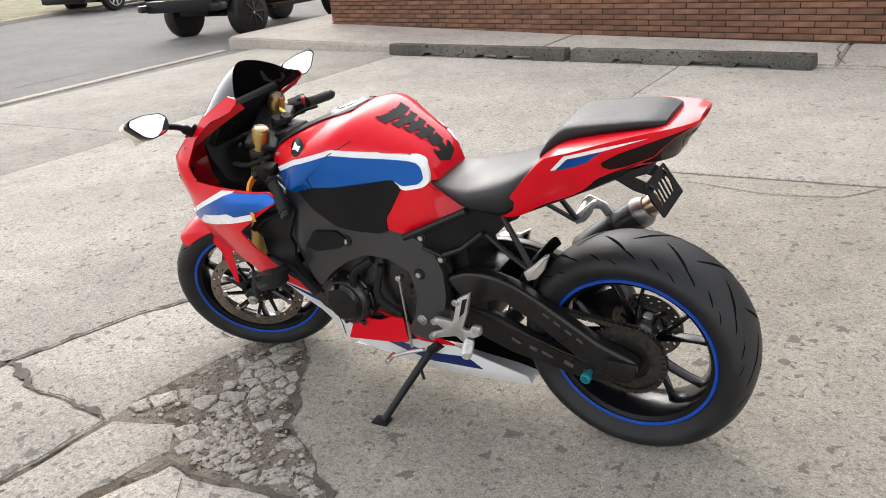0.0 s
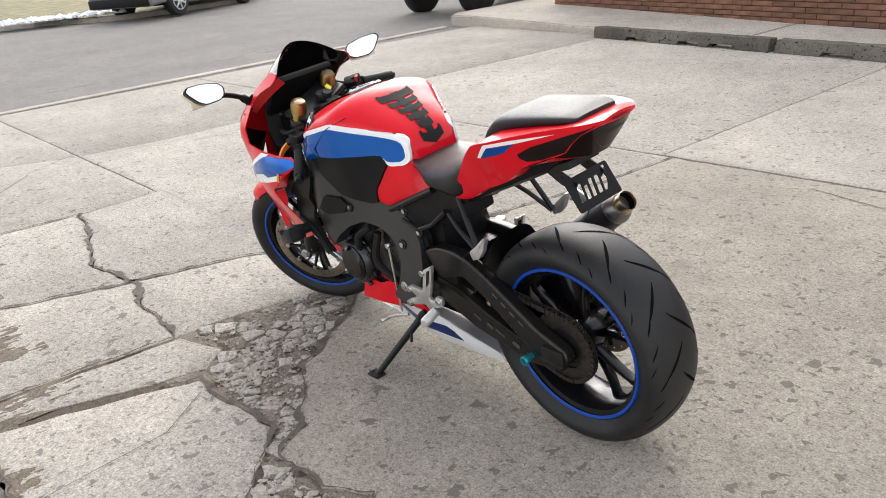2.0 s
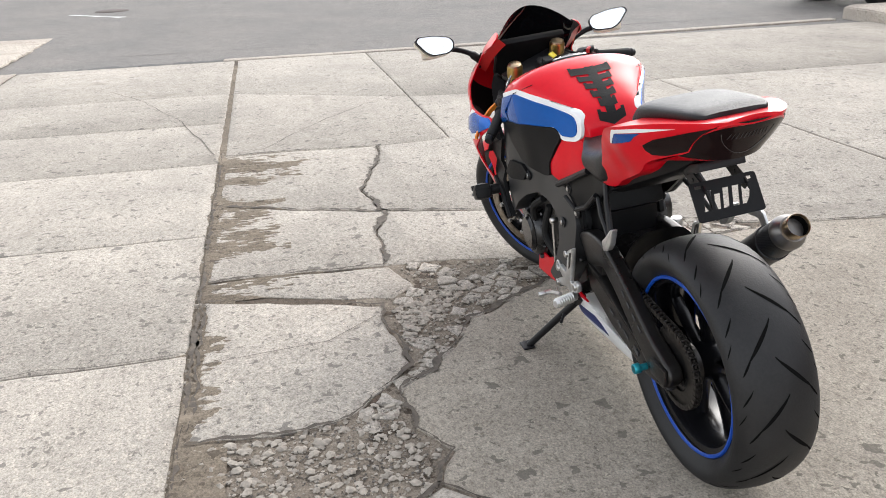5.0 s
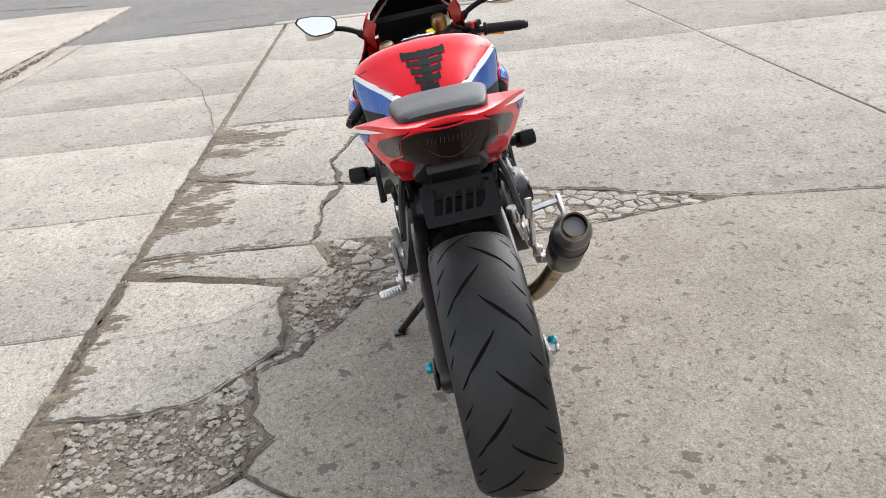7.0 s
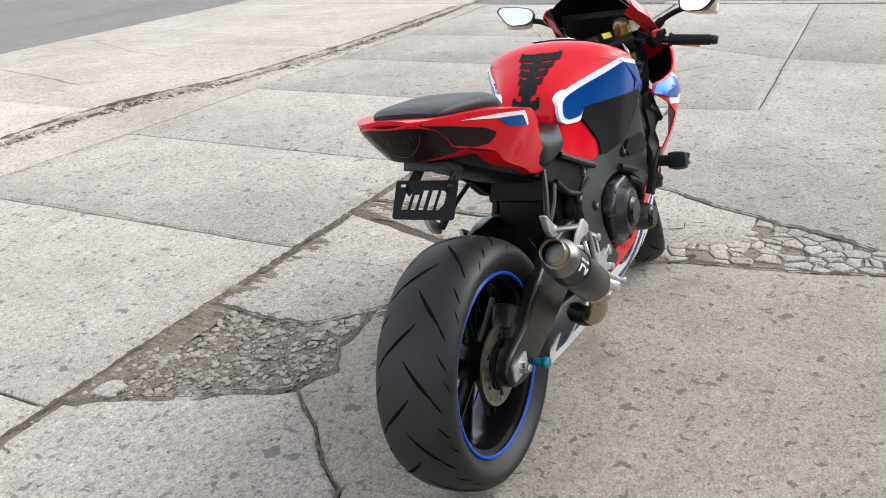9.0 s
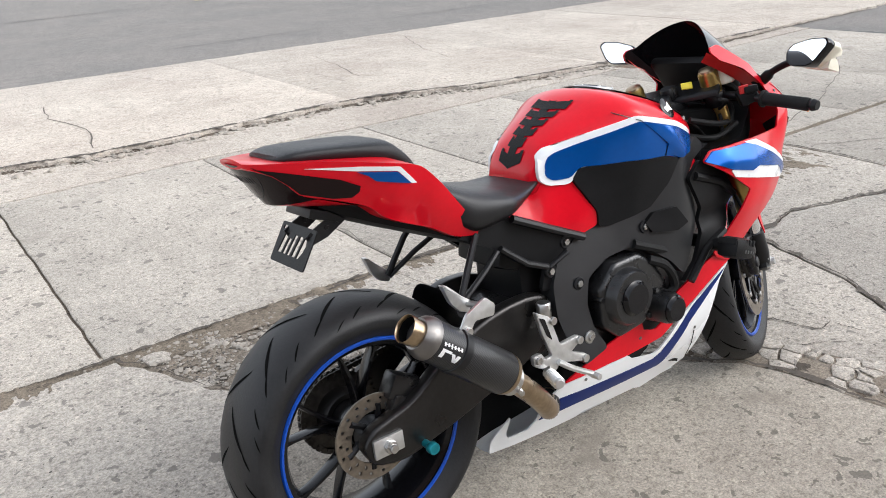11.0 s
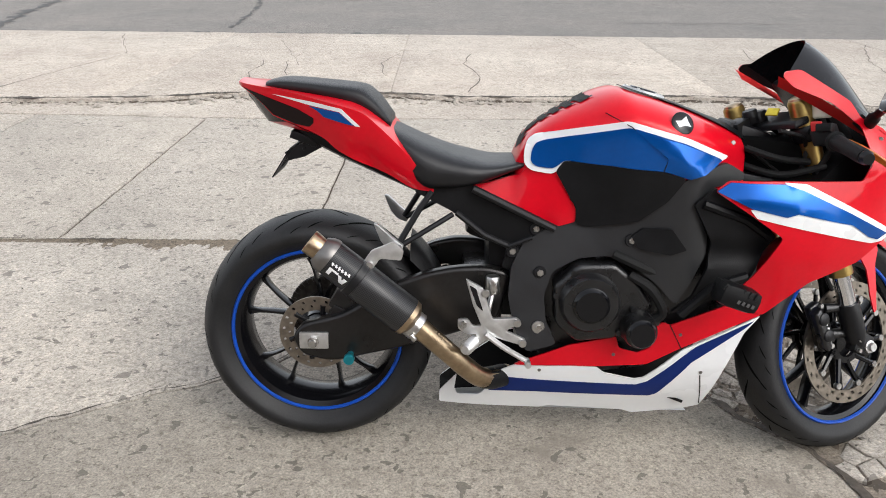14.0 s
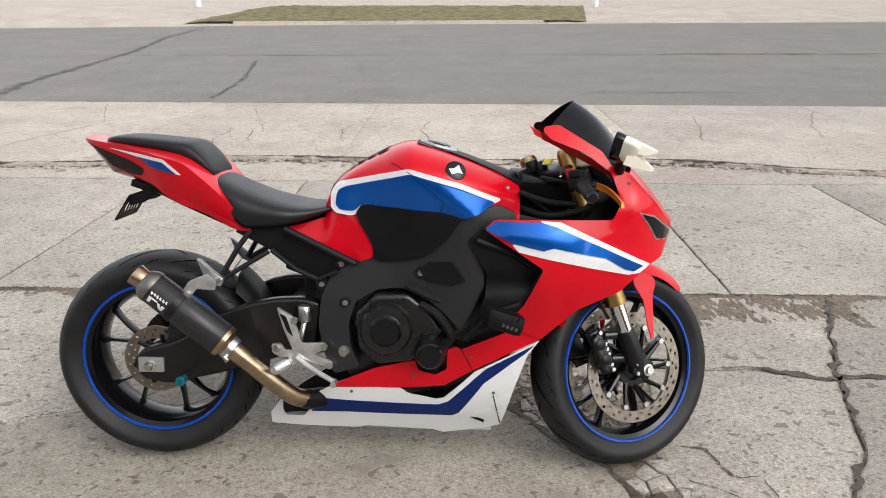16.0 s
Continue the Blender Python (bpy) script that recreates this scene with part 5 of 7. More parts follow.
# filler cap, top cover and grip pad
CAP = pose(0.822, 0, tank_z(0.822, 0) + 0.002, 0, 15, 0)
bm = bmesh.new()
cyl(bm, (0, 0, -0.012), (0, 0, 0.006), 0.058, 40)
cap = part("filler_cap", bm, ALU, bike, "silver round fuel filler cap")
cap.matrix_local = CAP
bm = bmesh.new()
cyl(bm, (0, 0, 0.005), (0, 0, 0.010), 0.036, 32)
part("cap_lock", bm, GLOSS, cap)
for k in range(6):
    a = k * math.pi / 3
    bm = bmesh.new()
    cyl(bm, (0.046 * math.cos(a), 0.046 * math.sin(a), 0.004), (0.046 * math.cos(a), 0.046 * math.sin(a), 0.0085), 0.004, 8)
    part("cap_bolt", bm, STEEL, cap)
bm = bmesh.new()
rows = []
for i in range(13):
    x = 0.765 + 0.29 * i / 12
    w = 0.062 + 0.03 * i / 12
    rows.append([(x, y * w, tank_z(x, min(y * w, tank_w(x) * 0.95)) + 0.005) for y in [k / 6 - 1 for k in range(13)]])
loft(bm, rows, False, False)
bmesh.ops.solidify(bm, geom=bm.faces[:], thickness=0.008)
part("tank_top_cover", bm, PLASTIC, bike, "black plastic cover ahead of the filler")
bm = bmesh.new()


def pad(bm, x0, x1, y0, y1, lift=0.0022, n=6):
    """One lobe of the grip pad, laid on the tank's crown."""
    rows = []
    for i in range(n + 1):
        x = x0 + (x1 - x0) * i / n
        rows.append([(x + 0.2 * abs(y), y, tank_z(x + 0.2 * abs(y), y) + lift) for y in [y0 + (y1 - y0) * k / 6 for k in range(7)]])
    loft(bm, rows, False, False)


pad(bm, 0.518, 0.675, -0.014, 0.014, 0.0028, 14)
for x0, x1, w in ((0.508, 0.521, 0.040), (0.532, 0.550, 0.026), (0.558, 0.577, 0.036), (0.586, 0.605, 0.043), (0.614, 0.634, 0.051), (0.643, 0.670, 0.063)):
    pad(bm, x0, x1, -w, w, 0.0032)
    pad(bm, x1 - 0.004, x1 + 0.004, -w, -w + 0.010, 0.0032)
    pad(bm, x1 - 0.004, x1 + 0.004, w - 0.010, w, 0.0032)
bmesh.ops.solidify(bm, geom=bm.faces[:], thickness=0.002)
part("tank_pad", bm, GRIPS, bike, "black rubber grip pad shaped like a spine")

# seats
seat_top = knots((0.165, 0.868), (0.20, 0.856), (0.286, 0.818), (0.366, 0.79), (0.463, 0.772), (0.535, 0.776))
seat_low = knots((0.165, 0.84), (0.21, 0.79), (0.30, 0.715), (0.385, 0.722), (0.535, 0.762))
seat_w = knots((0.165, 0.07), (0.21, 0.12), (0.29, 0.15), (0.385, 0.148), (0.46, 0.118), (0.535, 0.082))


def cushion(top, low, wid, x0, x1, n=26, p=3.0, sag=0.0):
    bm = bmesh.new()
    rows = []
    for i in range(n + 1):
        x = x0 + (x1 - x0) * i / n
        t, lo, w = top(x), low(x), wid(x)
        mid = lo + (t - lo) * 0.45
        r = []
        for k in range(17):
            a = math.pi * k / 16
            c = math.cos(a)
            y = w * math.copysign(abs(c) ** (2 / p), c)
            r.append((x, y, mid + (t - mid) * abs(math.sin(a)) ** (2 / p) - sag * (1 - (y / w) ** 2)))
        r += [(x, -w * 0.98, lo + (mid - lo) * 0.4), (x, -w * 0.9, lo), (x, 0, lo + 0.005), (x, w * 0.9, lo), (x, w * 0.98, lo + (mid - lo) * 0.4)]
        rows.append(r)
    loft(bm, rows)
    return bm


part("rider_seat", cushion(seat_top, seat_low, seat_w, 0.168, 0.532), LEATHER, bike, "black vinyl rider seat", angle=60)
pil_top = knots((-0.105, 0.960), (-0.07, 0.966), (0.05, 0.958), (0.125, 0.950), (0.16, 0.925), (0.2, 0.872))
pil_low = knots((-0.105, 0.944), (0.0, 0.932), (0.1, 0.908), (0.16, 0.878), (0.2, 0.850))
pil_w = knots((-0.105, 0.070), (-0.085, 0.085), (-0.05, 0.092), (0.03, 0.100), (0.11, 0.108), (0.165, 0.102), (0.205, 0.085))
part("pillion_seat", cushion(pil_top, pil_low, pil_w, -0.104, 0.198, 28, 3.6), PILLION, bike, "small black pillion pad", angle=60)

# tail: a closed shell with a slanted rear face that carries the light
tail_w = knots((-0.172, 0.056), (-0.155, 0.078), (-0.12, 0.104), (-0.06, 0.132), (0.02, 0.164), (0.10, 0.188), (0.16, 0.180), (0.24, 0.152), (0.31, 0.130))
tail_top = knots((-0.172, 0.958), (-0.056, 0.945), (0.07, 0.920), (0.135, 0.902), (0.181, 0.864), (0.31, 0.718))
tail_crown = knots((-0.172, 0.964), (-0.12, 0.953), (-0.08, 0.946), (0.0, 0.936), (0.10, 0.922), (0.17, 0.884), (0.31, 0.735))
tail_edge = knots((-0.172, 0.951), (-0.131, 0.928), (-0.103, 0.903), (-0.084, 0.882), (-0.026, 0.861), (0.04, 0.834), (0.075, 0.803), (0.194, 0.746), (0.26, 0.710), (0.31, 0.704))


def tail_f(x, z):
    d = min(0.12, max(0.0, tail_top(x) - z))
    return tail_w(x) - 0.30 * d - 1.6 * d * d


bm = bmesh.new()
rows = []
for i in range(45):
    x = -0.172 + 0.476 * i / 44
    top, low, w = tail_top(x), tail_edge(x), tail_w(x)
    r = [(x, y * w, top + (tail_crown(x) - top) * (1 - y * y)) for y in [1 - k / 6 for k in range(13)]]
    side = [top + (low - top) * k / 8 for k in range(1, 9)]
    r += [(x, -tail_f(x, z), z) for z in side]
    r += [(x, y * tail_f(x, low), low - 0.006 * (1 - y * y)) for y in [-0.75, -0.4, 0, 0.4, 0.75]]
    r += [(x, tail_f(x, z), z) for z in reversed(side)]
    rows.append(r)
loft(bm, rows)
part("tail_cover", bm, RED, bike, "glossy red tail cover", angle=42)
side_panels("tail_stripe", [(-0.08, 0.935), (0.02, 0.922), (0.092, 0.909), (0.134, 0.866), (0.121, 0.868), (0.087, 0.901), (0.012, 0.914)], tail_f, WHITE, 0.0012, 0.003, "white stripe", r=0.003)
side_panels("tail_flash", [(0.012, 0.912), (0.086, 0.900), (0.120, 0.868), (0.048, 0.887), (0.034, 0.900)], tail_f, BLUE, 0.0024, 0.003, "blue flash", r=0.003)
side_panels("tail_vent", [(-0.160, 0.947), (-0.109, 0.932), (-0.016, 0.902), (0.021, 0.882), (0.020, 0.870), (0.008, 0.860), (-0.026, 0.864), (-0.084, 0.884), (-0.103, 0.905), (-0.131, 0.930)], tail_f, LAMP, 0.0016, 0.006, "dark smoked side lens", step=0.011, r=0.002)
rim_x, rim_z = knots((0, -0.158), (0.3, -0.131), (0.55, -0.103), (0.75, -0.084), (1, -0.050)), knots((0, 0.950), (0.3, 0.930), (0.55, 0.905), (0.75, 0.884), (1, 0.868))


def lens_point(t, y, out=0.0):
    """The tail light's face: t runs down it, y from -1 to 1 across it."""
    x, z = rim_x(t), rim_z(t)
    b = 1 - abs(y) ** 2.2
    c = Vector((-0.176 + 0.060 * t - out, y * tail_f(x, z) * 0.99, 0.954 - 0.094 * t))
    return Vector((x - 0.002, y * tail_f(x, z) * 0.99, z)).lerp(c, b)


bm = bmesh.new()
rows = [[lens_point(i / 11, k / 10 - 1) for k in range(21)] for i in range(12)]
loft(bm, rows, False, False)
bmesh.ops.solidify(bm, geom=bm.faces[:], thickness=0.003)
lamp = part("tail_light", bm, LAMP, bike, "dark smoked tail light lens")
bm = bmesh.new()
tube(bm, [lens_point(0.30 + 0.55 * (1 - k * k / 100), 0.66 * k / 10, 0.0012) for k in range(-10, 11)], 0.0005, 6)
for k in range(-5, 6):
    tube(bm, [lens_point(0.30, 0.09 * k, 0.0012), lens_point(0.44, 0.09 * k + 0.02, 0.0012)], 0.0005, 6)
part("lens_rib", bm, GREYPRINT, lamp)
bm = bmesh.new()
rows = [[lens_point(1, k / 10 - 1).lerp(Vector((0.035, (k / 10 - 1) * 0.118, 0.834)), i / 6) - Vector((0, 0, 0.006 * (1 - (k / 10 - 1) ** 2) * math.sin(math.pi * i / 6))) for k in range(21)] for i in range(7)]
loft(bm, rows, False, False)
bmesh.ops.solidify(bm, geom=bm.faces[:], thickness=0.003)
part("tail_chin", bm, RED, bike, "red lip under the tail light")
bm = bmesh.new()
rows = []
for x, zt, zb, w in ((-0.03, 0.86, 0.83, 0.06), (0.02, 0.85, 0.80, 0.075), (0.08, 0.84, 0.772, 0.09), (0.18, 0.80, 0.728, 0.10), (0.28, 0.75, 0.683, 0.10), (0.36, 0.72, 0.65, 0.09)):
    rows.append([(x, -w, zt), (x, -w * 0.9, zb + 0.01), (x, -w * 0.6, zb), (x, w * 0.6, zb), (x, w * 0.9, zb + 0.01), (x, w, zt)])
loft(bm, rows)
part("undertail", bm, PLASTIC, bike, "matt black undertail tray")

# plate holder with cut-out shapes
bm = bmesh.new()


def ring_edges(bm, pts):
    vs = [bm.verts.new((0, y, z)) for y, z in pts]
    return [bm.edges.new((vs[i], vs[(i + 1) % len(vs)])) for i in range(len(vs))]


edges = ring_edges(bm, corners([(-0.078, 0.0), (0.078, 0.0), (0.078, 0.088), (-0.078, 0.088)], 0.008))
sl = 0.22
for y0, y1, z0, z1 in ((0.036, 0.054, 0.022, 0.066), (0.016, 0.030, 0.022, 0.056), (-0.004, 0.010, 0.022, 0.066), (-0.028, -0.012, 0.022, 0.066)):
    edges += ring_edges(bm, [(y0 - sl * (z - 0.044), z) for z in (z0, z1)] + [(y1 - sl * (z - 0.044), z) for z in (z1, z0)])
edges += ring_edges(bm, [(-0.034 - sl * (z - 0.044) - d, z) for z, d in ((0.022, 0), (0.066, 0), (0.064, 0.012), (0.05, 0.020), (0.036, 0.018), (0.022, 0.010))])
for y in (-0.066, 0.052):
    edges += ring_edges(bm, [(y, 0.073), (y, 0.080), (y + 0.015, 0.080), (y + 0.015, 0.073)])
bmesh.ops.triangle_fill(bm, edges=edges, use_beauty=True)
bmesh.ops.solidify(bm, geom=bm.faces[:], thickness=0.003)
o = part("plate_bracket", bm, PLASTIC, bike, "black plate bracket with slanted cut-outs", smooth=False)
o.matrix_local = pose(-0.098, 0.002, 0.724, 0, 33, 0)
bm = bmesh.new()
for s in (-1, 1):
    plate(bm, [(-0.07, 0.785), (-0.045, 0.80), (0.04, 0.835), (0.06, 0.82), (-0.02, 0.775), (-0.06, 0.765)], s * 0.05 - 0.002, s * 0.05 + 0.002, 0)
    for k in range(3):
        cyl(bm, (-0.02 + 0.022 * k, s * 0.05 - 0.004, 0.795 + 0.01 * k), (-0.02 + 0.022 * k, s * 0.05 + 0.004, 0.795 + 0.01 * k), 0.005, 10)
box(bm, (-0.02, 0, 0.82), (0.07, 0.11, 0.02), (0, 20, 0))
part("plate_arm", bm, SATIN, bike)

# frame, engine and the black covers round it
frame_w = knots((0.25, 0.10), (0.40, 0.12), (0.49, 0.143), (0.57, 0.158), (0.66, 0.172), (0.75, 0.19), (0.9, 0.212), (1.04, 0.175))


def frame_f(x, z):
    return frame_w(x) + 0.2 * (0.5 - z) * min(1, max(0, (0.9 - x) / 0.2)) - 0.375 * max(0, z - 0.66) * max(0, x - 0.8)


side_panels("frame_spar", [(1.036, 0.768), (0.990, 0.794), (0.960, 0.786), (0.890, 0.755), (0.820, 0.714), (0.701, 0.651), (0.655, 0.640), (0.592, 0.625), (0.526, 0.583), (0.498, 0.523), (0.491, 0.447), (0.508, 0.370), (0.538, 0.315), (0.611, 0.340), (0.584, 0.394), (0.578, 0.456), (0.598, 0.518), (0.660, 0.552), (0.729, 0.563), (0.789, 0.540), (0.841, 0.504), (0.889, 0.452), (0.918, 0.501), (0.953, 0.577), (0.953, 0.622), (0.914, 0.695), (0.955, 0.738), (1.036, 0.752)],
            frame_f, FRAME, 0, 0.05, "satin black twin-spar frame", r=0.012)
side_panels("frame_cover", [(0.777, 0.616), (0.802, 0.638), (0.865, 0.641), (0.902, 0.592), (0.866, 0.578), (0.793, 0.588)], frame_f, PLASTIC, 0.010, 0.016, "black faceted frame cover", r=0.004)
side_panels("radiator_cover", [(0.910, 0.702), (0.955, 0.742), (1.02, 0.715), (1.075, 0.672), (1.108, 0.626), (1.062, 0.530), (1.041, 0.503), (0.997, 0.480), (0.925, 0.449), (0.876, 0.435), (0.925, 0.477), (0.955, 0.550), (0.960, 0.610)],
            lambda x, z: 0.222 - 0.10 * max(0, x - 1.0) - 0.4 * max(0, 0.035 - abs(z - 0.585)), PLASTIC, 0, 0.012, "black plastic radiator cover")
for s in (-1, 1):
    for pts in ([(0.93, 0.705), (1.034, 0.668), (1.10, 0.622)], [(1.05, 0.53), (1.0, 0.515), (0.968, 0.50), (0.90, 0.43)]):
        bm = bmesh.new()
        tube(bm, [(x, s * (0.224 - 0.10 * max(0, x - 1.0)), z) for x, z in pts], 0.011, 8)
        part("cover_rim", bm, PLASTIC, bike)
bm = bmesh.new()
rows = []
for x, z0, z1, w in ((0.52, 0.30, 0.55, 0.11), (0.60, 0.24, 0.60, 0.125), (0.72, 0.22, 0.66, 0.135), (0.85, 0.24, 0.70, 0.14), (0.96, 0.30, 0.74, 0.145), (1.04, 0.36, 0.76, 0.13), (1.12, 0.44, 0.74, 0.10)):
    rows.append([(x, -w, z0 + 0.03), (x, -w * 0.7, z0), (x, w * 0.7, z0), (x, w, z0 + 0.03), (x, w, z1 - 0.03), (x, w * 0.7, z1), (x, -w * 0.7, z1), (x, -w, z1 - 0.03)])
loft(bm, rows)
part("engine_block", bm, ENGINE, bike, "black engine block")


def cover(name, c, s, y0, y1, r, bolts, label="", inner=0.62):
    bm = bmesh.new()
    turned(bm, (c[0], s * y0, c[1]), (c[0], s * y1, c[1]), [(0, r * 1.06), (0.35, r * 1.06), (0.42, r), (0.85, r * 0.95), (1, r * 0.86)], 40)
    o = part(name, bm, ENGINE, bike, label)
    bm = bmesh.new()
    turned(bm, (c[0], s * (y1 - 0.004), c[1]), (c[0], s * (y1 + 0.012), c[1]), [(0, r * inner * 1.1), (0.4, r * inner * 1.1), (0.6, r * inner), (1, r * inner * 0.9)], 36)
    part("cover_cap", bm, GLOSS, o)
    for k in range(bolts):
        a = k * 2 * math.pi / bolts + 0.3
        bm = bmesh.new()
        p = Vector((c[0] + 1.07 * r * math.cos(a), s * (y0 + 0.012), c[1] + 1.07 * r * math.sin(a)))
        cyl(bm, p, p + Vector((0, s * (y1 - y0) * 0.45, 0)), 0.008, 10)
        part("cover_bolt", bm, ENGINE, o)
    return o


bm = bmesh.new()
plate(bm, corners([(0.60, 0.49), (0.655, 0.545), (0.745, 0.548), (0.80, 0.505), (0.845, 0.44), (0.80, 0.40), (0.755, 0.355), (0.66, 0.345), (0.607, 0.39)], 0.012), -0.195, -0.12, 0.014, 3)
part("engine_side_cover", bm, ENGINE, bike, "faceted black engine side cover")
cover("clutch_cover", (0.686, 0.452), -1, 0.15, 0.224, 0.076, 7, "round black clutch cover", 0.54)
cover("water_pump_cover", (0.807, 0.388), -1, 0.15, 0.244, 0.044, 4, "small black round engine cover", 0.75)
cover("generator_cover", (0.845, 0.385), 1, 0.13, 0.178, 0.082, 8, "black generator cover", 0.7)
cover("sprocket_cover", (0.56, 0.43), 1, 0.11, 0.15, 0.06, 4, "black sprocket cover", 0.5)
cover("pulse_cover", (0.90, 0.445), 1, 0.12, 0.165, 0.04, 4, "", 0.6)
for pts in ([(0.78, -0.19, 0.52), (0.83, -0.205, 0.49), (0.865, -0.20, 0.43), (0.84, -0.19, 0.40)], [(0.74, -0.18, 0.57), (0.80, -0.195, 0.545), (0.87, -0.19, 0.515)],
            [(0.72, 0.16, 0.54), (0.78, 0.175, 0.50), (0.80, 0.17, 0.45)], [(0.66, 0.15, 0.36), (0.72, 0.165, 0.42), (0.70, 0.15, 0.52)]):
    bm = bmesh.new()
    tube(bm, spline(pts, 5), 0.012, 8)
    part("coolant_hose", bm, GRIPS, bike, "black rubber hose")
for s in (-1, 1):
    for x, z in ((0.566, 0.378), (0.568, 0.512), (0.556, 0.618), (0.78, 0.605), (0.50, 0.56)):
        bm = bmesh.new()
        y = s * (frame_f(x, z) - 0.004)
        cyl(bm, (x, y, z), (x, y + s * 0.007, z), 0.017, 20)
        o = part("frame_bolt", bm, STEEL if (x, z) in ((0.566, 0.378),) else SATIN, bike)
        bm = bmesh.new()
        cyl(bm, (x, y + s * 0.007, z), (x, y + s * 0.011, z), 0.009, 6)
        part("bolt_head", bm, STEEL, o)

# subframe and side plates under the seat
side_panels("subframe_plate", [(0.255, 0.705), (0.30, 0.718), (0.385, 0.726), (0.50, 0.672), (0.60, 0.626), (0.585, 0.59), (0.545, 0.545), (0.50, 0.51), (0.475, 0.515), (0.49, 0.57), (0.42, 0.60), (0.35, 0.655)], lambda x, z: 0.118 + 0.09 * max(0, x - 0.4), PLASTIC, 0, 0.012, "black side plate")
for s in (-1, 1):
    bm = bmesh.new()
    tube(bm, [(0.40, s * 0.13, 0.715), (0.50, s * 0.138, 0.668), (0.60, s * 0.150, 0.622)], 0.010, 8)
    tube(bm, [(0.36, s * 0.128, 0.655), (0.43, s * 0.132, 0.60), (0.49, s * 0.138, 0.575)], 0.008, 8)
    tube(bm, [(0.49, s * 0.142, 0.575), (0.545, s * 0.15, 0.60)], 0.006, 8)
    part("subframe_rail", bm, SATIN, bike)
bm = bmesh.new()
box(bm, (0.47, 0, 0.62), (0.15, 0.17, 0.12), (0, 20, 0), 0.02)
box(bm, (0.50, 0, 0.48), (0.12, 0.18, 0.22), (0, 0, 0), 0.02)
part("shock_absorber", bm, PLASTIC, bike)


def peg_hanger(s):
    bm = bmesh.new()
    tube(bm, [(0.300, s * 0.122, 0.705), (0.27, s * 0.135, 0.665), (0.218, s * 0.15, 0.577)], 0.008, 8)
    tube(bm, [(0.352, s * 0.125, 0.65), (0.30, s * 0.14, 0.62), (0.222, s * 0.15, 0.573)], 0.007, 8)
    o = part("peg_hanger", bm, SATIN, bike, "black pillion peg hanger")
    bm = bmesh.new()
    plate(bm, corners([(0.160, 0.636), (0.172, 0.634), (0.210, 0.598), (0.234, 0.580), (0.224, 0.556), (0.198, 0.566), (0.178, 0.590)], 0.006), s * 0.155, s * 0.172, 0.004)
    part("pillion_peg", bm, ALU, o, "folded silver pillion peg")


both(peg_hanger)

# swing arm, chain and hugger
bm = bmesh.new()
plate(bm, corners([(0.50, 0.50), (0.44, 0.515), (0.36, 0.512), (0.28, 0.495), (0.184, 0.455), (0.08, 0.385), (-0.03, 0.356), (-0.058, 0.32), (-0.035, 0.27), (0.043, 0.252), (0.20, 0.288), (0.34, 0.328), (0.47, 0.37)], 0.03, 4), -0.125, -0.085, 0.012, 3)
plate(bm, corners([(0.50, 0.50), (0.43, 0.528), (0.36, 0.530), (0.30, 0.516), (0.235, 0.484), (0.15, 0.430), (0.06, 0.372), (-0.03, 0.338), (-0.045, 0.31), (-0.02, 0.27), (0.055, 0.275), (0.155, 0.340), (0.245, 0.408), (0.33, 0.456), (0.44, 0.42)], 0.02, 4), 0.095, 0.135, 0.010, 3)
plate(bm, corners([(0.47, 0.42), (0.36, 0.40), (0.25, 0.352), (0.138, 0.318), (0.03, 0.32), (-0.02, 0.26), (0.10, 0.245), (0.315, 0.285), (0.46, 0.34)], 0.015, 3), 0.098, 0.128, 0.008, 2)
box(bm, (0.43, 0, 0.42), (0.10, 0.24, 0.14), (0, 0, 0), 0.02)
part("swing_arm", bm, SWING, bike, "dark grey metal swing arm")
bm = bmesh.new()
for i, (x, w) in enumerate(((0.30, 0.05), (0.25, 0.04), (0.21, 0.06), (0.15, 0.05), (0.10, 0.035))):
    box(bm, (x, 0.1295, 0.335 - 0.28 * (0.3 - x) - 0.005), (w * 0.55, 0.002, 0.008 + 0.004 * (i % 2)), (0, -24, 0), 0)
part("guard_sticker", bm, GREYPRINT, bike, "small grey printed sticker bars")
bm = bmesh.new()
for k in range(4):
    box(bm, (0.20 - 0.03 * k, 0.1365, 0.435 - 0.020 * k), (0.02, 0.002, 0.007), (0, -34, 0), 0)
part("arm_print", bm, GREYPRINT, bike)
for s in (-1, 1):
    bm = bmesh.new()
    y0 = 0.126 if s < 0 else 0.137
    box(bm, (0.0, s * (y0 + 0.003), 0.314), (0.075, 0.01, 0.045), (0, 0, 0), 0.004)
    o = part("chain_adjuster", bm, ALU if s < 0 else SWING, bike, "axle block of the chain adjuster")
    bm = bmesh.new()
    y = s * (0.135 if s < 0 else 0.15)
    cyl(bm, (0.092, s * 0.11, 0.275), (0.092, s * 0.165, 0.275), 0.009, 16)
    cyl(bm, (0.092, s * 0.147, 0.275), (0.092, s * 0.165, 0.275), 0.014, 20)
    part("paddock_bobbin", bm, CYAN, bike, "cyan anodised stand bobbin")
bm = bmesh.new()
r1, r2 = 0.098, 0.042
c2 = Vector((0.505, 0.091, 0.418))
c1 = Vector((0.0, 0.091, 0.314))
ax = (c2 - c1).normalized()
nr = Vector((-ax.z, 0, ax.x))
up0, up1 = c1 + nr * r1, c2 + nr * r2
lo0, lo1 = c1 - nr * r1, c2 - nr * r2
path = [up0.lerp(up1, k / 30) for k in range(30)]
path += [c2 + (nr * math.cos(a) + ax * math.sin(a)) * r2 for a in [math.pi * k / 10 for k in range(10)]]
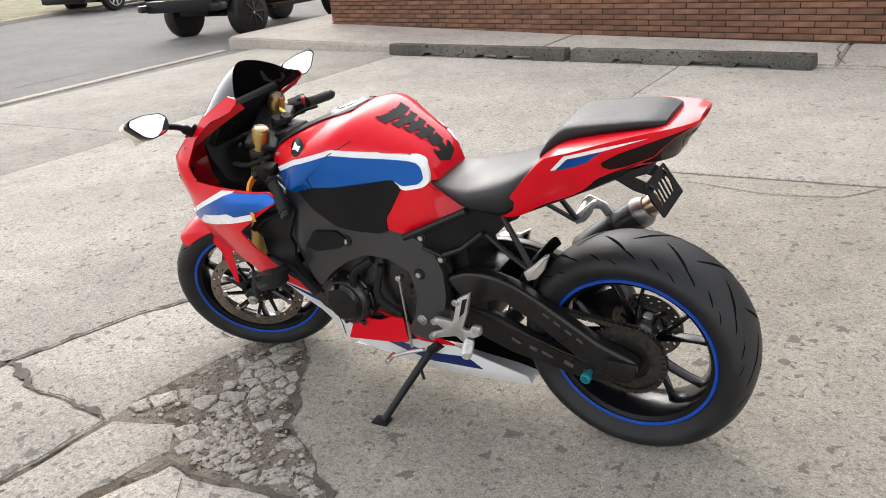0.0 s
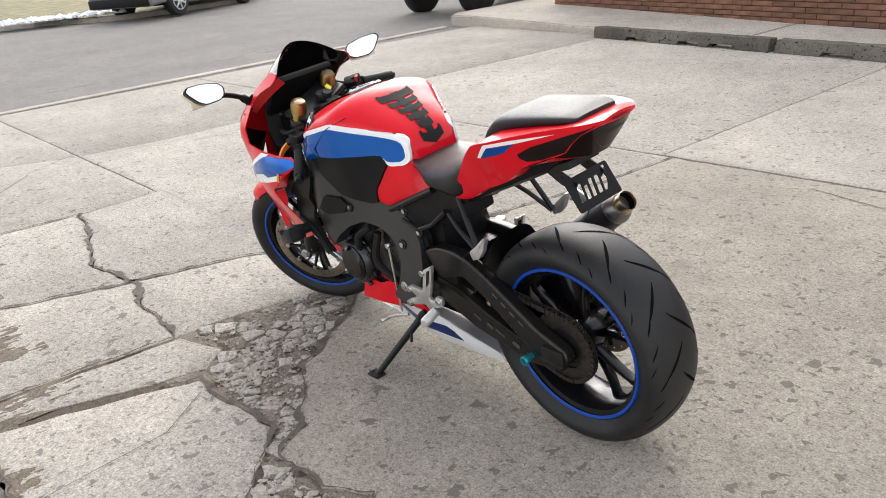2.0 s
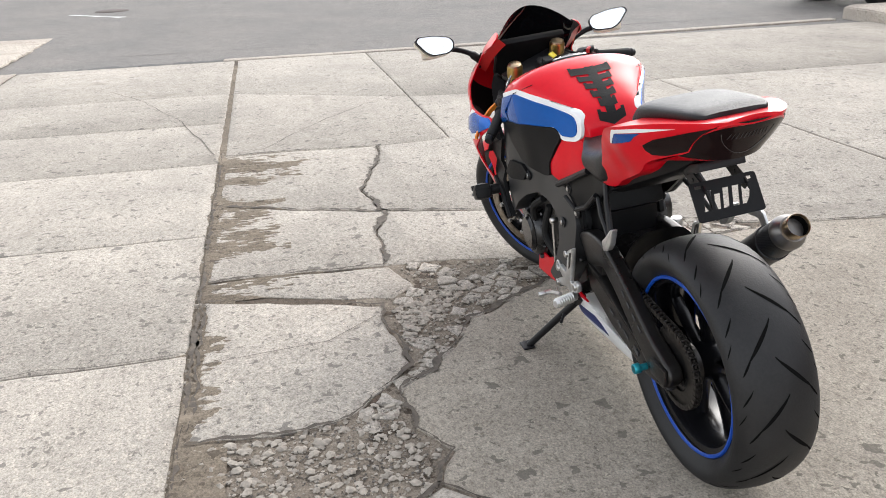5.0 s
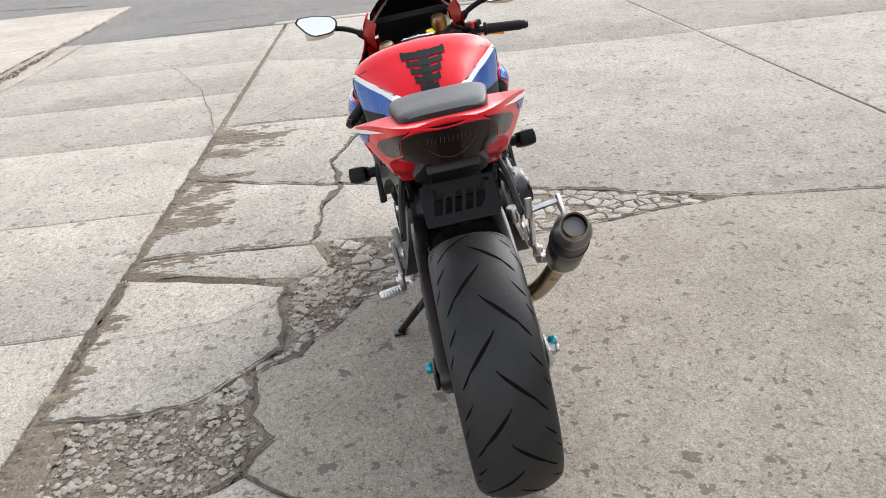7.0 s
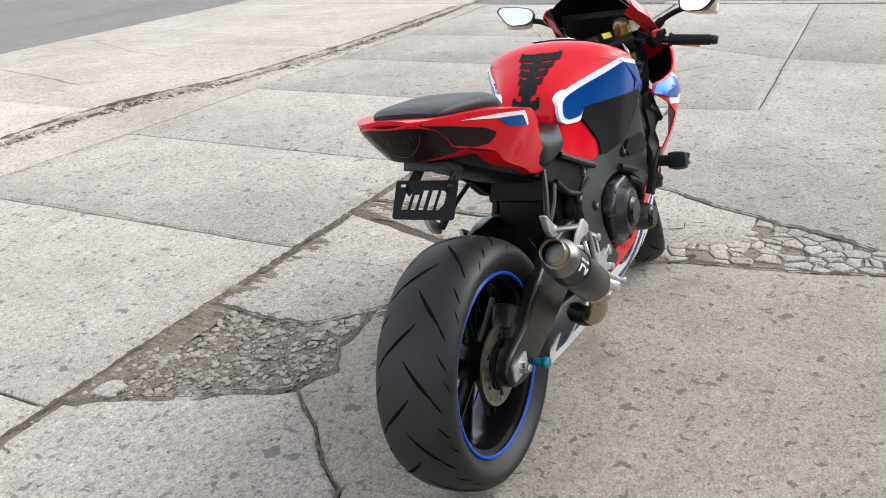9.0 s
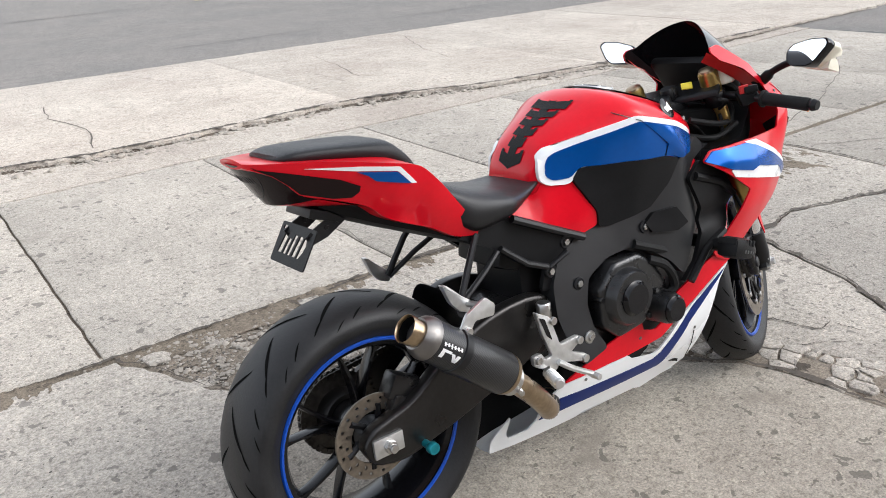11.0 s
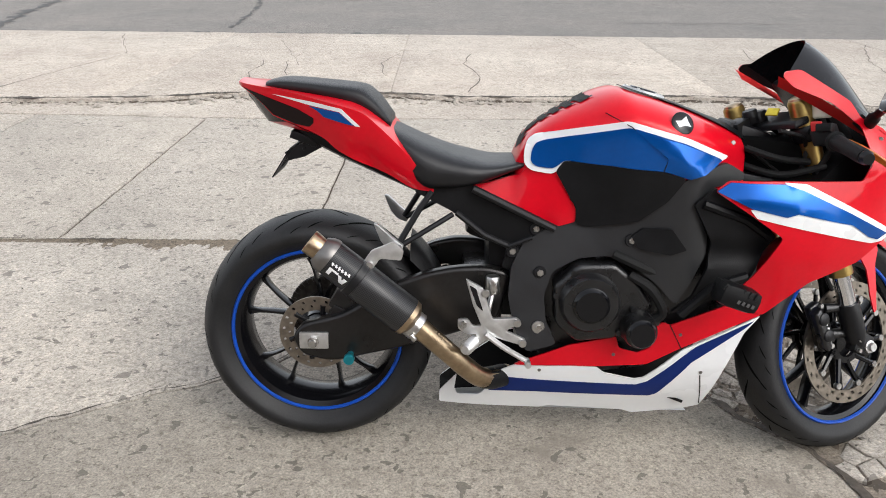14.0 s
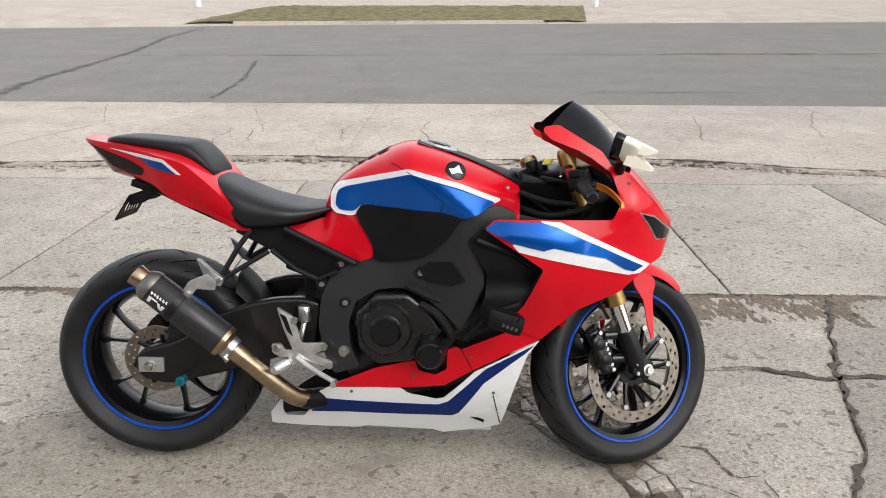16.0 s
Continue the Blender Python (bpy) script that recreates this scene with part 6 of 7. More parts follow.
path += [lo1.lerp(lo0, k / 30) + Vector((0, 0, -0.012 * math.sin(math.pi * k / 30))) for k in range(30)]
path += [c1 + (-nr * math.cos(a) - ax * math.sin(a)) * r1 for a in [math.pi * k / 20 for k in range(20)]]
for a, b in zip(path, path[1:] + path[:1]):
    m = (a + b) / 2
    ang = math.degrees(math.atan2(b.z - a.z, b.x - a.x))
    L = (b - a).length
    for y in (-0.008, 0.008):
        box(bm, (m.x, m.y + y, m.z), (L * 0.85, 0.003, 0.013), (0, -ang, 0), 0)
    cyl(bm, (a.x, a.y - 0.007, a.z), (a.x, a.y + 0.007, a.z), 0.005, 6)
part("drive_chain", bm, GREASY, bike, "oiled steel drive chain")
bm = bmesh.new()
rows = []
for i in range(17):
    a = radians(14 + 34 * i / 16)
    r = 0.336
    w = 0.096
    rows.append([(r * math.cos(a) + 0.02, y * w, 0.314 + r * math.sin(a) - 0.05 * abs(y) ** 4 + 0.008) for y in [k / 6 - 1 for k in range(13)]])
loft(bm, rows, False, False)
bmesh.ops.solidify(bm, geom=bm.faces[:], thickness=0.004)
part("rear_hugger", bm, PLASTIC, bike, "black hugger over the rear tyre")
bm = bmesh.new()
box(bm, (0.085, -0.075, 0.40), (0.09, 0.05, 0.06), (0, 30, 0), 0.01)
box(bm, (0.06, -0.09, 0.37), (0.05, 0.03, 0.05), (0, 30, 0), 0.008)
part("rear_caliper", bm, ENGINE, bike, "black rear brake caliper")

# silencer and pipe
A, B = Vector((0.062, -0.240, 0.573)), Vector((0.245, -0.240, 0.424))
bm = bmesh.new()
turned(bm, A, B, [(0, 0.042), (0.03, 0.044), (0.34, 0.045), (0.36, 0.0465), (0.97, 0.0475), (1.0, 0.044)], 48)
muffler = part("silencer", bm, CARBON, bike, "carbon fibre silencer can")
uv = muffler.data.uv_layers.new(name="weave")
axis = (B - A).normalized()
u0 = axis.orthogonal().normalized()
v0 = axis.cross(u0)
for poly in muffler.data.polygons:
    angs = []
    for li in poly.loop_indices:
        p = muffler.data.vertices[muffler.data.loops[li].vertex_index].co - A
        angs.append((li, math.atan2(p.dot(v0), p.dot(u0)), p.dot(axis)))
    ref = angs[0][1]
    for li, a, l in angs:
        a = ref + (a - ref + math.pi) % (2 * math.pi) - math.pi
        s1, s2 = a * 0.0465 / 0.0035, l / 0.0035
        uv.data[li].uv = (s1 + s2 * 0.5, s2 - s1 * 0.5)
bm = bmesh.new()
d = (A - B).normalized()
turned(bm, A + d * -0.004, A + d * 0.028, [(0, 0.0455), (0.25, 0.0455), (0.6, 0.042), (1, 0.033)], 40)
part("end_cap", bm, TITAN, muffler, "brushed steel end cap")
bm = bmesh.new()
e = A + d * 0.02
round_ = [k * 2 * math.pi / 32 for k in range(32)]
loft(bm, [[e + d * h + (u0 * math.cos(a) + v0 * math.sin(a)) * r for a in round_] for h, r in ((0.0, 0.0275), (0.036, 0.0300), (0.038, 0.0288), (0.036, 0.0272), (0.028, 0.0268))], True, False)
part("outlet", bm, BRONZE, muffler, "heat-tinted open outlet")
# The darkness inside the hole is put into the bore's own colour.
bm = bmesh.new()
loft(bm, [[e + d * h + (u0 * math.cos(a) + v0 * math.sin(a)) * r for a in round_] for h, r in ((0.029, 0.0268), (-0.12, 0.0262), (-0.12, 0.001))], True, False)
part("outlet_bore", bm, SHADEBLACK, muffler, "near-black bore with its shade put into the colour")
bm = bmesh.new()
turned(bm, B - d * -0.004, B - d * 0.02, [(0, 0.0475), (0.5, 0.045), (1, 0.029)], 40)
part("inlet_cap", bm, BRONZE, muffler)
bm = bmesh.new()
for t in (0.30, 0.335):
    c = A.lerp(B, t)
    turned(bm, c, c - d * 0.012, [(0, 0.0465), (0.1, 0.0485), (0.9, 0.0485), (1, 0.0465)], 40)
part("clamp_band", bm, SATIN, muffler)
bm = bmesh.new()
q = A.lerp(B, 0.32)
out = Vector((0.15, -1, 0.25))
out = (out - axis * out.dot(axis)).normalized()
plate(bm, corners([(0.128, 0.540), (0.146, 0.524), (0.168, 0.550), (0.182, 0.570), (0.232, 0.566), (0.238, 0.590), (0.214, 0.612), (0.162, 0.590)], 0.006), -0.247, -0.239, 0.002)
tube(bm, [(0.222, -0.245, 0.588), (0.222, -0.20, 0.582), (0.222, -0.16, 0.575)], 0.008, 8)
part("silencer_bracket", bm, ALU, bike, "cast silver silencer bracket")
bm = bmesh.new()
cyl(bm, (0.158, -0.247, 0.556), (0.158, -0.258, 0.556), 0.009, 16)
part("bracket_bolt", bm, STEEL, bike)
# plain pale shapes where the maker's mark stands
bm = bmesh.new()


def on_can(t, ang, h=0.0455):
    return A.lerp(B, t) + (out * math.cos(ang) + axis.cross(out) * math.sin(ang)) * h


def mark(bm, t0, t1, a0, a1, slant=0.0):
    rows = []
    for i in range(5):
        a = a0 + (a1 - a0) * i / 4
        rows.append([on_can(t0 + slant * i / 4, a), on_can(t1 + slant * i / 4, a)])
    loft(bm, rows, False, False)


for t0, t1, a0, a1, sl in ((0.06, 0.10, 0.42, 0.80, 0.0), (0.06, 0.17, 0.36, 0.48, 0.0), (0.17, 0.21, 0.42, 0.80, 0.05), (0.24, 0.28, 0.42, 0.80, -0.02),
                           (0.05, 0.07, 0.08, 0.24, 0.01), (0.09, 0.11, 0.06, 0.22, 0.01), (0.13, 0.145, 0.04, 0.26, 0.01), (0.165, 0.185, 0.06, 0.22, 0.01), (0.205, 0.225, 0.06, 0.22, 0.01), (0.245, 0.265, 0.04, 0.20, 0.01), (0.05, 0.27, 0.13, 0.16, 0.0)):
    mark(bm, t0, t1, a0, a1, sl)
part("pale_mark", bm, LABEL, muffler, "plain white shapes printed on the can", smooth=False)
bm = bmesh.new()
tube(bm, spline([tuple(B - d * 0.01), (0.272, -0.236, 0.396), (0.345, -0.214, 0.322), (0.394, -0.19, 0.268), (0.435, -0.155, 0.228), (0.50, -0.08, 0.205)], 6), 0.026, 20)
bm2 = bmesh.new()
tube(bm2, [(0.436, -0.152, 0.226), (0.455, -0.13, 0.215), (0.49, -0.09, 0.205)], [0.0275, 0.030, 0.030], 16)
part("pipe_boot", bm2, PLASTIC, bike, "black boot where the pipe enters")
pipe = part("exhaust_pipe", bm, BRONZE, bike, "bronze heat-tinted exhaust pipe")
bm = bmesh.new()
c = Vector((0.262, -0.234, 0.402))
turned(bm, c + d * 0.012, c - d * 0.012, [(0, 0.033), (0.1, 0.035), (0.9, 0.035), (1, 0.033)], 32)
cyl(bm, (0.255, -0.272, 0.392), (0.265, -0.272, 0.377), 0.007, 10)
part("pipe_clamp", bm, STEEL, pipe)

# fairing
fair_x = knots((0.88, 0.205), (0.95, 0.236), (1.03, 0.264), (1.10, 0.268), (1.2, 0.254), (1.3, 0.220), (1.38, 0.180), (1.44, 0.128), (1.49, 0.045))
fair_z = knots((0.38, 0.68), (0.45, 0.74), (0.52, 0.84), (0.60, 0.96), (0.66, 1.0), (0.71, 1.0), (0.76, 0.955), (0.83, 0.87), (0.9, 0.75), (1.02, 0.50))


def fair_f(x, z):
    crease = 0.006 * max(0, 1 - abs(z - (0.725 - 0.3 * max(0, x - 1.05))) / 0.05)
    cheek = 0.035 * math.exp(-((x - 1.37) / 0.08) ** 2 - ((z - 0.8) / 0.08) ** 2)
    return fair_x(x) * fair_z(z) + crease + cheek


side_panels("side_fairing", [(0.950, 0.737), (0.978, 0.763), (1.104, 0.766), (1.288, 0.762), (1.311, 0.808), (1.286, 0.881), (1.215, 0.934), (1.127, 0.967), (1.106, 0.989), (1.111, 1.001), (1.148, 1.006), (1.263, 0.937), (1.288, 0.900), (1.339, 0.879), (1.398, 0.811), (1.484, 0.728), (1.478, 0.705), (1.446, 0.646), (1.405, 0.632), (1.372, 0.606), (1.320, 0.560), (1.206, 0.514), (1.110, 0.421), (1.050, 0.448), (1.030, 0.470), (1.042, 0.505), (1.061, 0.531), (1.106, 0.635), (1.026, 0.689)],
            fair_f, RED, 0, 0.005, "glossy red side fairing", step=0.016)
side_panels("fairing_stripe", [(1.094, 0.764), (1.148, 0.760), (1.27, 0.702), (1.405, 0.634), (1.374, 0.612), (1.341, 0.610), (1.20, 0.645), (1.039, 0.682), (1.022, 0.702), (1.15, 0.72)], fair_f, WHITE, 0.0020, 0.003, "white stripe", step=0.014, r=0.002)
side_panels("fairing_flash", [(0.952, 0.738), (0.980, 0.760), (1.096, 0.760), (1.138, 0.747), (1.26, 0.692), (1.383, 0.632), (1.356, 0.619), (1.327, 0.628), (1.271, 0.663), (1.129, 0.695), (1.103, 0.687), (1.025, 0.705)], fair_f, BLUE, 0.0042, 0.004, "metallic blue flash", step=0.016, r=0.002)
side_panels("headlight_bowl", [(1.358, 0.782), (1.409, 0.768), (1.484, 0.712), (1.462, 0.690), (1.420, 0.698), (1.388, 0.745)], fair_f, STEEL, 0.0012, 0.004, r=0.005)
side_panels("headlight", [(1.366, 0.777), (1.408, 0.763), (1.478, 0.712), (1.460, 0.695), (1.424, 0.702), (1.394, 0.745)], fair_f, SMOKED, 0.003, 0.004, "dark headlight lens", r=0.005)
for s in (-1, 1):
    bm = bmesh.new()
    x, z = 1.331, 0.855
    cyl(bm, (x, s * (fair_f(x, z) - 0.003), z), (x, s * (fair_f(x, z) + 0.002), z), 0.005, 12)
    part("fairing_screw", bm, TITAN, bike)
bm = bmesh.new()
rows = []
for i in range(12):
    t = i / 11
    x, z = 1.33 + 0.15 * t, 0.876 - 0.15 * t ** 1.1
    w = fair_f(x, z) + 0.002
    rows.append([(x + 0.035 * (1 - y * y) * (1 - 0.6 * t), y * w, z + 0.012 * (1 - y * y)) for y in [k / 8 - 1 for k in range(17)]])
rows += [[(1.45, y * 0.09, 0.65) for y in [k / 8 - 1 for k in range(17)]], [(1.40, y * 0.15, 0.63) for y in [k / 8 - 1 for k in range(17)]]]
loft(bm, rows, False, False)
bmesh.ops.solidify(bm, geom=bm.faces[:], thickness=0.004)
part("nose_cowl", bm, RED, bike, "glossy red nose cowl")
bm = bmesh.new()
rows = []
for i in range(15):
    t = i / 14
    r = []
    for k in range(25):
        v = k / 12 - 1
        rear = Vector((1.206 - 0.082 * abs(v) ** 1.5, v * 0.132, 1.068 - 0.070 * v * v))
        frnt = Vector((1.365 - 0.05 * v * v, v * 0.168, 0.905 - 0.02 * v * v))
        p = rear.lerp(frnt, t)
        p.z += 0.022 * math.sin(math.pi * t) * (1 - v * v)
        r.append(p)
    rows.append(r)
loft(bm, rows, False, False)
bmesh.ops.solidify(bm, geom=bm.faces[:], thickness=0.003)
o = part("windscreen", bm, SMOKED, bike, "dark smoked windscreen")
o.visible_shadow = False
for s in (-1, 1):
    bm = bmesh.new()
    rows = []
    for i in range(12):
        t = i / 11
        x = 1.095 + 0.225 * t
        z = 0.995 - 0.11 * t - 0.01 * t * t
        w = fair_f(x, z)
        rows.append([(x, s * (w - 0.002), z - 0.004), (x + 0.008, s * w * 0.88, z - 0.018), (x + 0.012, s * w * 0.8, z - 0.03)])
    loft(bm, rows, False, False)
    bmesh.ops.solidify(bm, geom=bm.faces[:], thickness=0.004)
    part("inner_cowl", bm, REDPART, bike, "dark red inner face of the cowl")
bm = bmesh.new()
rows = []
for x, z0, z1, w in ((1.06, 0.70, 0.735, 0.10), (1.12, 0.69, 0.735, 0.15), (1.22, 0.70, 0.745, 0.155), (1.28, 0.72, 0.80, 0.14), (1.35, 0.74, 0.85, 0.10), (1.41, 0.74, 0.79, 0.05)):
    rows.append([(x, -w, z0), (x, w, z0), (x, w, z1), (x, w * 0.5, z1 + 0.02), (x, -w * 0.5, z1 + 0.02), (x, -w, z1)])
loft(bm, rows)
part("cockpit_tray", bm, PLASTIC, bike, "matt black cockpit lining")
for s in (-1, 1):
    bm = bmesh.new()
    rows = []
    for i in range(9):
        t = i / 8
        x = 1.0 + 0.27 * t
        w = fair_f(x, 0.755) - 0.006
        rows.append([(x, s * w, 0.752), (x, s * (w - 0.025), 0.735), (x, s * (w - 0.06), 0.68)])
    loft(bm, rows, False, False)
    bmesh.ops.solidify(bm, geom=bm.faces[:], thickness=0.004)
    part("fairing_lip", bm, PLASTIC, bike)

# lower fairing
bel_x = knots((0.33, 0.09), (0.40, 0.12), (0.46, 0.136), (0.6, 0.16), (0.8, 0.175), (0.95, 0.18), (1.05, 0.182), (1.12, 0.186))
bel_z = knots((0.10, 0.46), (0.14, 0.60), (0.2, 0.80), (0.28, 0.95), (0.36, 1.0), (0.45, 1.03))


tuck_z = knots((0.10, 0.34), (0.15, 0.56), (0.24, 0.76), (0.32, 0.88), (0.45, 0.98))


tuck_ahead = knots((0.10, 0.12), (0.17, 0.22), (0.25, 0.40), (0.33, 0.66), (0.45, 0.97))


def bel_f(x, z):
    return bel_x(x) * bel_z(z)


def tuck_f(x, z):
    """The left flank lies closer in, under the engine."""
    ahead = min(1, max(0, (x - 0.62) / 0.25))
    return bel_x(x) * (tuck_z(z) * (1 - ahead) + tuck_ahead(z) * ahead)


RED_FLANK = [(0.513, 0.256), (0.530, 0.268), (0.650, 0.324), (0.763, 0.352), (0.772, 0.321), (0.819, 0.308), (0.852, 0.326), (0.855, 0.387), (0.878, 0.395), (0.892, 0.387), (1.050, 0.454), (1.109, 0.421), (0.922, 0.323), (0.844, 0.276), (0.754, 0.268), (0.721, 0.265), (0.655, 0.264)]
PAN_FRONT = [(0.655, 0.262), (0.721, 0.263), (0.741, 0.246), (0.822, 0.228), (0.845, 0.234), (0.931, 0.320), (1.035, 0.375), (1.109, 0.419), (1.076, 0.372), (1.041, 0.266), (1.009, 0.133), (0.963, 0.116), (0.841, 0.096), (0.810, 0.107), (0.611, 0.115), (0.595, 0.107), (0.322, 0.102)]
BAND = [(0.452, 0.162), (0.477, 0.199), (0.503, 0.214), (0.568, 0.213), (0.828, 0.209), (0.856, 0.221), (0.932, 0.300), (0.963, 0.330), (1.095, 0.404), (1.072, 0.380), (0.956, 0.284), (0.887, 0.179), (0.869, 0.169), (0.568, 0.170)]
for s, f, rear in ((-1, bel_f, [(0.322, 0.140), (0.368, 0.206), (0.362, 0.155), (0.369, 0.136), (0.427, 0.141), (0.445, 0.164), (0.461, 0.224), (0.513, 0.254)]), (1, tuck_f, [(0.322, 0.140), (0.40, 0.19), (0.461, 0.224), (0.513, 0.254)])):
    side_panels("lower_fairing", RED_FLANK, f, RED, 0, 0.005, "glossy red lower fairing", r=0.006, sides=(s,))
    side_panels("belly_pan", rear + PAN_FRONT, f, WHITE, 0, 0.005, "white belly pan", r=0.006, sides=(s,))
    side_panels("belly_band", BAND, f, NAVY, 0.0014, 0.003, "navy blue band", r=0.003, sides=(s,))
side_panels("fairing_cheek", [(0.84, 0.318), (0.80, 0.324), (0.745, 0.324), (0.70, 0.345), (0.655, 0.352), (0.655, 0.262), (0.75, 0.246), (0.885, 0.230)],
            lambda x, z: 0.150 + 0.05 * (z - 0.25), RED, 0, 0.005, "red flank under the engine", r=0.006, sides=(1,))
bm = bmesh.new()
rows = []
for i in range(14):
    x = 0.325 + 0.66 * i / 13
    w = bel_f(x, 0.105) - 0.002
    rows.append([(x, y * w * (1 if y < 0 else 0.74 - 0.46 * min(1, max(0, (x - 0.62) / 0.25))), 0.106 - 0.008 * (1 - y * y)) for y in [k / 6 - 1 for k in range(13)]])
loft(bm, rows, False, False)
bmesh.ops.solidify(bm, geom=bm.faces[:], thickness=0.004)
part("belly_floor", bm, WHITE, bike)
for s in (-1, 1):
    for x, z in ((0.579, 0.245), (0.920, 0.362), (0.985, 0.255), (0.76, 0.302)):
        bm = bmesh.new()
        f = bel_f if s < 0 else tuck_f
        cyl(bm, (x, s * (f(x, z) - 0.003), z), (x, s * (f(x, z) + 0.002), z), 0.0045, 12)
        part("fairing_screw", bm, TITAN, bike)
    bm = bmesh.new()
    f = bel_f if s < 0 else tuck_f
    tube(bm, [(x, s * (f(x, z) + 0.0008), z) for x, z in ((0.985, 0.245), (0.995, 0.20), (1.008, 0.142))], 0.0015, 5)
    part("panel_seam", bm, GLOSS, bike)
    bm = bmesh.new()
    tube(bm, [(x, s * (f(x, z) + 0.0008), z) for x, z in ((0.925, 0.326), (0.892, 0.388))], 0.0012, 5)
    part("panel_seam", bm, GLOSS, bike)
    bm = bmesh.new()
    box(bm, (0.94, s * (f(0.94, 0.158) + 0.001), 0.158), (0.045, 0.003, 0.008), (0, 22, 0), 0.001)
    part("belly_slot", bm, GLOSS, bike)

# fork, fender and brakes, turned to the left
for s in (-1, 1):
    top, foot = Vector((1.132, s * 0.105, 0.915)), Vector((1.356, s * 0.105, 0.292))

    def on(t):
        return top.lerp(foot, t)
    bm = bmesh.new()
    turned(bm, on(0.0), on(0.695), [(0, 0.024), (0.015, 0.027), (0.55, 0.027), (0.93, 0.030), (1.0, 0.031)], 24)
    leg = steered(part("fork_leg", bm, GOLD, bike, "gold anodised fork leg"))
    bm = bmesh.new()
    turned(bm, on(-0.012), on(0.012), [(0, 0.014), (0.2, 0.022), (1, 0.0255)], 20)
    part("fork_cap", bm, BRONZE, leg)
    bm = bmesh.new()
    turned(bm, on(0.695), on(0.86), [(0, 0.0215), (1, 0.0215)], 24)
    part("inner_tube", bm, CHROME, leg, "chromed inner tube")
    bm = bmesh.new()
    turned(bm, on(0.82), on(1.0), [(0, 0.026), (0.1, 0.028), (0.7, 0.028), (1, 0.022)], 20)
    box(bm, on(0.99) + Vector((0.012, 0, -0.004)), (0.066, 0.036, 0.058), (0, 23, 0), 0.014)
    part("fork_foot", bm, SATIN, leg)
    bm = bmesh.new()
    axle = Vector((1.378, s * 0.105, 0.287))
    turned(bm, axle + Vector((0, s * 0.012, 0)), axle + Vector((0, s * 0.032, 0)), [(0, 0.017), (0.5, 0.017), (0.55, 0.012), (1, 0.011)], 18)
    part("axle_nut", bm, ALU, leg, "bright axle nut")
    bm = bmesh.new()
    pinch = on(0.99) + Vector((-0.012, 0, -0.004))
    for dz in (-0.014, 0.014):
        turned(bm, pinch + Vector((0, s * 0.014, dz)), pinch + Vector((0, s * 0.023, dz)), [(0, 0.006), (1, 0.0055)], 10)
    part("pinch_bolts", bm, STEEL, leg)
    seat = on(0.905) + Vector((-0.082, -s * 0.105, -0.006))
    bm = bmesh.new()
    plate(bm, [(seat.x + dx, seat.z + dz) for dx, dz in ((-0.046, 0.052), (-0.018, 0.066), (0.006, 0.060), (0.018, 0.030), (0.034, 0.0), (0.042, -0.040), (0.036, -0.060), (0.006, -0.068), (-0.010, -0.040), (-0.022, 0.0))], s * 0.062, s * 0.086, 0.007, 3)
    cal = steered(part("front_caliper", bm, ENGINE, bike, "black four-piston front caliper"))
    bm = bmesh.new()
    plate(bm, [(seat.x + dx, seat.z + dz) for dx, dz in ((-0.052, 0.040), (-0.034, 0.056), (-0.010, 0.0), (0.010, -0.046), (0.0, -0.060), (-0.016, -0.050), (-0.034, -0.004))], s * 0.084, s * 0.112, 0.009, 3)
    part("caliper_half", bm, ENGINE, cal)
    for dx, dz in ((-0.026, 0.026), (-0.008, -0.018)):
        bm = bmesh.new()
        turned(bm, seat + Vector((dx, s * 0.108, dz)), seat + Vector((dx, s * 0.117, dz)), [(0, 0.017), (0.7, 0.016), (1, 0.012)], 20)
        part("piston_cap", bm, SATIN, cal)
    bm = bmesh.new()
    for k in range(5):
        box(bm, seat + Vector((0.010 + 0.005 * k, s * 0.0865, 0.022 - 0.015 * k)), (0.007, 0.0015, 0.010), (0, 20, 0), 0)
    part("caliper_print", bm, LABEL, cal, "pale plain marks", smooth=False)
    for k in (0.84, 0.95):
        bm = bmesh.new()
        tube(bm, [on(k) + Vector((-0.012, -s * 0.012, 0)), on(k) + Vector((-0.062, -s * 0.022, 0.0))], 0.013, 10)
        part("caliper_lug", bm, ENGINE, cal)
    for dx, dz in ((0.030, -0.052), (-0.012, 0.056)):
        bm = bmesh.new()
        turned(bm, seat + Vector((dx, s * 0.084, dz)), seat + Vector((dx, s * 0.094, dz)), [(0, 0.0075), (0.8, 0.0075), (1, 0.006)], 8)
        part("caliper_bolt", bm, STEEL, cal)
    bm = bmesh.new()
    tube(bm, spline([on(0.84) + Vector((-0.06, 0, 0.05)), on(0.7) + Vector((-0.06, 0, 0.02)), on(0.45) + Vector((-0.03, -s * 0.03, 0)), on(0.2) + Vector((0.02, -s * 0.05, 0))], 5), 0.005, 8)
    part("brake_hose", bm, GRIPS, leg)
bm = bmesh.new()
rows = []
for i in range(22):
    a = radians(48 + 102 * i / 21)
    r = 0.316 + 0.006 * math.sin(math.pi * i / 21)
    w = 0.072 - 0.022 * max(0, 1 - i / 5) ** 2
    rows.append([(r * math.cos(a) * (1 - 0.0 * abs(y)) - 0.035 * abs(y) ** 3 * math.cos(a), y * w, r * math.sin(a) - 0.045 * abs(y) ** 3 * math.sin(a)) for y in [k / 8 - 1 for k in range(17)]])
loft(bm, rows, False, False)
bmesh.ops.solidify(bm, geom=bm.faces[:], thickness=0.004)
fender = part("front_fender", bm, RED, bike, "glossy red front fender")
steered(fender, Matrix.Translation(FRONT))
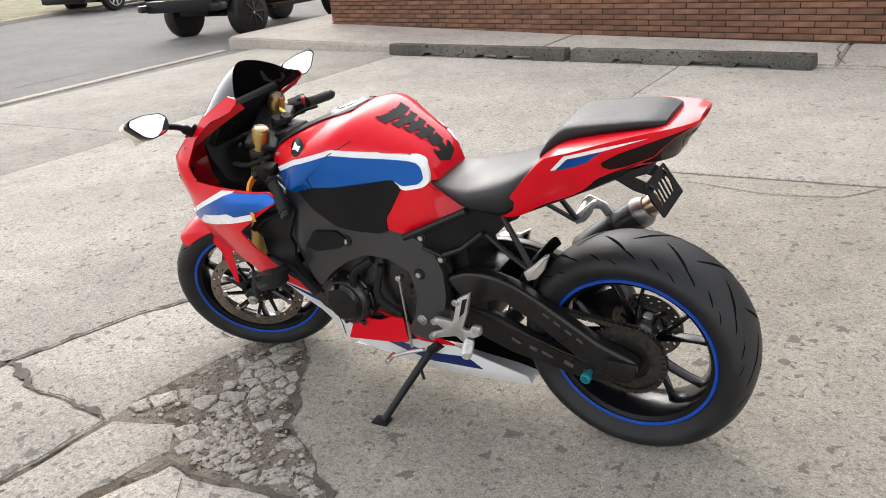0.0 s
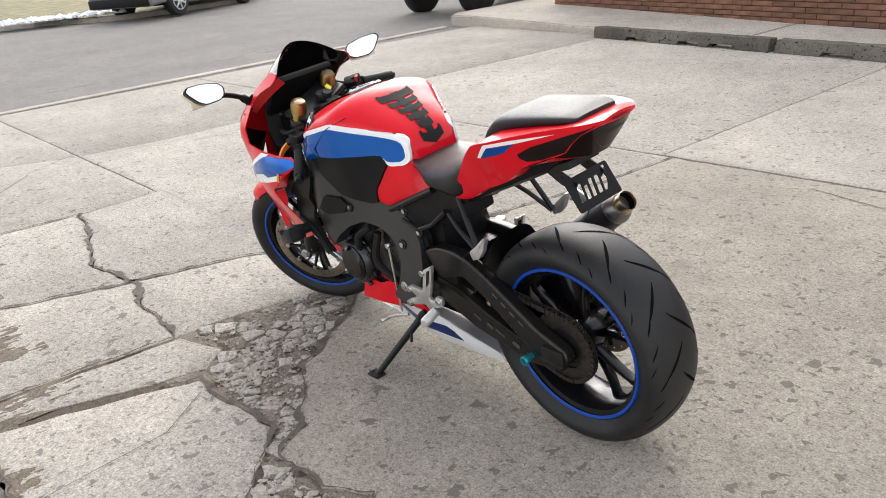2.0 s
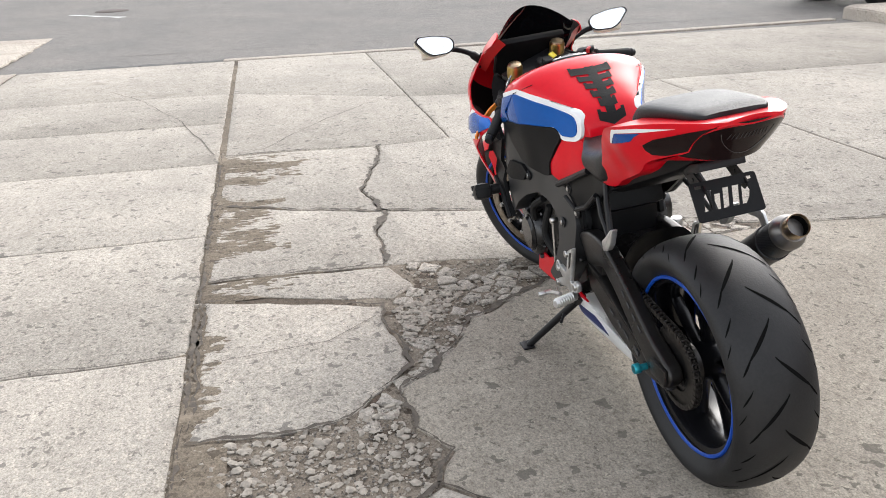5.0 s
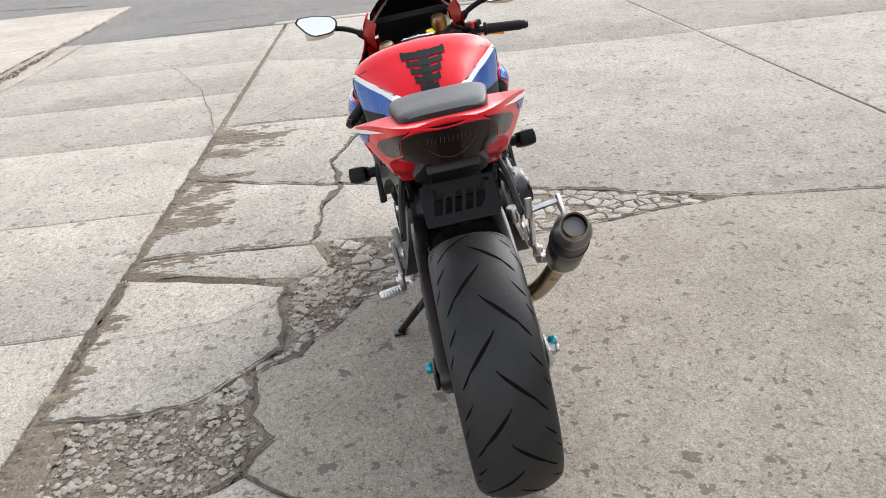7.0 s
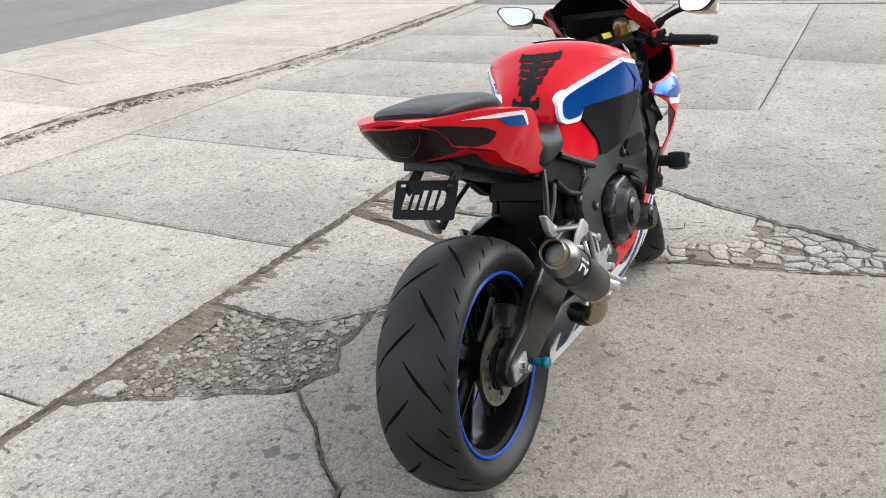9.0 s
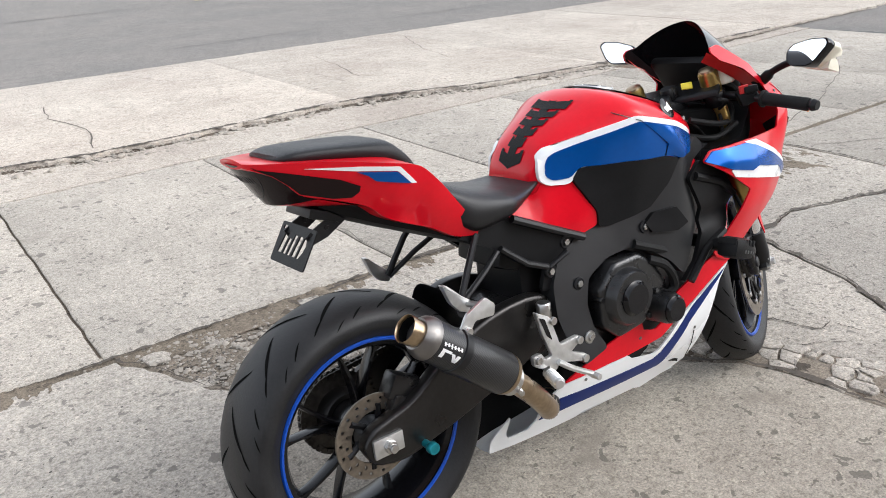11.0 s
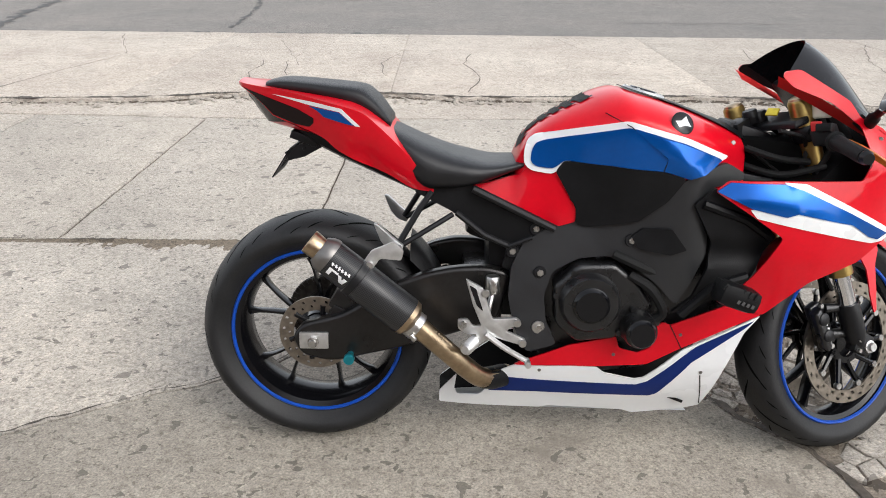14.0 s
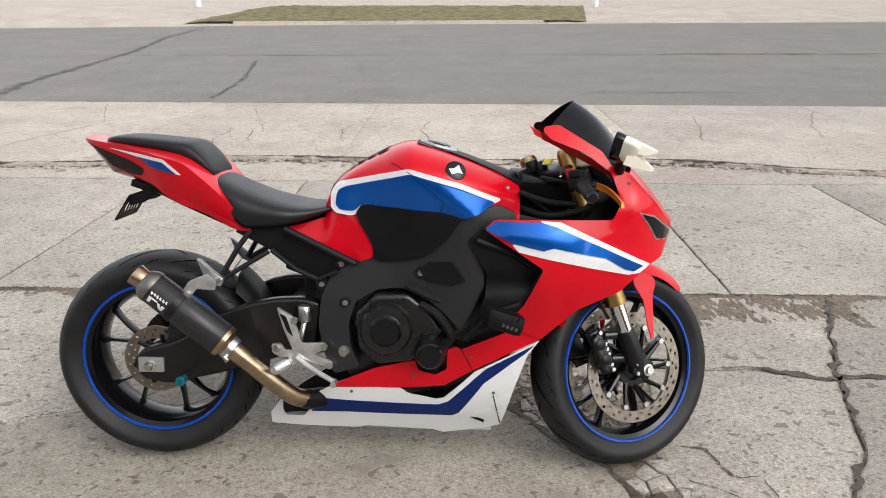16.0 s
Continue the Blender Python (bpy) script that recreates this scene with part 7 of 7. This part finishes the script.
for s in (-1, 1):
    bm = bmesh.new()
    panel(bm, [(-0.02, 0.288), (0.045, 0.272), (0.058, 0.25), (0.040, 0.21), (0.034, 0.15), (0.030, 0.095), (0.020, 0.085), (0.012, 0.13), (0.006, 0.20), (-0.02, 0.245)], lambda x, z: 0.072 + 0.16 * max(0, 0.27 - z) * (1 if z > 0.14 else 0.9), s, 0.028, 0.004, 0.02)
    part("fender_leg", bm, RED, fender)

# triple clamp, bars, controls, dash
bm = bmesh.new()
plate(bm, corners([(1.097, 0.862), (1.187, 0.894), (1.187, 0.874), (1.097, 0.842)], 0.006), -0.13, 0.13, 0.004)
cyl(bm, (1.118, 0, 0.855), (1.108, 0, 0.895), 0.022, 24)
plate(bm, corners([(1.165, 0.715), (1.265, 0.755), (1.265, 0.725), (1.165, 0.685)], 0.006), -0.13, 0.13, 0.004)
steered(part("triple_clamp", bm, SATIN, bike, "black triple clamp"))
bm = bmesh.new()
cyl(bm, (1.093, 0, 0.865), (1.082, 0, 0.897), 0.018, 20)
box(bm, (1.055, 0.01, 0.858), (0.06, 0.045, 0.028), (0, -20, 10), 0.006)
steered(part("ignition_lock", bm, SATIN, bike))
for s in (-1, 1):
    bm = bmesh.new()
    cyl(bm, (1.166, s * 0.105, 0.820), (1.152, s * 0.105, 0.856), 0.034, 24)
    tube(bm, [(1.152, s * 0.125, 0.842), (1.098, s * 0.235, 0.812), (1.042, s * 0.360, 0.772)], 0.0115, 12)
    bar = steered(part("clip_on_bar", bm, SATIN, bike, "black clip-on handlebar"))
    bm = bmesh.new()
    g0, g1 = Vector((1.097, s * 0.237, 0.811)), Vector((1.045, s * 0.353, 0.774))
    turned(bm, g0, g1, [(0, 0.022), (0.05, 0.023), (0.07, 0.0175), (0.5, 0.0165), (0.95, 0.017), (1, 0.015)], 20)
    part("grip", bm, GRIPS, bar, "ribbed black rubber grip")
    bm = bmesh.new()
    turned(bm, g1, g1 + (g1 - g0).normalized() * 0.02, [(0, 0.013), (0.4, 0.016), (1, 0.012)], 18)
    part("bar_end", bm, SATIN, bar)
    bm = bmesh.new()
    box(bm, (1.114, s * 0.198, 0.826), (0.05, 0.05, 0.045), (s * 14, 0, -s * 20), 0.01)
    box(bm, (1.097, s * 0.212, 0.842), (0.03, 0.035, 0.02), (0, 0, -s * 20), 0.005)
    sw = part("switch_block", bm, PLASTIC, bar)
    if s < 0:
        bm = bmesh.new()
        box(bm, (1.086, s * 0.198, 0.846), (0.01, 0.024, 0.022), (0, -15, 20), 0.003)
        part("kill_switch", bm, REDPART, sw, "red engine switch")
    bm = bmesh.new()
    lev = spline([(1.158, s * 0.19, 0.816), (1.176, s * 0.228, 0.800), (1.170, s * 0.28, 0.776), (1.150, s * 0.335, 0.752)], 5)
    rows = []
    for i, p in enumerate(lev):
        h = 0.009 - 0.003 * i / len(lev)
        rows.append([p + Vector((0.004, 0, h)), p + Vector((-0.004, 0, h)), p + Vector((-0.005, 0, -h)), p + Vector((0.005, 0, -h))])
    loft(bm, rows)
    part("lever", bm, ORANGE, bar, "orange anodised hand lever")
    bm = bmesh.new()
    cyl(bm, (1.150, s * 0.185, 0.814), (1.170, s * 0.195, 0.814), 0.014, 14)
    part("lever_pivot", bm, SATIN, bar)
bm = bmesh.new()
turned(bm, (1.172, -0.14, 0.868), (1.170, -0.14, 0.912), [(0, 0.02), (0.1, 0.024), (0.8, 0.024), (0.82, 0.026), (1, 0.024)], 24)
res = steered(part("fluid_reservoir", bm, CREAM, bike, "cloudy white brake fluid reservoir"))
bm = bmesh.new()
tube(bm, [(1.170, -0.14, 0.870), (1.155, -0.16, 0.858), (1.13, -0.18, 0.84)], 0.006, 8)
part("reservoir_hose", bm, GRIPS, res)
bm = bmesh.new()
box(bm, (1.108, -0.050, 0.889), (0.022, 0.030, 0.005), (8, -50, 12), 0.002)
steered(part("yellow_tag", bm, YELLOW, bike, "bright yellow plastic tag"))
bm = bmesh.new()
box(bm, (1.245, 0, 0.90), (0.03, 0.25, 0.16), (0, -38, 0), 0.012)
dash = part("dash_panel", bm, PLASTIC, bike, "dark instrument panel")
bm = bmesh.new()
box(bm, (1.228, 0, 0.912), (0.003, 0.15, 0.078), (0, -38, 0), 0.002)
part("dash_screen", bm, GLOSS, dash)
for k, pts in enumerate(([(1.05, -0.12, 0.82), (1.12, -0.15, 0.80), (1.2, -0.13, 0.79)], [(1.04, -0.10, 0.78), (1.13, -0.14, 0.76), (1.24, -0.13, 0.78)], [(1.22, -0.12, 0.76), (1.26, -0.1, 0.82), (1.25, -0.05, 0.87)], [(1.05, 0.12, 0.82), (1.12, 0.15, 0.80), (1.2, 0.13, 0.79)], [(1.15, -0.06, 0.86), (1.20, -0.10, 0.82), (1.18, -0.13, 0.76)], [(1.12, 0.16, 0.87), (1.17, 0.12, 0.84), (1.2, 0.05, 0.80)], [(1.10, -0.18, 0.87), (1.17, -0.15, 0.85), (1.22, -0.06, 0.80)],
                         [(1.02, -0.08, 0.84), (1.08, -0.11, 0.80), (1.14, -0.10, 0.76)], [(1.02, 0.08, 0.84), (1.08, 0.11, 0.80), (1.14, 0.10, 0.76)], [(1.08, 0.0, 0.88), (1.16, 0.03, 0.85), (1.22, 0.06, 0.82)])):
    bm = bmesh.new()
    tube(bm, spline(pts, 6), 0.0085 if k < 4 else 0.005, 8)
    part("cable", bm, GRIPS, bike, "black control cable")
# Added filler box; its near-black colour imitates the shaded gap behind the forks.
bm = bmesh.new()
box(bm, (1.15, 0, 0.785), (0.22, 0.20, 0.10), (0, 4, 0), 0.02)
part("air_duct", bm, SHADEBLACK, bike, "near-black filler box that darkens the gap behind the forks")
bm = bmesh.new()
box(bm, (1.07, 0, 0.80), (0.12, 0.11, 0.13), (0, 16, 0), 0.02)
box(bm, (1.06, 0, 0.735), (0.14, 0.25, 0.05), (0, 10, 0), 0.015)
part("steering_head", bm, SATIN, bike)


# mirrors
def mirror(s):
    dx = 0.06
    bm = bmesh.new()
    tube(bm, spline([(1.247, s * 0.135, 0.905), (1.247, s * 0.17, 0.935), (1.243, s * 0.215, 0.957), (1.235, s * 0.25, 0.966)], 5), [0.015] * 5 + [0.0095] * 11, 10)
    box(bm, (1.247, s * 0.135, 0.905), (0.06, 0.012, 0.03), (0, 40, s * 12), 0.004)
    o = part("mirror", bm, PLASTIC, bike, "black mirror on a stalk")
    o.location = (dx, s * 0.026, -0.012 if s > 0 else -0.026)
    shape = [(0.228, 0.985), (0.245, 1.006), (0.31, 1.022), (0.372, 1.025), (0.386, 1.01), (0.352, 0.962), (0.325, 0.945), (0.262, 0.945), (0.238, 0.957)]
    pts = [Vector(p) for p in corners(shape, 0.012, 3)]
    c = sum(pts, Vector((0, 0))) / len(pts)
    bm = bmesh.new()
    rows = []
    for x, k in ((1.214, 0.94), (1.212, 1.0), (1.222, 1.02), (1.25, 0.9), (1.268, 0.7), (1.276, 0.4)):
        rows.append([(x + 0.10 * (p.x - 0.3) * -1 * 0.3, s * (c.x + (p.x - c.x) * k), c.y + (p.y - c.y) * k) for p in pts])
    loft(bm, rows)
    part("mirror_shell", bm, GLOSS, o)
    bm = bmesh.new()
    rows = []
    for x, k in ((1.238, 0.9), (1.260, 0.88), (1.276, 0.74), (1.286, 0.45)):
        rows.append([(x - 0.03 * (p.x - 0.3), s * (c.x + (p.x - c.x) * k + 0.006), c.y + (p.y - c.y) * k + 0.002) for p in pts])
    loft(bm, rows)
    for z0, z1, tip in ((0.985, 1.012, 1.322), (0.950, 0.985, 1.330)):
        zm = z1 - 0.004 if z0 > 0.97 else z0 + 0.006
        loft(bm, [[(x, s * (0.305 + w * a), zm + ((z1 if b > 0 else z0) - zm) * h) for a, b in ((-1, -1), (1, -1), (1, 1), (-1, 1))] for x, w, h in ((1.255, 0.055, 1.0), (1.285, 0.045, 0.85), (1.308, 0.032, 0.5), (tip, 0.016, 0.15))])
    part("mirror_back", bm, CREAM, o, "cream white mirror back with a notched end")
    bm = bmesh.new()
    bm.faces.new([bm.verts.new((1.2115 - 0.03 * (p.x - 0.3), s * (c.x + (p.x - c.x) * 0.92), c.y + (p.y - c.y) * 0.92)) for p in pts])
    bmesh.ops.recalc_face_normals(bm, faces=bm.faces[:])
    part("mirror_glass", bm, MIRROR, o, "clear mirror glass", smooth=False)
    tip = Matrix.Translation((1.24, s * 0.25, 0.97)) @ pose(0, 0, 0, 0, 20, 6 if s > 0 else -18) @ Matrix.Scale(0.92, 4) @ Matrix.Translation((-1.24, -s * 0.25, -0.97))
    for c in o.children:
        c.matrix_local = tip


both(mirror)


# sliders, rests, stand
def slider(s):
    bm = bmesh.new()
    cyl(bm, (1.0, s * 0.15, 0.506), (1.0, s * 0.27, 0.506), 0.018, 20)
    box(bm, (1.004, s * 0.288, 0.504), (0.104, 0.062, 0.056), (0, 20, -s * 8), 0.02)
    o = part("frame_slider", bm, PLASTIC, bike, "black ribbed crash slider")
    for k in range(6):
        bm = bmesh.new()
        box(bm, (0.966 + 0.0145 * k, s * 0.292, 0.535 - 0.0052 * k), (0.007, 0.05, 0.016), (0, 35, -s * 8), 0.002)
        part("slider_rib", bm, GRIPS, o)
    bm = bmesh.new()
    for k in range(6):
        box(bm, (0.978 + 0.011 * k, s * 0.3195, 0.508 - 0.004 * k), (0.007, 0.0015, 0.009), (0, 30, -s * 8), 0)
    part("slider_print", bm, GREYPRINT, o, smooth=False)


both(slider)


def rearset(s):
    bm = bmesh.new()
    plate(bm, corners([(0.384, 0.508), (0.427, 0.483), (0.452, 0.405), (0.512, 0.408), (0.524, 0.395), (0.485, 0.374), (0.536, 0.351), (0.533, 0.333), (0.449, 0.359), (0.418, 0.334), (0.404, 0.341), (0.415, 0.366), (0.393, 0.362), (0.367, 0.378), (0.366, 0.403), (0.392, 0.404), (0.403, 0.385), (0.425, 0.386), (0.402, 0.442)], 0.007), s * 0.186, s * 0.199, 0.003)
    o = part("rearset_plate", bm, ALU, bike, "cast silver rearset plate")
    bm = bmesh.new()
    plate(bm, corners([(0.393, 0.492), (0.410, 0.483), (0.428, 0.425), (0.412, 0.440)], 0.004), s * 0.185, s * 0.1998, 0)
    part("heel_cutout", bm, GLOSS, o)
    bm = bmesh.new()
    turned(bm, (0.412, s * 0.19, 0.346), (0.384, s * 0.262, 0.349), [(0, 0.012), (0.05, 0.014), (0.95, 0.013), (1, 0.01)], 16)
    for k in range(7):
        t = 0.2 + 0.11 * k
        p = Vector((0.412, s * 0.19, 0.346)).lerp(Vector((0.384, s * 0.262, 0.349)), t)
        cyl(bm, p, p + Vector((-0.0015, s * 0.004, 0)), 0.0155, 14)
    part("foot_peg", bm, ALU, o, "knurled silver foot peg")
    for x, z in ((0.380, 0.390), (0.512, 0.396), (0.527, 0.343), (0.433, 0.472)):
        bm = bmesh.new()
        cyl(bm, (x, s * 0.197, z), (x, s * 0.206, z), 0.010, 12)
        part("rearset_bolt", bm, STEEL, o)
    bm = bmesh.new()
    if s < 0:
        tube(bm, spline([(0.435, -0.205, 0.368), (0.48, -0.208, 0.335), (0.54, -0.208, 0.298)], 5), 0.0075, 8)
        cyl(bm, (0.54, -0.195, 0.296), (0.54, -0.232, 0.296), 0.008, 12)
        part("brake_pedal", bm, ALU, o)
        bm = bmesh.new()
        cyl(bm, (0.452, -0.15, 0.50), (0.452, -0.15, 0.455), 0.018, 20)
        cyl(bm, (0.452, -0.15, 0.455), (0.44, -0.165, 0.40), 0.008, 12)
        part("master_cylinder", bm, STEEL, bike, "rear brake master cylinder")
    else:
        tube(bm, [(0.628, 0.172, 0.265), (0.632, 0.166, 0.498)], 0.004, 8)
        cyl(bm, (0.632, 0.150, 0.498), (0.632, 0.174, 0.498), 0.009, 12)
        part("shift_rod", bm, STEEL, o, "thin steel shift rod")
        bm = bmesh.new()
        tube(bm, spline([(0.58, 0.18, 0.272), (0.64, 0.185, 0.252), (0.70, 0.185, 0.224)], 4), 0.006, 8)
        cyl(bm, (0.70, 0.172, 0.224), (0.70, 0.215, 0.224), 0.008, 12)
        part("shift_lever", bm, ALU, o)


both(rearset)
bm = bmesh.new()
tube(bm, [(0.600, 0.12, 0.225), (0.66, 0.19, 0.13), (0.716, 0.262, 0.037)], [0.013, 0.012, 0.011], 10)
tube(bm, [(0.60, 0.12, 0.225), (0.56, 0.12, 0.26)], 0.016, 10)
stand = part("side_stand", bm, SATIN, bike, "black side stand, folded out")
bm = bmesh.new()
plate(bm, corners([(0.695, 0.040), (0.752, 0.036), (0.755, 0.028), (0.695, 0.032)], 0.003), 0.248, 0.285, 0.002)
part("stand_foot", bm, SATIN, stand)
bm = bmesh.new()
tube(bm, [(0.63, 0.152, 0.185), (0.60, 0.18, 0.16)], 0.005, 8)
part("stand_tang", bm, SATIN, stand)
# warning label: a pale plate with plain print bars
for s in (1,):
    side_panels("warning_label", [(0.945, 0.762), (0.985, 0.776), (0.992, 0.758), (0.952, 0.744)], frame_f, LABEL, 0.002, 0.003, "small white warning label", r=0.001, sides=(s,))
    for k in range(3):
        side_panels("print_bar", [(0.95, 0.760 - 0.005 * k), (0.982, 0.771 - 0.005 * k), (0.983, 0.769 - 0.005 * k), (0.951, 0.758 - 0.005 * k)], frame_f, GLOSS, 0.003, 0.001, "", r=0, sides=(s,))


# ---- the bricks of the building, last ----
def brick_mesh(length):
    bm = bmesh.new()
    box(bm, (length / 2, 0.02, 0.0265), (length, 0.05, 0.053), bev=0)
    bmesh.ops.bevel(bm, geom=[e for e in bm.edges if all(v.co.y < 0 for v in e.verts)], offset=0.004, segments=1, affect="EDGES")
    me = bpy.data.meshes.new("brick")
    bm.to_mesh(me)
    bm.free()
    me.materials.append(BRICK)
    return me


full, half_brick = brick_mesh(0.302), brick_mesh(0.146)
rng = random.Random(11)


def lay(row, x, y, turn, me):
    ob = new("brick", me)
    ob.parent = wall
    ob.matrix_local = pose(x, y, 0.035 + 0.0625 * row, 0, 0, turn) @ pose(0, rng.uniform(-0.003, 0.002), 0)


rest = bmesh.new()
for row in range(48):
    for k in range(52):
        x = 0.012 + 0.31 * k - (0.155 if row % 2 else 0)
        first = row % 2 and k == 0
        if row < 9 and x < 9.8:
            if row > 7 and x > 0.7:
                continue
            lay(row, 0.012 if first else x, 0, 0, half_brick if first else full)
        elif row > 9 or x < 0.7:
            box(rest, (max(x, 0.1) + 0.15, 0.02, 0.035 + 0.0625 * row + 0.0265), (0.302, 0.05, 0.053), bev=0)
    for k in range(22):
        y = 0.05 + 0.31 * k + (0.155 if row % 2 else 0)
        if row < 5 and k < 4:
            lay(row, 0, y + 0.302, -90, full)
        else:
            box(rest, (0.02, y + 0.151, 0.035 + 0.0625 * row + 0.0265), (0.05, 0.302, 0.053), bev=0)
ob = part("upper_bricks", rest, BRICK, wall, "dark red-brown bricks of the upper wall", smooth=False)
tagged(ob, "dark red-brown bricks of the upper wall", "", kind="stuff")
